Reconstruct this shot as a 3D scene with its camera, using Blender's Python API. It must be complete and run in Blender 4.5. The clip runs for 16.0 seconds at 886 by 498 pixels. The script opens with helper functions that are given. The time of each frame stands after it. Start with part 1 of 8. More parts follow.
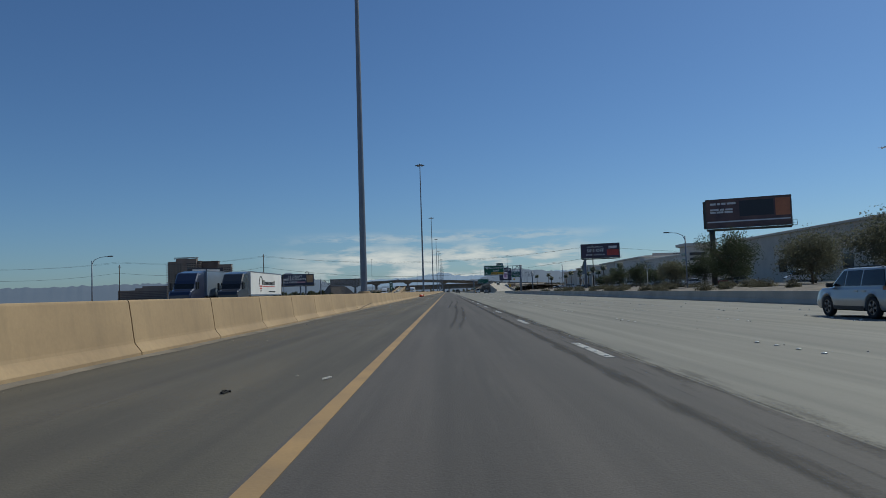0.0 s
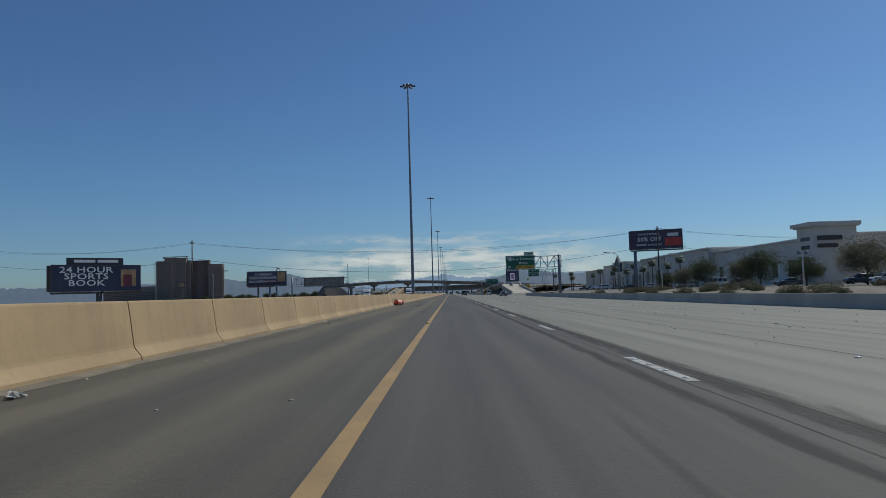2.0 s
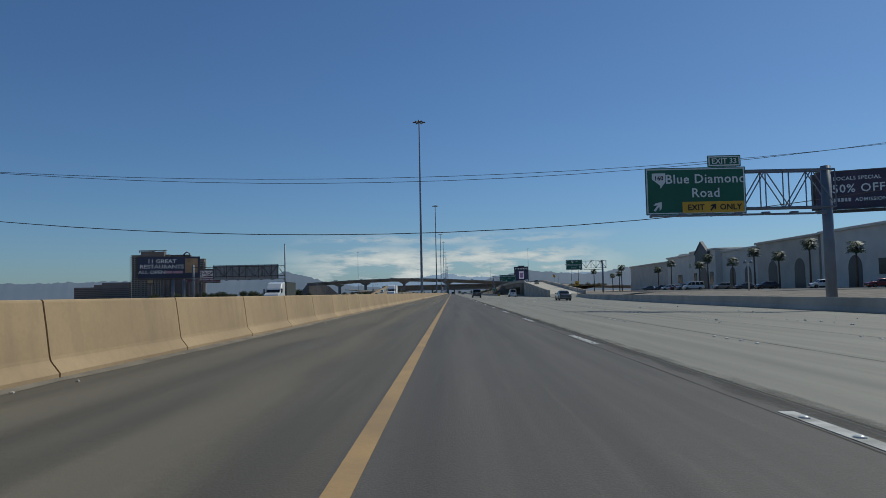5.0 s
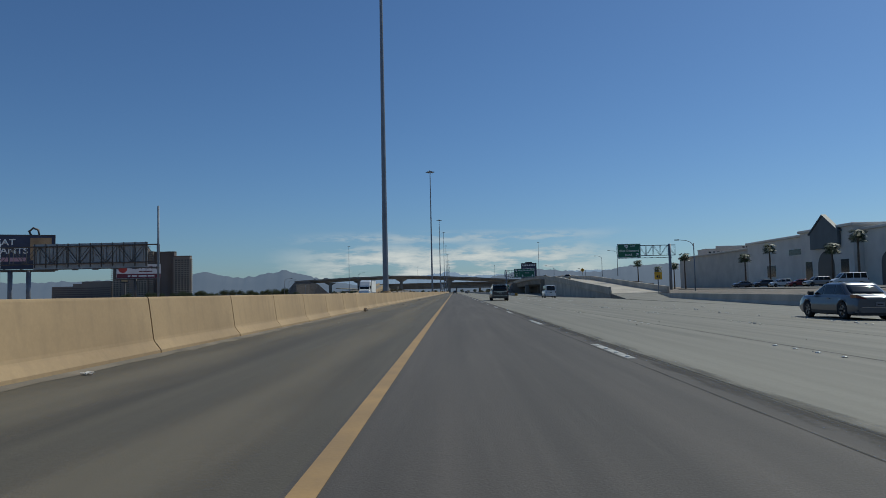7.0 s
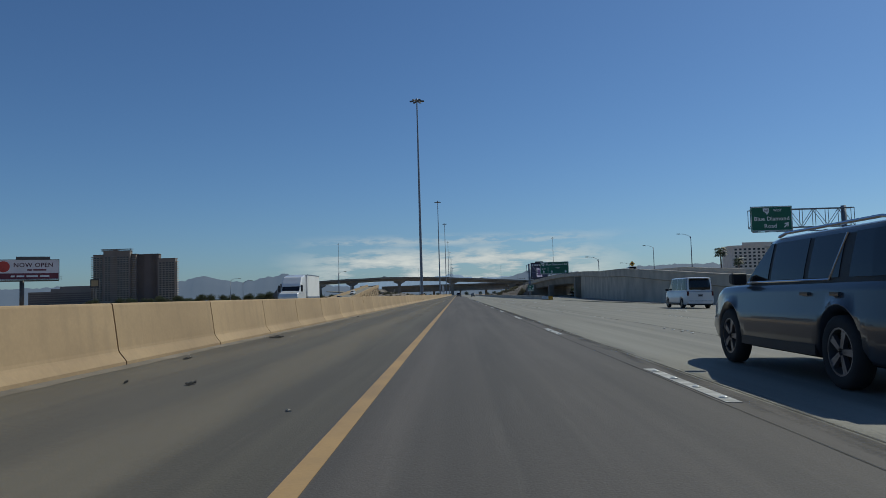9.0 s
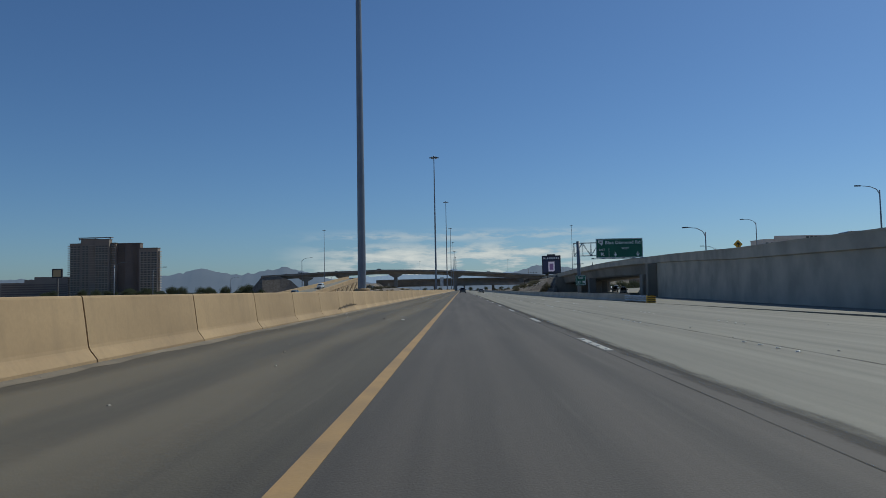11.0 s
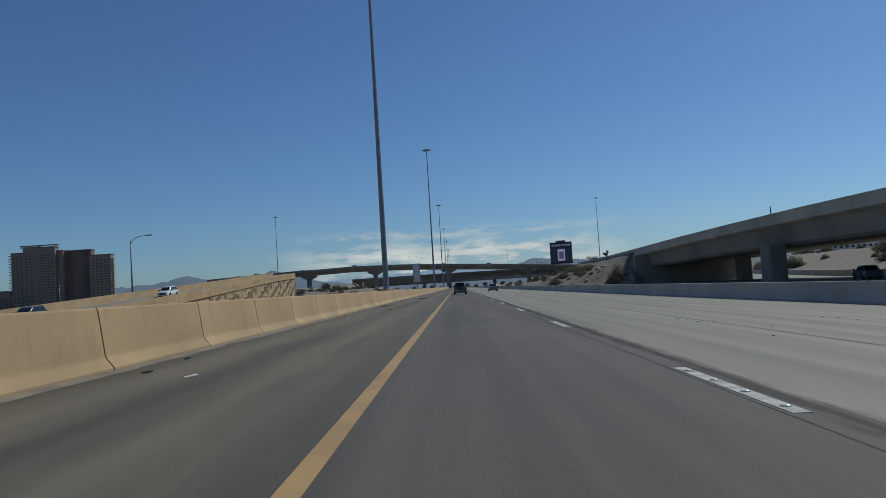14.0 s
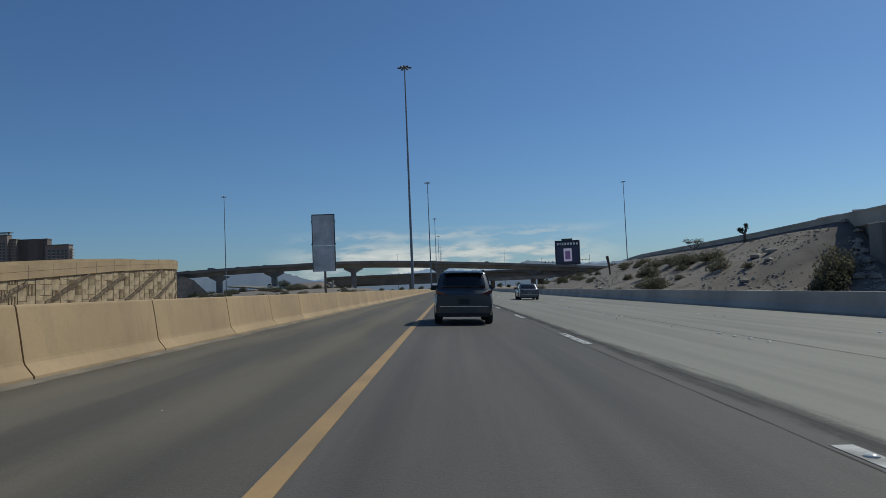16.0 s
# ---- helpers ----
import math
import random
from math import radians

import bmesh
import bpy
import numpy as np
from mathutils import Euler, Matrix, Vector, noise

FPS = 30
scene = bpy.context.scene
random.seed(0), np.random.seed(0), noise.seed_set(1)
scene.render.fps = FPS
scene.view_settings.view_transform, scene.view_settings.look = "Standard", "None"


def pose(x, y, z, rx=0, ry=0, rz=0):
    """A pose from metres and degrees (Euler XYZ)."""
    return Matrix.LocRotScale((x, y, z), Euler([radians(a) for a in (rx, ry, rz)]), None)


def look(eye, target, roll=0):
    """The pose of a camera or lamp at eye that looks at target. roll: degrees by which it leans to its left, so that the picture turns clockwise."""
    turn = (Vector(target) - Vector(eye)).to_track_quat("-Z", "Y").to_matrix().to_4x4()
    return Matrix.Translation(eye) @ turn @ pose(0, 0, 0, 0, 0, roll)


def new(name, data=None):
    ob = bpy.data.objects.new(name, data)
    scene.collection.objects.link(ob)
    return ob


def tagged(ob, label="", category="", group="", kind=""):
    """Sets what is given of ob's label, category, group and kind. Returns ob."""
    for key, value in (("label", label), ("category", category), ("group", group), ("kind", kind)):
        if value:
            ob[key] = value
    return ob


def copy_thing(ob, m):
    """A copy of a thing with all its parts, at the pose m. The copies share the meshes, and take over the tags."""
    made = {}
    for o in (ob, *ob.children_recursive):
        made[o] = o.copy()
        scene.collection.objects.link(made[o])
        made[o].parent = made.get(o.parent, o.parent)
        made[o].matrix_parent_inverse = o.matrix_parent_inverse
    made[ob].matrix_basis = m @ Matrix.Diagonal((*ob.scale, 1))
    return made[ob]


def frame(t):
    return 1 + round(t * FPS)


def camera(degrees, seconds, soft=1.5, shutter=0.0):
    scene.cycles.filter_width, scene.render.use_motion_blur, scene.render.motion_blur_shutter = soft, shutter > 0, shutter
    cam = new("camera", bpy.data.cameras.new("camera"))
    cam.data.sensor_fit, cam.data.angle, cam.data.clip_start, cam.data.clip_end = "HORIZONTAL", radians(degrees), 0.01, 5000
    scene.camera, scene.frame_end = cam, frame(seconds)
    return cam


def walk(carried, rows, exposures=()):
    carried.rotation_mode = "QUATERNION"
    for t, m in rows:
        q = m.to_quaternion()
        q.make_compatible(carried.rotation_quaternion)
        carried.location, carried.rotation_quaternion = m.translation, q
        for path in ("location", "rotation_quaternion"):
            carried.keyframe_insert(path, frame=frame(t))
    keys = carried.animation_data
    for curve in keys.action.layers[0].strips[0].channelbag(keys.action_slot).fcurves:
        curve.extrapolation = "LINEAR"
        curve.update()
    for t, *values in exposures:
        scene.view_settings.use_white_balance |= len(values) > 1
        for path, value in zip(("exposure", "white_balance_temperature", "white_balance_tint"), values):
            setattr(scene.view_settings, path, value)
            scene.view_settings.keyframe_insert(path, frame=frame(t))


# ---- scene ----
cam = camera(63.0, 16.0, soft=0.6)


def aim(x, y, z, yaw, pitch, roll):
    """A camera pose from its place, heading to the left, upward tilt and lean."""
    a, p = radians(yaw), radians(pitch)
    ahead = Vector((-math.sin(a) * math.cos(p), math.cos(a) * math.cos(p), math.sin(p)))
    return look((x, y, z), Vector((x, y, z)) + ahead, roll)


# seconds, x, y, z, heading, tilt, lean
PATH = [
    (0, -0.019, 1.691, 1.076, 0.219, 3.342, -1.852),
    (0.5, -0.071, 20.064, 1.078, 0.302, 3.475, -1.856),
    (1, -0.169, 38.446, 1.077, 0.348, 3.608, -1.873),
    (1.5, -0.261, 56.895, 1.077, 0.406, 3.574, -1.736),
    (2, -0.331, 75.382, 1.076, 0.453, 3.487, -1.694),
    (2.5, -0.392, 93.904, 1.075, 0.531, 3.498, -1.394),
    (3, -0.450, 112.449, 1.078, 0.567, 3.491, -1.058),
    (3.5, -0.495, 131.037, 1.081, 0.692, 3.524, -0.759),
    (4, -0.542, 149.681, 1.084, 0.625, 3.460, -0.907),
    (4.5, -0.535, 168.379, 1.085, 0.624, 3.471, -0.932),
    (5, -0.486, 187.105, 1.086, 0.617, 3.476, -1.132),
    (5.5, -0.435, 205.833, 1.087, 0.612, 3.480, -1.338),
    (6, -0.384, 224.566, 1.088, 0.611, 3.480, -1.534),
    (6.5, -0.338, 243.375, 1.086, 0.709, 3.422, -1.476),
    (7, -0.301, 262.306, 1.079, 0.769, 3.379, -1.238),
    (7.5, -0.248, 281.263, 1.077, 0.807, 3.441, -1.202),
    (8, -0.212, 300.251, 1.077, 0.830, 3.529, -1.235),
    (8.5, -0.182, 319.292, 1.080, 0.953, 3.556, -1.455),
    (9, -0.154, 338.382, 1.084, 1.040, 3.605, -1.669),
    (9.5, -0.147, 357.664, 1.085, 1.093, 3.569, -1.662),
    (10, -0.150, 377.061, 1.085, 1.182, 3.458, -1.473),
    (10.5, -0.153, 396.463, 1.085, 1.274, 3.344, -1.279),
    (11, -0.157, 415.863, 1.085, 1.363, 3.231, -1.108),
    (11.5, -0.161, 435.206, 1.085, 1.411, 3.164, -1.424),
    (12, -0.162, 454.460, 1.088, 1.332, 3.102, -2.767),
    (12.5, -0.151, 473.678, 1.091, 1.268, 3.062, -3.523),
    (13, -0.140, 492.848, 1.086, 1.180, 2.958, -3.512),
    (13.5, -0.148, 511.981, 1.084, 1.058, 2.989, -3.533),
    (14, -0.160, 531.074, 1.087, 0.867, 3.025, -3.551),
    (14.5, -0.159, 550.117, 1.092, 0.786, 3.086, -3.481),
    (15, -0.149, 569.111, 1.086, 0.638, 3.115, -3.254),
    (15.5, -0.122, 588.082, 1.084, 0.434, 3.127, -2.969),
    (16, -0.086, 607.038, 1.086, 0.293, 3.104, -2.366),
]
walk(cam, [(t, aim(*row)) for t, *row in PATH], exposures=[(0.0, -0.33, 6350, 1), (16.0, -0.33, 6350, 1)])

# ---- sky and sun ----
SUN_EL, SUN_AZ = 47.0, 52.0
world = bpy.data.worlds.new("sky")
scene.world = world
world.use_nodes = True
wn, wl = world.node_tree.nodes, world.node_tree.links
wn.clear()
w_out = wn.new("ShaderNodeOutputWorld")
w_bg = wn.new("ShaderNodeBackground")
sky = wn.new("ShaderNodeTexSky")
sky.sky_type = "NISHITA"
sky.sun_disc = False
sky.sun_elevation, sky.sun_rotation = radians(SUN_EL), radians(SUN_AZ)
sky.altitude, sky.air_density, sky.dust_density, sky.ozone_density = 650, 1.0, 0.8, 2.5
w_bg.inputs["Strength"].default_value = 0.071
tint = wn.new("ShaderNodeMix")
tint.data_type, tint.blend_type = "RGBA", "MULTIPLY"
tint.inputs[0].default_value = 1.0
tint.inputs[7].default_value = (0.73, 0.95, 1.27, 1)
wl.new(sky.outputs[0], tint.inputs[6])
# low fair-weather clouds over the far hills
tc = wn.new("ShaderNodeTexCoord")
sep = wn.new("ShaderNodeSeparateXYZ")
wl.new(tc.outputs["Generated"], sep.inputs[0])
stretch = wn.new("ShaderNodeMapping")
stretch.inputs["Scale"].default_value = (9.0, 4.0, 42.0)
stretch.inputs["Location"].default_value = (0.35, 0.0, 0.6)
wl.new(tc.outputs["Generated"], stretch.inputs[0])
puffs = wn.new("ShaderNodeTexNoise")
puffs.inputs["Scale"].default_value, puffs.inputs["Detail"].default_value, puffs.inputs["Roughness"].default_value = 1.6, 8, 0.58
wl.new(stretch.outputs[0], puffs.inputs["Vector"])


def graph(points, source):
    r = wn.new("ShaderNodeValToRGB")
    r.color_ramp.elements[0].position, r.color_ramp.elements[0].color = points[0][0], (*[points[0][1]] * 3, 1)
    r.color_ramp.elements[1].position, r.color_ramp.elements[1].color = points[-1][0], (*[points[-1][1]] * 3, 1)
    for p, v in points[1:-1]:
        e = r.color_ramp.elements.new(p)
        e.color = (v, v, v, 1)
    wl.new(source, r.inputs[0])
    return r.outputs[0]


def times(a, b):
    m = wn.new("ShaderNodeMath")
    m.operation = "MULTIPLY"
    wl.new(a, m.inputs[0])
    wl.new(b, m.inputs[1])
    return m.outputs[0]


height = graph([(0.0, 0.95), (0.05, 0.95), (0.06, 0.6), (0.066, 0.15), (0.074, 0.6), (0.084, 0.0)], sep.outputs["Z"])
ahead = graph([(0.966, 0.0), (0.978, 0.3), (0.986, 0.75), (0.992, 1.0)], sep.outputs["Y"])
cover = graph([(0.455, 0.0), (0.5, 0.45), (0.545, 0.9), (0.63, 1.0)], puffs.outputs["Fac"])
mask = times(times(height, ahead), cover)
cloud = wn.new("ShaderNodeMix")
cloud.data_type = "RGBA"
shade = wn.new("ShaderNodeMix")
shade.data_type = "RGBA"
shade.inputs[6].default_value, shade.inputs[7].default_value = (7.2, 7.9, 8.6, 1), (11.4, 11.3, 11.1, 1)
wl.new(graph([(0.45, 0.0), (0.7, 1.0)], puffs.outputs["Fac"]), shade.inputs[0])
wl.new(shade.outputs[2], cloud.inputs[7])
wl.new(mask, cloud.inputs[0])
wl.new(tint.outputs[2], cloud.inputs[6])
wl.new(cloud.outputs[2], w_bg.inputs["Color"])
wl.new(w_bg.outputs[0], w_out.inputs["Surface"])

sun = new("sun", bpy.data.lights.new("sun", "SUN"))
sun.data.energy, sun.data.angle, sun.data.color = 3.6, radians(0.55), (1.0, 0.94, 0.85)
sd = Vector((math.sin(radians(SUN_AZ)) * math.cos(radians(SUN_EL)), math.cos(radians(SUN_AZ)) * math.cos(radians(SUN_EL)), math.sin(radians(SUN_EL))))
sun.matrix_world = look(sd * 100, (0, 0, 0))

# ---- materials ----
def mat(name, color, rough=0.7, metal=0.0, var=0.18, fine=40.0, coarse=2.0, bump=0.15, spec=0.5, dark=None, streak=None):
    """A surface with variation at two scales; dark: a second colour that the coarse noise mixes in; streak: stretch of the coarse noise along x, y, z."""
    m = bpy.data.materials.new(name)
    m.use_nodes = True
    nt = m.node_tree
    n, l = nt.nodes, nt.links
    bs = n["Principled BSDF"]
    bs.inputs["Roughness"].default_value, bs.inputs["Metallic"].default_value = rough, metal
    bs.inputs["Specular IOR Level"].default_value = spec
    tc = n.new("ShaderNodeTexCoord")
    mp = n.new("ShaderNodeMapping")
    l.new(tc.outputs["Object"], mp.inputs["Vector"])
    if streak:
        mp.inputs["Scale"].default_value = streak
    big, small = n.new("ShaderNodeTexNoise"), n.new("ShaderNodeTexNoise")
    big.inputs["Scale"].default_value, big.inputs["Detail"].default_value = coarse, 5
    small.inputs["Scale"].default_value, small.inputs["Detail"].default_value = fine, 3
    l.new(mp.outputs[0], big.inputs["Vector"])
    l.new(tc.outputs["Object"], small.inputs["Vector"])
    c = Vector(color[:3])
    d = Vector(dark[:3]) if dark else c * (1 - var)
    ramp = n.new("ShaderNodeValToRGB")
    ramp.color_ramp.elements[0].position, ramp.color_ramp.elements[1].position = 0.33, 0.67
    ramp.color_ramp.elements[0].color = (*d, 1)
    ramp.color_ramp.elements[1].color = (*[min(1, v * (1 + var * 0.5)) for v in c], 1)
    l.new(big.outputs["Fac"], ramp.inputs[0])
    mix = n.new("ShaderNodeMix")
    mix.data_type, mix.blend_type = "RGBA", "MULTIPLY"
    mix.inputs[0].default_value = min(1.0, var * 2)
    l.new(ramp.outputs[0], mix.inputs[6])
    l.new(small.outputs["Color"], mix.inputs[7])
    hsv = n.new("ShaderNodeHueSaturation")
    hsv.inputs["Saturation"].default_value = 0.0
    l.new(small.outputs["Color"], hsv.inputs["Color"])
    gain = n.new("ShaderNodeMix")
    gain.data_type, gain.blend_type = "RGBA", "ADD"
    gain.inputs[0].default_value = 1.0
    l.new(hsv.outputs[0], gain.inputs[6])
    gain.inputs[7].default_value = (0.5, 0.5, 0.5, 1)
    l.new(gain.outputs[2], mix.inputs[7])
    l.new(mix.outputs[2], bs.inputs["Base Color"])
    if bump:
        bp = n.new("ShaderNodeBump")
        bp.inputs["Strength"].default_value, bp.inputs["Distance"].default_value = bump, 0.01
        l.new(small.outputs["Fac"], bp.inputs["Height"])
        l.new(bp.outputs[0], bs.inputs["Normal"])
    return m


def plain(name, color, rough=0.5, metal=0.0, coat=0.0, emit=0.0):
    m = bpy.data.materials.new(name)
    m.use_nodes = True
    bs = m.node_tree.nodes["Principled BSDF"]
    bs.inputs["Base Color"].default_value = (*color, 1)
    bs.inputs["Roughness"].default_value, bs.inputs["Metallic"].default_value = rough, metal
    bs.inputs["Coat Weight"].default_value = coat
    if emit:
        bs.inputs["Emission Color"].default_value, bs.inputs["Emission Strength"].default_value = (*color, 1), emit
    return m


def soft_mark_material(name, color, strength, grain=(3.0, 0.35, 1), ragged=0.8, rough=0.85):
    """A mark that fades out unevenly towards its long edges, as rubber and dust do; across the mark, u runs from -1 to 1."""
    m = plain(name, color, rough)
    n, l = m.node_tree.nodes, m.node_tree.links
    uv, sep, ab, inv = n.new("ShaderNodeUVMap"), n.new("ShaderNodeSeparateXYZ"), n.new("ShaderNodeMath"), n.new("ShaderNodeMath")
    l.new(uv.outputs[0], sep.inputs[0])
    ab.operation = "ABSOLUTE"
    l.new(sep.outputs[0], ab.inputs[0])
    inv.operation = "SUBTRACT"
    inv.inputs[0].default_value = 1.0
    l.new(ab.outputs[0], inv.inputs[1])
    tc, mp = n.new("ShaderNodeTexCoord"), n.new("ShaderNodeMapping")
    mp.inputs["Scale"].default_value = grain
    l.new(tc.outputs["Object"], mp.inputs[0])
    total = inv.outputs[0]
    for scale, amount, source in ((1.0, ragged, mp.outputs[0]), (28.0, ragged * 0.5, tc.outputs["Object"])):
        ns, sh, ad = n.new("ShaderNodeTexNoise"), n.new("ShaderNodeMath"), n.new("ShaderNodeMath")
        ns.inputs["Scale"].default_value, ns.inputs["Detail"].default_value = scale, 5
        l.new(source, ns.inputs["Vector"])
        sh.operation = "MULTIPLY_ADD"
        sh.inputs[1].default_value, sh.inputs[2].default_value = amount * 2, -amount
        l.new(ns.outputs["Fac"], sh.inputs[0])
        ad.operation = "ADD"
        l.new(total, ad.inputs[0])
        l.new(sh.outputs[0], ad.inputs[1])
        total = ad.outputs[0]
    rp = n.new("ShaderNodeMapRange")
    rp.inputs["From Min"].default_value, rp.inputs["From Max"].default_value = 0.12, 0.85
    rp.inputs["To Max"].default_value = strength
    l.new(total, rp.inputs[0])
    l.new(rp.outputs[0], n["Principled BSDF"].inputs["Alpha"])
    return m


def ribbon(bm, rows, lift=0.004):
    """A thin mark on the road along rows of (x, y, width), with its own u across it; it tapers to nothing at both ends in u."""
    uv = bm.loops.layers.uv.verify()
    prev = None
    n = len(rows)
    for i, (x, y, w) in enumerate(rows):
        fade = min(1.0, 8.0 * min(i, n - 1 - i) / n)
        line = [bm.verts.new((x + e * w / 2, y, road_z(x + e * w / 2, y) + lift)) for e in (-1, 0, 1)]
        us = [1.0, 1.0 - fade, 1.0]
        if prev:
            for k in range(2):
                f = bm.faces.new((prev[0][k], prev[0][k + 1], line[k + 1], line[k]))
                for loop, u in zip(f.loops, (prev[1][k], prev[1][k + 1], us[k + 1], us[k])):
                    loop[uv].uv = (u, 0.5)
        prev = (line, us)


# ---- mesh tools ----
def box(bm, x0, x1, y0, y1, z0, z1):
    v = [bm.verts.new(p) for p in ((x0, y0, z0), (x1, y0, z0), (x1, y1, z0), (x0, y1, z0), (x0, y0, z1), (x1, y0, z1), (x1, y1, z1), (x0, y1, z1))]
    for f in ((3, 2, 1, 0), (4, 5, 6, 7), (0, 1, 5, 4), (1, 2, 6, 5), (2, 3, 7, 6), (3, 0, 4, 7)):
        bm.faces.new([v[i] for i in f])
    return v


def tube(bm, points, r0, r1=None, n=8, cap=True):
    """A round bar along points, its radius running from r0 to r1."""
    pts = [Vector(p) for p in points]
    r1 = r0 if r1 is None else r1
    rings = []
    for i, p in enumerate(pts):
        d = (pts[min(i + 1, len(pts) - 1)] - pts[max(i - 1, 0)]).normalized()
        a = d.cross(Vector((0, 0, 1)) if abs(d.z) < 0.95 else Vector((0, 1, 0))).normalized()
        b = d.cross(a)
        r = r0 + (r1 - r0) * i / (len(pts) - 1)
        rings.append([bm.verts.new(p + a * r * math.cos(2 * math.pi * k / n) + b * r * math.sin(2 * math.pi * k / n)) for k in range(n)])
    for q, s in zip(rings, rings[1:]):
        for k in range(n):
            f = bm.faces.new((q[k], q[(k + 1) % n], s[(k + 1) % n], s[k]))
            f.smooth = n > 6
    if cap:
        bm.faces.new(rings[0][::-1])
        bm.faces.new(rings[-1])
    return rings


def sweep(bm, sections, closed=True, cap=True):
    """Skins a row of equal-length sections (lists of points)."""
    rings = [[bm.verts.new(p) for p in s] for s in sections]
    n = len(rings[0])
    for q, s in zip(rings, rings[1:]):
        for k in range(n if closed else n - 1):
            bm.faces.new((q[k], q[(k + 1) % n], s[(k + 1) % n], s[k]))
    if cap and closed:
        bm.faces.new(rings[0][::-1])
        bm.faces.new(rings[-1])


def mesh_of(name, bm, material, bevel=0.0):
    bmesh.ops.recalc_face_normals(bm, faces=bm.faces[:])
    if bevel:
        sharp = [e for e in bm.edges if len(e.link_faces) == 2 and e.calc_face_angle() > 0.7]
        bmesh.ops.bevel(bm, geom=sharp, offset=bevel, segments=1, affect="EDGES", profile=0.5)
    me = bpy.data.meshes.new(name)
    bm.to_mesh(me)
    bm.free()
    me.materials.append(material)
    return me


def part(name, bm, material, parent, label="", bevel=0.0):
    ob = new(name, mesh_of(name, bm, material, bevel))
    ob.parent = parent
    if label:
        tagged(ob, label)
    return ob


def thing(name, label, category, m=None, group="", kind=""):
    ob = new(name)
    if m is not None:
        ob.matrix_basis = m
    return tagged(ob, label, category, group, kind)


def solid(name, bm, material, label, category, group="", kind="", bevel=0.0):
    return tagged(new(name, mesh_of(name, bm, material, bevel)), label, category, group, kind)


def quick(fn, *a, **k):
    bm = bmesh.new()
    fn(bm, *a, **k)
    return bm


def lettering(text, size, material, m, parent, name="lettering", label="", spread=1.0, wide=1.0):
    """Built-in letters as a thin mesh; m: pose of the baseline's middle, letters upright along its y."""
    cu = bpy.data.curves.new(name, "FONT")
    cu.body, cu.size, cu.align_x, cu.extrude, cu.space_character = text, size, "CENTER", 0.01, spread
    cu.resolution_u, cu.offset = 2, size * 0.014
    tmp = bpy.data.objects.new(name, cu)
    scene.collection.objects.link(tmp)
    dg = bpy.context.evaluated_depsgraph_get()
    me = bpy.data.meshes.new_from_object(tmp.evaluated_get(dg))
    bpy.data.objects.remove(tmp)
    me.materials.clear()
    me.materials.append(material)
    ob = new(name, me)
    ob.matrix_basis = m @ Matrix.Diagonal((wide, 1, 1, 1))
    ob.parent = parent
    if label:
        tagged(ob, label)
    return ob


def facing(x, y, z, turn=0.0):
    """A pose whose x runs right, y up and z back towards the traffic; turn: degrees to the left about the vertical."""
    return pose(x, y, z, 90, 0, turn)


def cross_fall(y):
    """The carriageway falls to the right, more steeply where the curve of the exit begins."""
    return float(np.interp(y, (380, 450), (-0.022, -0.035)))


def road_z(x, y=0.0):
    if x > -1.24:
        return cross_fall(y) * x
    return -0.022 * (x + 1.24) - 1.24 * (cross_fall(y) if x > -5.9 else -0.022)


# ---- surfaces ----
SOIL = mat("desert_soil", (0.27, 0.2, 0.14), 0.95, var=0.3, fine=6, coarse=0.05, bump=0.5, dark=(0.2, 0.155, 0.115))


def pavement(name, color, dark, pale, rough=0.85):
    """Worn paving: coarse stone grain, long streaks along the lanes, and larger blotches of dust and rubber."""
    m = mat(name, color, rough, var=0.3, fine=55, coarse=1.0, bump=0.35, dark=dark, streak=(1.9, 0.035, 1))
    n, l = m.node_tree.nodes, m.node_tree.links
    bs = n["Principled BSDF"]
    base = bs.inputs["Base Color"].links[0].from_socket
    tc = n.new("ShaderNodeTexCoord")
    for scale, detail, low, high, tone in (((0.5, 0.07, 1), 6, 0.5, 0.78, pale), ((1.1, 0.02, 1), 4, 0.52, 0.75, dark), ((5.0, 0.22, 1), 5, 0.56, 0.8, pale), ((9, 9, 9), 8, 0.55, 0.85, dark)):
        mp, ns, rp, mx = n.new("ShaderNodeMapping"), n.new("ShaderNodeTexNoise"), n.new("ShaderNodeMapRange"), n.new("ShaderNodeMix")
        mp.inputs["Scale"].default_value = scale
        mp.inputs["Location"].default_value = (scale[1] * 31, 3.7 * detail, 0)
        ns.inputs["Scale"].default_value, ns.inputs["Detail"].default_value, ns.inputs["Roughness"].default_value = 1.0, detail, 0.6
        rp.inputs["From Min"].default_value, rp.inputs["From Max"].default_value = low, high
        rp.inputs["To Max"].default_value = 0.55
        mx.data_type = "RGBA"
        mx.inputs[7].default_value = (*tone, 1)
        l.new(tc.outputs["Object"], mp.inputs[0])
        l.new(mp.outputs[0], ns.inputs["Vector"])
        l.new(ns.outputs["Fac"], rp.inputs[0])
        l.new(rp.outputs[0], mx.inputs[0])
        l.new(base, mx.inputs[6])
        base = mx.outputs[2]
    l.new(base, bs.inputs["Base Color"])
    return m


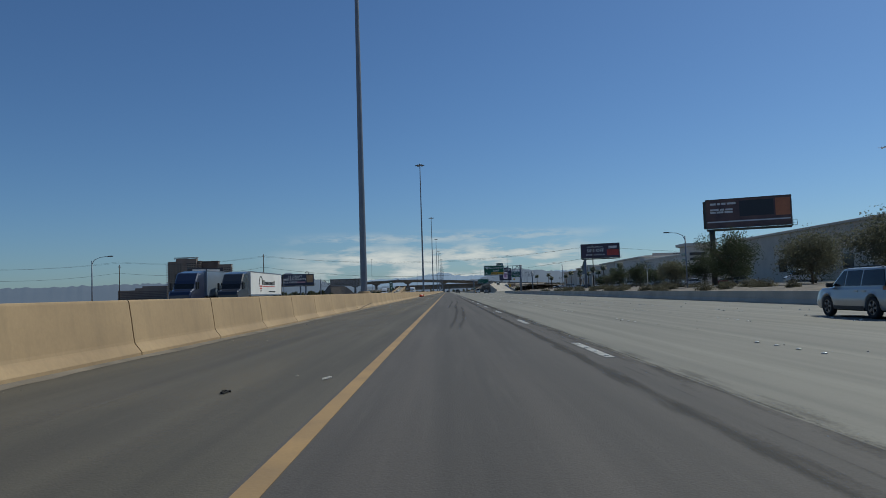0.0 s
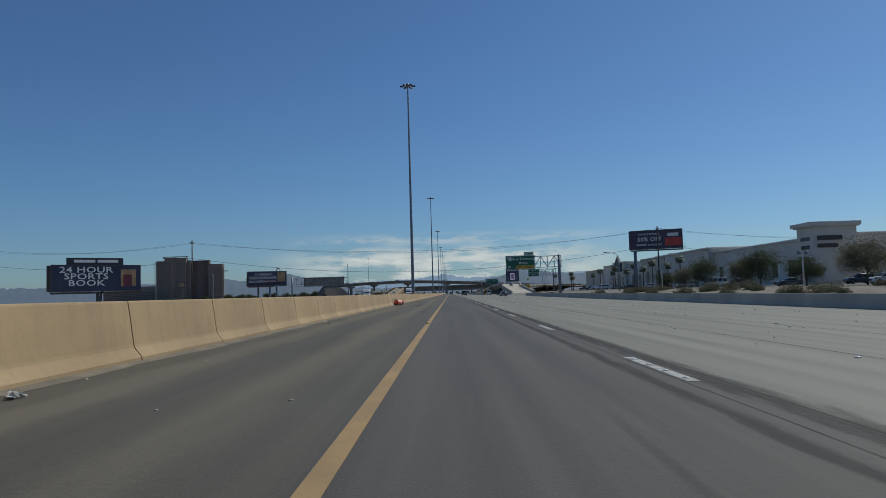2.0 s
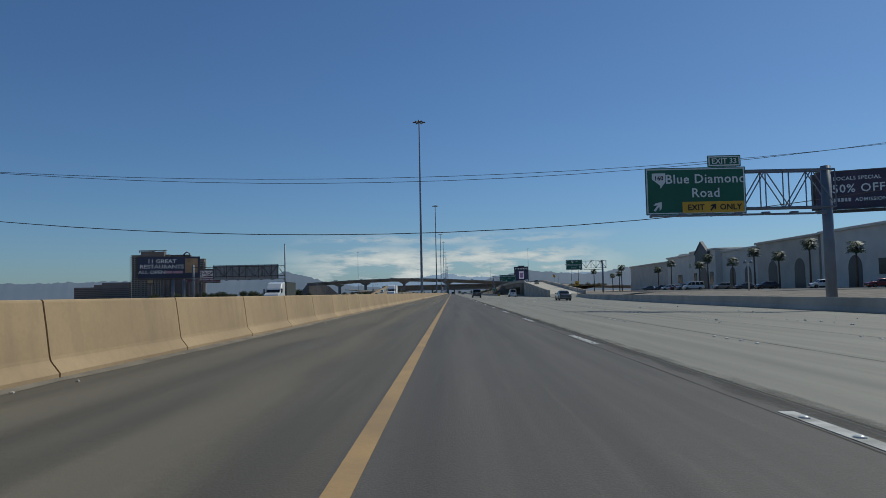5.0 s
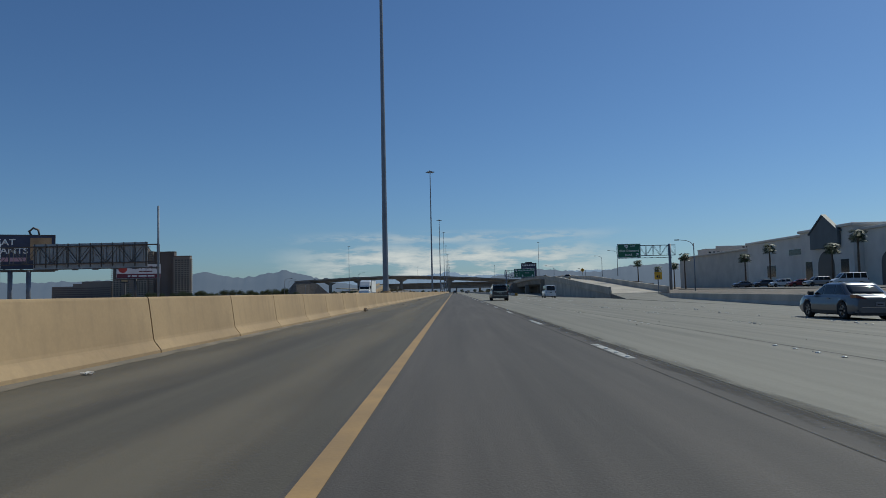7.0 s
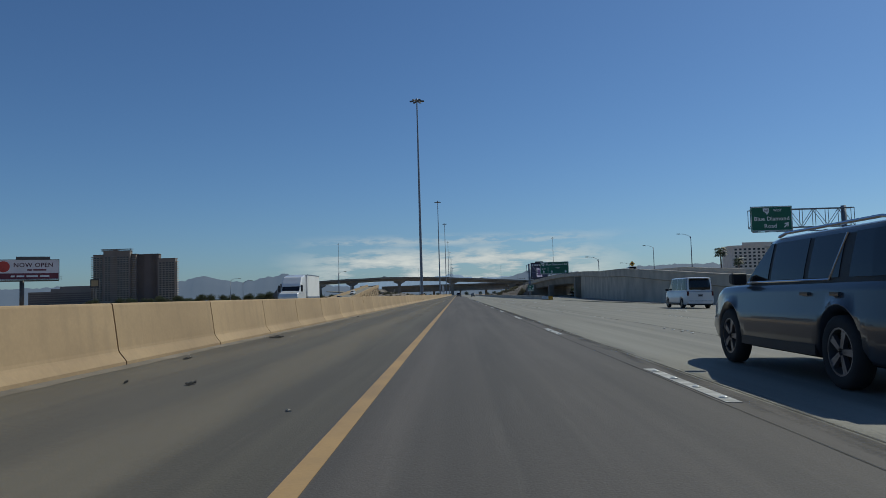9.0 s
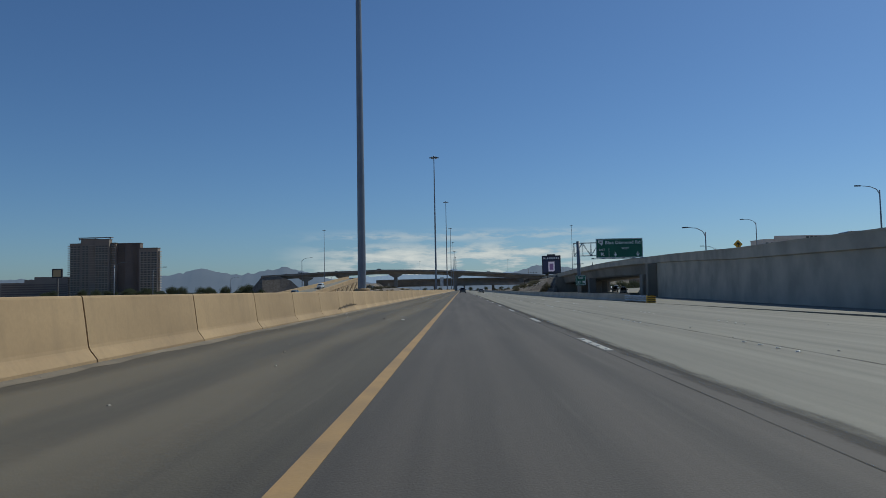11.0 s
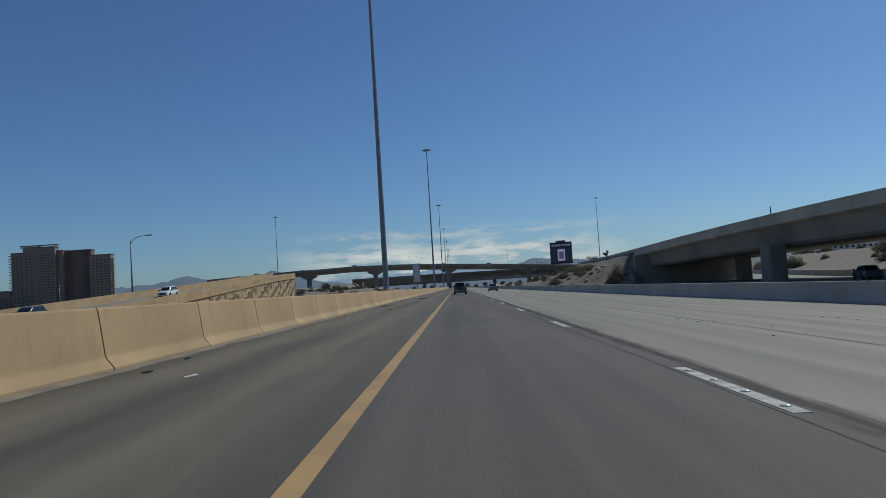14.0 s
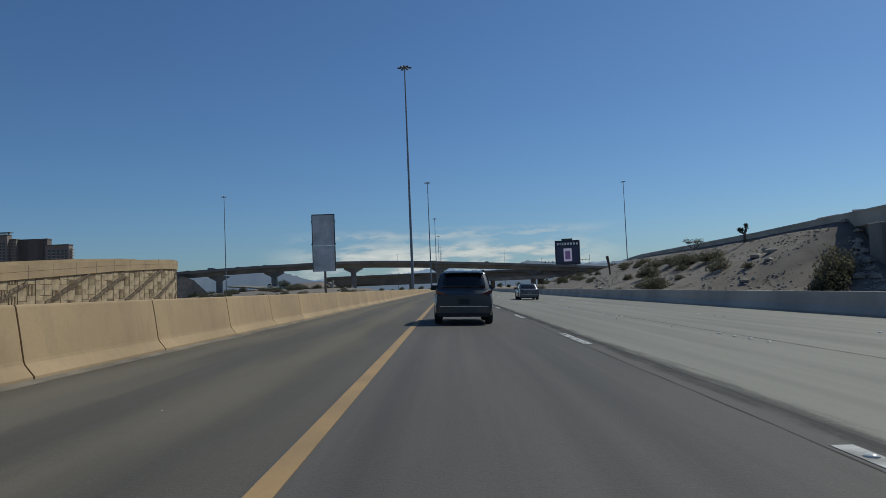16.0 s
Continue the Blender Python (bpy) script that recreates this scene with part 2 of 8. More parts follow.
ASPHALT = pavement("lane_asphalt", (0.077, 0.067, 0.058), (0.053, 0.047, 0.041), (0.113, 0.101, 0.088), 0.8)
SHOULDER = pavement("shoulder_asphalt", (0.086, 0.076, 0.056), (0.06, 0.053, 0.041), (0.128, 0.11, 0.083), 0.8)
CONCRETE_LANE = pavement("worn_lane_concrete", (0.196, 0.186, 0.153), (0.152, 0.144, 0.12), (0.25, 0.236, 0.195), 0.8)
SEAM = mat("tar_seam", (0.045, 0.043, 0.042), 0.7, var=0.3, fine=30, coarse=1.5, dark=(0.07, 0.066, 0.062))
YELLOW = mat("road_yellow_paint", (0.36, 0.228, 0.095), 0.75, var=0.15, fine=25, coarse=1.2, dark=(0.29, 0.19, 0.09))
WHITE_PAINT = mat("road_white_paint", (0.43, 0.425, 0.4), 0.75, var=0.35, fine=20, coarse=3, dark=(0.22, 0.215, 0.2))
TAN = mat("tan_barrier_concrete", (0.36, 0.256, 0.144), 0.88, var=0.16, fine=14, coarse=0.5, bump=0.08, dark=(0.3, 0.212, 0.12), streak=(1, 0.6, 1.6))


def cast_by_cast(m, spread=0.16):
    """Each cast length came out of its own pour: its tone differs a little."""
    n, l = m.node_tree.nodes, m.node_tree.links
    bs = n["Principled BSDF"]
    base = bs.inputs["Base Color"].links[0].from_socket
    info, rp, hsv = n.new("ShaderNodeObjectInfo"), n.new("ShaderNodeMapRange"), n.new("ShaderNodeHueSaturation")
    rp.inputs["To Min"].default_value, rp.inputs["To Max"].default_value = 1 - spread / 2, 1 + spread / 2
    l.new(info.outputs["Random"], rp.inputs[0])
    l.new(rp.outputs[0], hsv.inputs["Value"])
    # rain streaks and handling stains that run down the face
    tc, mp, ns, st, mx = n.new("ShaderNodeTexCoord"), n.new("ShaderNodeMapping"), n.new("ShaderNodeTexNoise"), n.new("ShaderNodeMapRange"), n.new("ShaderNodeMix")
    mp.inputs["Scale"].default_value = (2.0, 2.6, 0.5)
    l.new(tc.outputs["Object"], mp.inputs[0])
    l.new(info.outputs["Random"], mp.inputs["Location"])
    ns.inputs["Scale"].default_value, ns.inputs["Detail"].default_value = 1.4, 7
    l.new(mp.outputs[0], ns.inputs["Vector"])
    st.inputs["From Min"].default_value, st.inputs["From Max"].default_value, st.inputs["To Max"].default_value = 0.52, 0.8, 0.38
    l.new(ns.outputs["Fac"], st.inputs[0])
    mx.data_type = "RGBA"
    mx.inputs[7].default_value = (0.2, 0.15, 0.095, 1)
    l.new(st.outputs[0], mx.inputs[0])
    l.new(base, mx.inputs[6])
    l.new(mx.outputs[2], hsv.inputs["Color"])
    l.new(hsv.outputs[0], bs.inputs["Base Color"])


cast_by_cast(TAN)
GREY_CONC = mat("grey_concrete", (0.46, 0.415, 0.345), 0.9, var=0.2, fine=14, coarse=0.3, bump=0.2, dark=(0.35, 0.318, 0.268))
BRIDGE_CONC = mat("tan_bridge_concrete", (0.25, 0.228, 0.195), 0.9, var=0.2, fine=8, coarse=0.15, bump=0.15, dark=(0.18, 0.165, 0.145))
STEEL = mat("galvanised_steel", (0.17, 0.2, 0.245), 0.5, 0.15, var=0.15, fine=20, coarse=1.0, bump=0.05)
MAST_STEEL = mat("mast_galvanised_steel", (0.2, 0.225, 0.265), 0.5, 0.15, var=0.15, fine=20, coarse=1.0, bump=0.05)
BRIGHT_STEEL = mat("bright_galvanised_rail", (0.45, 0.46, 0.46), 0.5, 0.2, var=0.15, fine=20, coarse=1.5, bump=0.05)
DARK_STEEL = mat("weathered_dark_steel", (0.12, 0.115, 0.11), 0.6, 0.5, var=0.2, fine=15, coarse=1.0, bump=0.05)

# ---- ground ----
bm = bmesh.new()
NG = 60
gv = [[bm.verts.new((-4800 + 9600 * i / NG, -4000 + 9600 * j / NG, -1.6)) for i in range(NG + 1)] for j in range(NG + 1)]
for j in range(NG):
    for i in range(NG):
        bm.faces.new((gv[j][i], gv[j][i + 1], gv[j + 1][i + 1], gv[j + 1][i]))
solid("ground", bm, SOIL, "pale brown desert ground that reaches the hills", "ground", kind="structure")


def strip(bm, x0, x1, y0, y1, lift=0.0, thick=0.3, step=10.0):
    """A slab of the carriageway between two lines along it, following the cross fall."""
    n = max(1, int((y1 - y0) / step))
    sections = []
    for i in range(n + 1):
        y = y0 + (y1 - y0) * i / n
        z0, z1 = road_z(x0, y) + lift, road_z(x1, y) + lift
        sections.append([(x0, y, z0), (x1, y, z1), (x1, y, z1 - thick), (x0, y, z0 - thick)])
    sweep(bm, sections)


Y0, Y1 = -60.0, 1500.0
X_YELLOW, X_DASH = -1.12, 2.53
solid("road_shoulder", quick(strip, -5.6, X_YELLOW - 0.12, Y0, Y1), SHOULDER, "dusty grey asphalt shoulder beside the median barrier", "road", kind="structure")
solid("road", quick(strip, X_YELLOW - 0.12, X_DASH + 0.3, Y0, Y1), ASPHALT, "dark grey worn asphalt of the fast lane", "road", kind="structure")
solid("road_lanes", quick(strip, X_DASH + 0.3, 24.0, Y0, Y1), CONCRETE_LANE, "paler greenish grey worn concrete freeway lanes", "road", kind="structure")
solid("road_opposite", quick(strip, -30.0, -6.6, Y0, 900, -0.4), CONCRETE_LANE, "grey concrete of the opposite carriageway", "road", kind="structure")

# ---- lane marks ----
solid("road_edge_line", quick(strip, X_YELLOW - 0.08, X_YELLOW + 0.08, Y0, Y1, 0.006, 0.004), YELLOW, "solid yellow edge line on worn asphalt", "road marking", kind="structure")
CRACK = soft_mark_material("open_tar_joint", (0.035, 0.034, 0.032), 0.75, (6, 0.8, 1), 0.7)


def joint_line(x, y0, y1, w, seed, wander=0.02):
    rows = []
    y = y0
    while y < y1:
        s = noise.noise((y * 0.7, seed, 0))
        rows.append((x + wander * noise.noise((y * 0.25, seed, 3)) + wander * 0.5 * noise.noise((y * 1.3, seed, 5)), y, w * (1 + 0.7 * s)))
        y += 0.6
    return rows


for x, y0, y1, w, seed in ((X_DASH - 0.13, -10, 760, 0.032, 1), (6.32, -10, 760, 0.075, 2), (9.98, -10, 430, 0.06, 3), (X_DASH + 0.34, -10, 420, 0.05, 4)):
    solid("road_seam", quick(ribbon, joint_line(x, y0, y1, w, seed)), CRACK, "dark uneven tar-filled joint between the lanes", "road joint", kind="structure")
dash_me = mesh_of("lane_dash", quick(strip, -0.08, 0.08, 0, 3.2, 0.006, 0.004, 9), WHITE_PAINT)
dots_bm = bmesh.new()
for k in range(4):
    tube(dots_bm, [(0, 0.3 + k * 0.85, 0.0), (0, 0.3 + k * 0.85, 0.012), (0, 0.3 + k * 0.85, 0.02)], 0.055, 0.025, 8)
dots_me = mesh_of("lane_dots", dots_bm, plain("pale_ceramic", (0.62, 0.62, 0.58), 0.3))
lane_marks = thing("lane_marking", "worn white dashes between the lanes", "road marking", kind="structure")


def dash_y(k):
    """Where the k-th dash begins: the crew kept a slightly shorter step in the first stretch."""
    return float(np.interp(k, (-4, 0, 12, 20, 28, 36, 51, 71), (-34.0, 13.2, 154.9, 250.1, 345.6, 441.1, 620.8, 859.2)))


for x, y_end in ((X_DASH, 800), (6.05, 760), (9.7, 700), (13.35, 430)):
    for k in range(-4, 67):
        y = dash_y(k)
        if y > y_end:
            break
        if x == X_DASH:
            ob = new("dash", dash_me)
            ob.matrix_basis = pose(x, y, road_z(x, y))
            ob.parent = lane_marks
        ob = new("raised_dots", dots_me)
        ob.matrix_basis = pose(x, y, road_z(x, y) + 0.006)
        ob.parent = lane_marks

# ---- median barrier: cast lengths with open joints ----
BX, BTOP, SEG = -5.3, 1.1, 4.42
PROFILE = [(0.0, 0.03), (0.0, 0.195), (-0.01, 0.21), (-0.1, 0.325), (-0.118, 0.355), (-0.13, 0.4), (-0.15, 0.55), (-0.18, 0.78), (-0.222, BTOP - 0.035), (-0.23, BTOP - 0.012), (-0.252, BTOP), (-1.14, BTOP), (-1.16, BTOP - 0.02), (-1.24, 0.45), (-1.4, 0.19), (-1.4, -0.6), (0.0, -0.6)]


def barrier_bm(bm, length):
    sweep(bm, [[(BX + x, y, z) for x, z in PROFILE] for y in (0.02, length - 0.02)])


seg_me = mesh_of("barrier_length", quick(barrier_bm, SEG), TAN)
median = thing("median_barrier", "tan concrete median barrier in cast lengths with dark joints", "barrier", kind="structure")
# joints: runs of even lengths between the uneven ones
joints = [-38.2]
for stop, count in ((14.18, 12), (48.87, 8), (54.19, 1), (66.35, 3), (124.2, 14), (128.3, 1), (132.2, 1), (136.4, 1), (168.2, 7), (173.5, 1), (178.8, 1), (247.5, 16), (250.2, 1), (251.7, 1), (279.2, 6), (283.2, 1), (287.3, 1), (291.6, 1), (309.9, 4), (314.5, 1), (318.4, 1), (354.0, 8), (358.2, 1), (362.2, 1), (366.6, 1), (455.7, 21), (485.1, 7), (489.1, 1), (491.6, 1), (562.7, 17), (567.0, 1), (571.3, 1), (577.2, 1), (616.1, 9), (620.3, 1), (624.7, 1), (628.9, 1), (861.0, 54)):
    step = (stop - joints[-1]) / count
    joints += [joints[-1] + step * (k + 1) for k in range(count)]
for y, y_next in zip(joints, joints[1:]):
    ob = new("barrier_length", seg_me)
    ob.matrix_basis = pose(0, y, 0)
    ob.scale = (1, (y_next - y) / SEG, 1)
    ob.parent = median
y = joints[-1]
box_core = bmesh.new()
box(box_core, BX - 1.1, BX - 0.3, -40, 858, 0.0, BTOP - 0.1)
part("core", box_core, SEAM, median)
part("barrier_run", quick(sweep, [[(BX + x, yy, z) for x, z in PROFILE] for yy in (y, 1500.0)]), TAN, median)

# ---- barrier on the outer side ----
OUT = [(0.0, 0.0), (0.0, 0.08), (0.14, 0.33), (0.2, 0.86), (0.4, 0.86), (0.45, 0.33), (0.6, 0.08), (0.6, -0.6), (0.0, -0.6)]


def outer(bm, line):
    sweep(bm, [[(x + a, y, road_z(x, y) + b) for a, b in OUT] for x, y in line])


OUTER_LINE = [(22.4, -60), (22.4, 220), (22.8, 270), (25.2, 320), (29.6, 362), (35.6, 397), (36.3, 411)]
solid("outer_barrier", quick(outer, OUTER_LINE), GREY_CONC, "weathered grey concrete barrier along the outer lane", "barrier", kind="structure")
b = bmesh.new()
sweep(b, [[(xl, y, zl), (xr, y, zr), (xr, y, zl - 1.2), (xl, y, zl - 1.2)] for xl, xr, y, zl, zr in ((22.3, 22.6, 262, -0.5, -0.5), (22.6, 25.3, 320, -0.5, -0.53), (23.4, 29.7, 362, -0.46, -0.45), (26.3, 34.4, 386, 0.2, 0.15))])
solid("exit_lane", b, CONCRETE_LANE, "pale exit lane that climbs to the ramp", "road", kind="structure")
solid("gore_barrier", quick(outer, [(18.9, 500), (16.0, 530), (14.6, 580), (14.4, 700), (14.4, 1000), (14.4, 1500)]), GREY_CONC, "grey concrete barrier that parts the lanes from the exit road", "barrier", kind="structure")


# ---- high masts in the median ----
def mast(height, flange=True):
    t = thing("mast_light", "tall galvanised high-mast light with a ring of lamps", "mast light", group="masts along the median")
    shaft = quick(tube, [(0, 0, 0), (0, 0, height * 0.33), (0, 0, height * 0.66), (0, 0, height)], 0.25, 0.1, 12)
    for f in shaft.faces:
        f.smooth = False
    part("shaft", shaft, MAST_STEEL, t, "tapered many-sided grey steel shaft")
    if flange:
        bm = bmesh.new()
        for z0, z1, r0, r1 in ((-0.02, 0.07, 0.47, 0.47), (0.07, 0.12, 0.47, 0.43), (0.12, 0.16, 0.43, 0.34)):
            tube(bm, [(0, 0, z0), (0, 0, z1)], r0, r1, 18)
        part("base_collar", bm, TAN, t, "round tan concrete collar")
    part("cap", quick(tube, [(0, 0, height - 0.35), (0, 0, height + 0.05), (0, 0, height + 0.22)], 0.32, 0.16, 10), STEEL, t)
    bm = bmesh.new()
    for k in range(24):
        a, b = 2 * math.pi * k / 24, 2 * math.pi * (k + 1) / 24
        tube(bm, [(0.62 * math.cos(a), 0.62 * math.sin(a), height - 0.2), (0.62 * math.cos(b), 0.62 * math.sin(b), height - 0.2)], 0.035, n=5)
    for k in range(3):
        a = 2 * math.pi * k / 3
        tube(bm, [(0.1 * math.cos(a), 0.1 * math.sin(a), height - 0.1), (0.62 * math.cos(a), 0.62 * math.sin(a), height - 0.2)], 0.03, n=5)
    part("lamp_ring", bm, STEEL, t)
    lum = bmesh.new()
    sweep(lum, [[(x, y * s, z + dz) for y, z in ((-0.17, -0.1), (0.17, -0.1), (0.12, 0.1), (-0.12, 0.1))] for x, s, dz in ((0.55, 0.7, 0.0), (0.75, 1.0, 0.0), (1.1, 1.0, -0.02), (1.2, 0.8, -0.03))])
    me = mesh_of("luminaire", lum, DARK_STEEL)
    for k in range(6):
        ob = new("luminaire", me)
        ob.matrix_basis = pose(0, 0, height - 0.22, 0, 0, 60 * k)
        ob.parent = t
    return t


MX = -6.05
first_mast = mast(33.0)
first_mast.matrix_basis = pose(MX, 54.3, BTOP)
for x, y in ((MX, 187.9), (MX - 0.05, 324.2), (MX, 458.9), (MX - 0.18, 593.8)):
    copy_thing(first_mast, pose(x, y, BTOP))
tall_mast = mast(38.3)
tall_mast.matrix_basis = pose(MX, 729.5, BTOP)
for y in (866, 1002, 1138, 1274, 1410):
    copy_thing(tall_mast, pose(MX, y, BTOP))
side_mast = mast(44.5, False)
side_mast.matrix_basis = pose(-94.2, 913.5, -0.5)
for x, y in ((77.4, 918.4), (-60, 1480), (70, 1490)):
    copy_thing(side_mast, pose(x, y, -0.5))

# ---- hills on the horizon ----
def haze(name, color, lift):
    """Far rock whose air haze is put into the material as a blue glow."""
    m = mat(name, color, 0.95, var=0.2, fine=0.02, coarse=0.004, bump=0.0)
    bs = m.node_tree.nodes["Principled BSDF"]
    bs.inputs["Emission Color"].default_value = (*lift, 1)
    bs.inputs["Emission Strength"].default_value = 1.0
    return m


def ridge(bm, radius, a0, a1, crest, seed, depth=500, n=640):
    """A range of hills: crest gives (bearing, height) of its main peaks and saddles; smaller spurs are added."""
    rows = []
    for r, f in ((radius, 0.0), (radius + depth * 0.35, 0.5), (radius + depth * 0.7, 0.8), (radius + depth, 1.0)):
        row = []
        for i in range(n + 1):
            deg = a0 + (a1 - a0) * i / n
            a = radians(deg)
            h = np.interp(deg, [c[0] for c in crest], [c[1] for c in crest])
            h += 4 * noise.noise((deg * 0.9, 0, seed)) + 7 * noise.noise((deg * 2.6, 3, seed)) + 6 * noise.noise((deg * 6.5, 7, f * 2)) + 4 * noise.noise((deg * 15, 5, f * 3))
            row.append(bm.verts.new((r * math.sin(a), r * math.cos(a), max(0, h) * f - 2)))
        rows.append(row)
    for q, s in zip(rows, rows[1:]):
        for i in range(n):
            f = bm.faces.new((q[i], q[i + 1], s[i + 1], s[i]))
            f.smooth = True


# near-black rock; the emission colour paints the haze over it
HILL = haze("blue_haze_glow_rock", (0.034, 0.032, 0.028), (0.076, 0.112, 0.176))
HILL_FAR = haze("far_blue_haze_glow_rock", (0.022, 0.022, 0.022), (0.19, 0.27, 0.4))
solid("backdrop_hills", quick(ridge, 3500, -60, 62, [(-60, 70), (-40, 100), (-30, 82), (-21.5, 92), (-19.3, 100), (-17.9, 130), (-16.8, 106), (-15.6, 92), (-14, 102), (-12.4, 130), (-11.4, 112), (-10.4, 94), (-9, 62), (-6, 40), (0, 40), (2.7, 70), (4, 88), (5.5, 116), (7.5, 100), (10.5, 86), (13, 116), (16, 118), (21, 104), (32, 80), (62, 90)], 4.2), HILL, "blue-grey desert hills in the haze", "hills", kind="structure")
solid("backdrop_far_hills", quick(ridge, 4200, -30, 30, [(-30, 60), (-10, 70), (-6, 88), (-3, 92), (-0.3, 118), (1.5, 92), (4, 100), (10, 110), (30, 80)], 9.1, 300), HILL_FAR, "far mountains behind the hills, paled by painted haze", "mountains", kind="structure")

# ---- overhead signs ----
SIGN_GREEN = mat("green_sign_sheeting", (0.02, 0.13, 0.075), 0.45, var=0.12, fine=6, coarse=0.6, bump=0.0)
SIGN_WHITE = plain("white_sign_letters", (0.8, 0.82, 0.8), 0.45)
SIGN_YELLOW = mat("yellow_sign_sheeting", (0.75, 0.42, 0.04), 0.5, var=0.1, fine=6, coarse=0.8, bump=0.0)
SIGN_BLACK = plain("black_sign_letters", (0.02, 0.02, 0.02), 0.5)
SIGN_BACK = mat("bare_sign_aluminium", (0.3, 0.31, 0.32), 0.45, 0.6, var=0.15, fine=5, coarse=0.6, bump=0.0)
BLUE_AD = mat("deep_blue_poster", (0.045, 0.056, 0.1), 0.5, var=0.3, fine=3, coarse=0.2, bump=0.0, dark=(0.028, 0.036, 0.065))
PLUM_AD = mat("plum_poster", (0.075, 0.05, 0.085), 0.5, var=0.3, fine=3, coarse=0.25, bump=0.0, dark=(0.04, 0.035, 0.06))
BROWN_AD = mat("brown_poster", (0.16, 0.085, 0.07), 0.5, var=0.35, fine=3, coarse=0.3, bump=0.0, dark=(0.08, 0.05, 0.06))
ORANGE_AD = mat("orange_poster", (0.5, 0.17, 0.08), 0.5, var=0.2, fine=3, coarse=0.4, bump=0.0)
RED_AD = mat("red_poster", (0.5, 0.06, 0.045), 0.5, var=0.2, fine=3, coarse=0.4, bump=0.0)
WHITE_AD = mat("white_poster", (0.72, 0.7, 0.7), 0.5, var=0.1, fine=3, coarse=0.3, bump=0.0)
TAN_AD = mat("tan_poster", (0.42, 0.28, 0.15), 0.5, var=0.3, fine=3, coarse=0.5, bump=0.0)
MAROON_AD = mat("maroon_poster", (0.16, 0.035, 0.05), 0.5, var=0.2, fine=3, coarse=0.4, bump=0.0)


def panel(bm, x0, x1, z0, z1, front, thick):
    """An upright board in the x-z plane; front is its face towards the traffic, at smaller y."""
    box(bm, x0, x1, front, front + thick, z0, z1)


def bar(parent, x0, x1, z0, z1, y, material, name="bar"):
    return part(name, quick(panel, x0, x1, z0, z1, y, 0.012), material, parent)


def bars_line(parent, x0, x1, z0, z1, y, material, words, name="writing_bar"):
    """A line of unreadable writing as bars, with the gaps between its words."""
    total, x = sum(words), x0
    gap = (x1 - x0) * 0.05
    unit = (x1 - x0 - gap * (len(words) - 1)) / total
    for w in words:
        bar(parent, x, x + unit * w, z0, z1, y, material, name)
        x += unit * w + gap


def truss(bm, x0, x1, z0, z1, y0, y1, bays, r=0.07):
    for y in (y0, y1):
        for z in (z0, z1):
            tube(bm, [(x0, y, z), (x1, y, z)], r, n=6)
    for i in range(bays + 1):
        x = x0 + (x1 - x0) * i / bays
        for y in (y0, y1):
            tube(bm, [(x, y, z0), (x, y, z1)], r * 0.6, n=5)
        for z in (z0, z1):
            tube(bm, [(x, y0, z), (x, y1, z)], r * 0.6, n=5)
        if i < bays:
            xn = x0 + (x1 - x0) * (i + 1) / bays
            a, b = (z0, z1) if i % 2 == 0 else (z1, z0)
            for y in (y0, y1):
                tube(bm, [(x, y, a), (xn, y, b)], r * 0.6, n=5)


def arrow(bm, x, z, y, size, angle):
    """A blunt road-sign arrow; angle: degrees from pointing up, clockwise."""
    shape = [(-0.09, -0.5), (0.09, -0.5), (0.09, 0.05), (0.34, -0.2), (0.34, 0.06), (0, 0.5), (-0.34, 0.06), (-0.34, -0.2), (-0.09, 0.05)]
    c, s = math.cos(radians(-angle)), math.sin(radians(-angle))
    pts = [(x + size * (a * c - b * s), z + size * (a * s + b * c)) for a, b in shape]
    sweep(bm, [[(px, y, pz) for px, pz in pts], [(px, y + 0.012, pz) for px, pz in pts]])


def shield(parent, x, z, y, w):
    """The state-shaped route marker with its number."""
    shape = [(-0.5, 0.55), (0.5, 0.55), (0.5, -0.1), (0.12, -0.6), (0.06, -0.35), (-0.06, -0.25), (-0.5, 0.1)]
    bm = bmesh.new()
    sweep(bm, [[(x + a * w, y, z + b * w) for a, b in shape], [(x + a * w, y + 0.012, z + b * w) for a, b in shape]])
    s = part("route_shield", bm, SIGN_WHITE, parent, "white state-shaped route marker")
    lettering("160", w * 0.46, SIGN_BLACK, facing(x, y - 0.012, z + 0.02 * w), s, "route_number")


def sign_panel(parent, x0, x1, z0, z1, y, label="green guide sign with a white border"):
    p = part("sign_panel", quick(panel, x0, x1, z0, z1, y, 0.06), SIGN_GREEN, parent, label)
    b, t = bmesh.new(), 0.07
    for a in ((x0 + 0.06, x1 - 0.06, z1 - 0.06 - t, z1 - 0.06), (x0 + 0.06, x1 - 0.06, z0 + 0.06, z0 + 0.06 + t), (x0 + 0.06, x0 + 0.06 + t, z0 + 0.06 + t, z1 - 0.06 - t), (x1 - 0.06 - t, x1 - 0.06, z0 + 0.06 + t, z1 - 0.06 - t)):
        panel(b, *a, y - 0.008, 0.008)
    part("border", b, SIGN_WHITE, p)
    n = max(2, int((x1 - x0) / 1.6))
    for i in range(n + 1):
        x = x0 + 0.3 + (x1 - x0 - 0.6) * i / n
        part("stiffener", quick(box, x - 0.05, x + 0.05, y + 0.06, y + 0.2, z0 - 0.15, z1), STEEL, p)
    return p


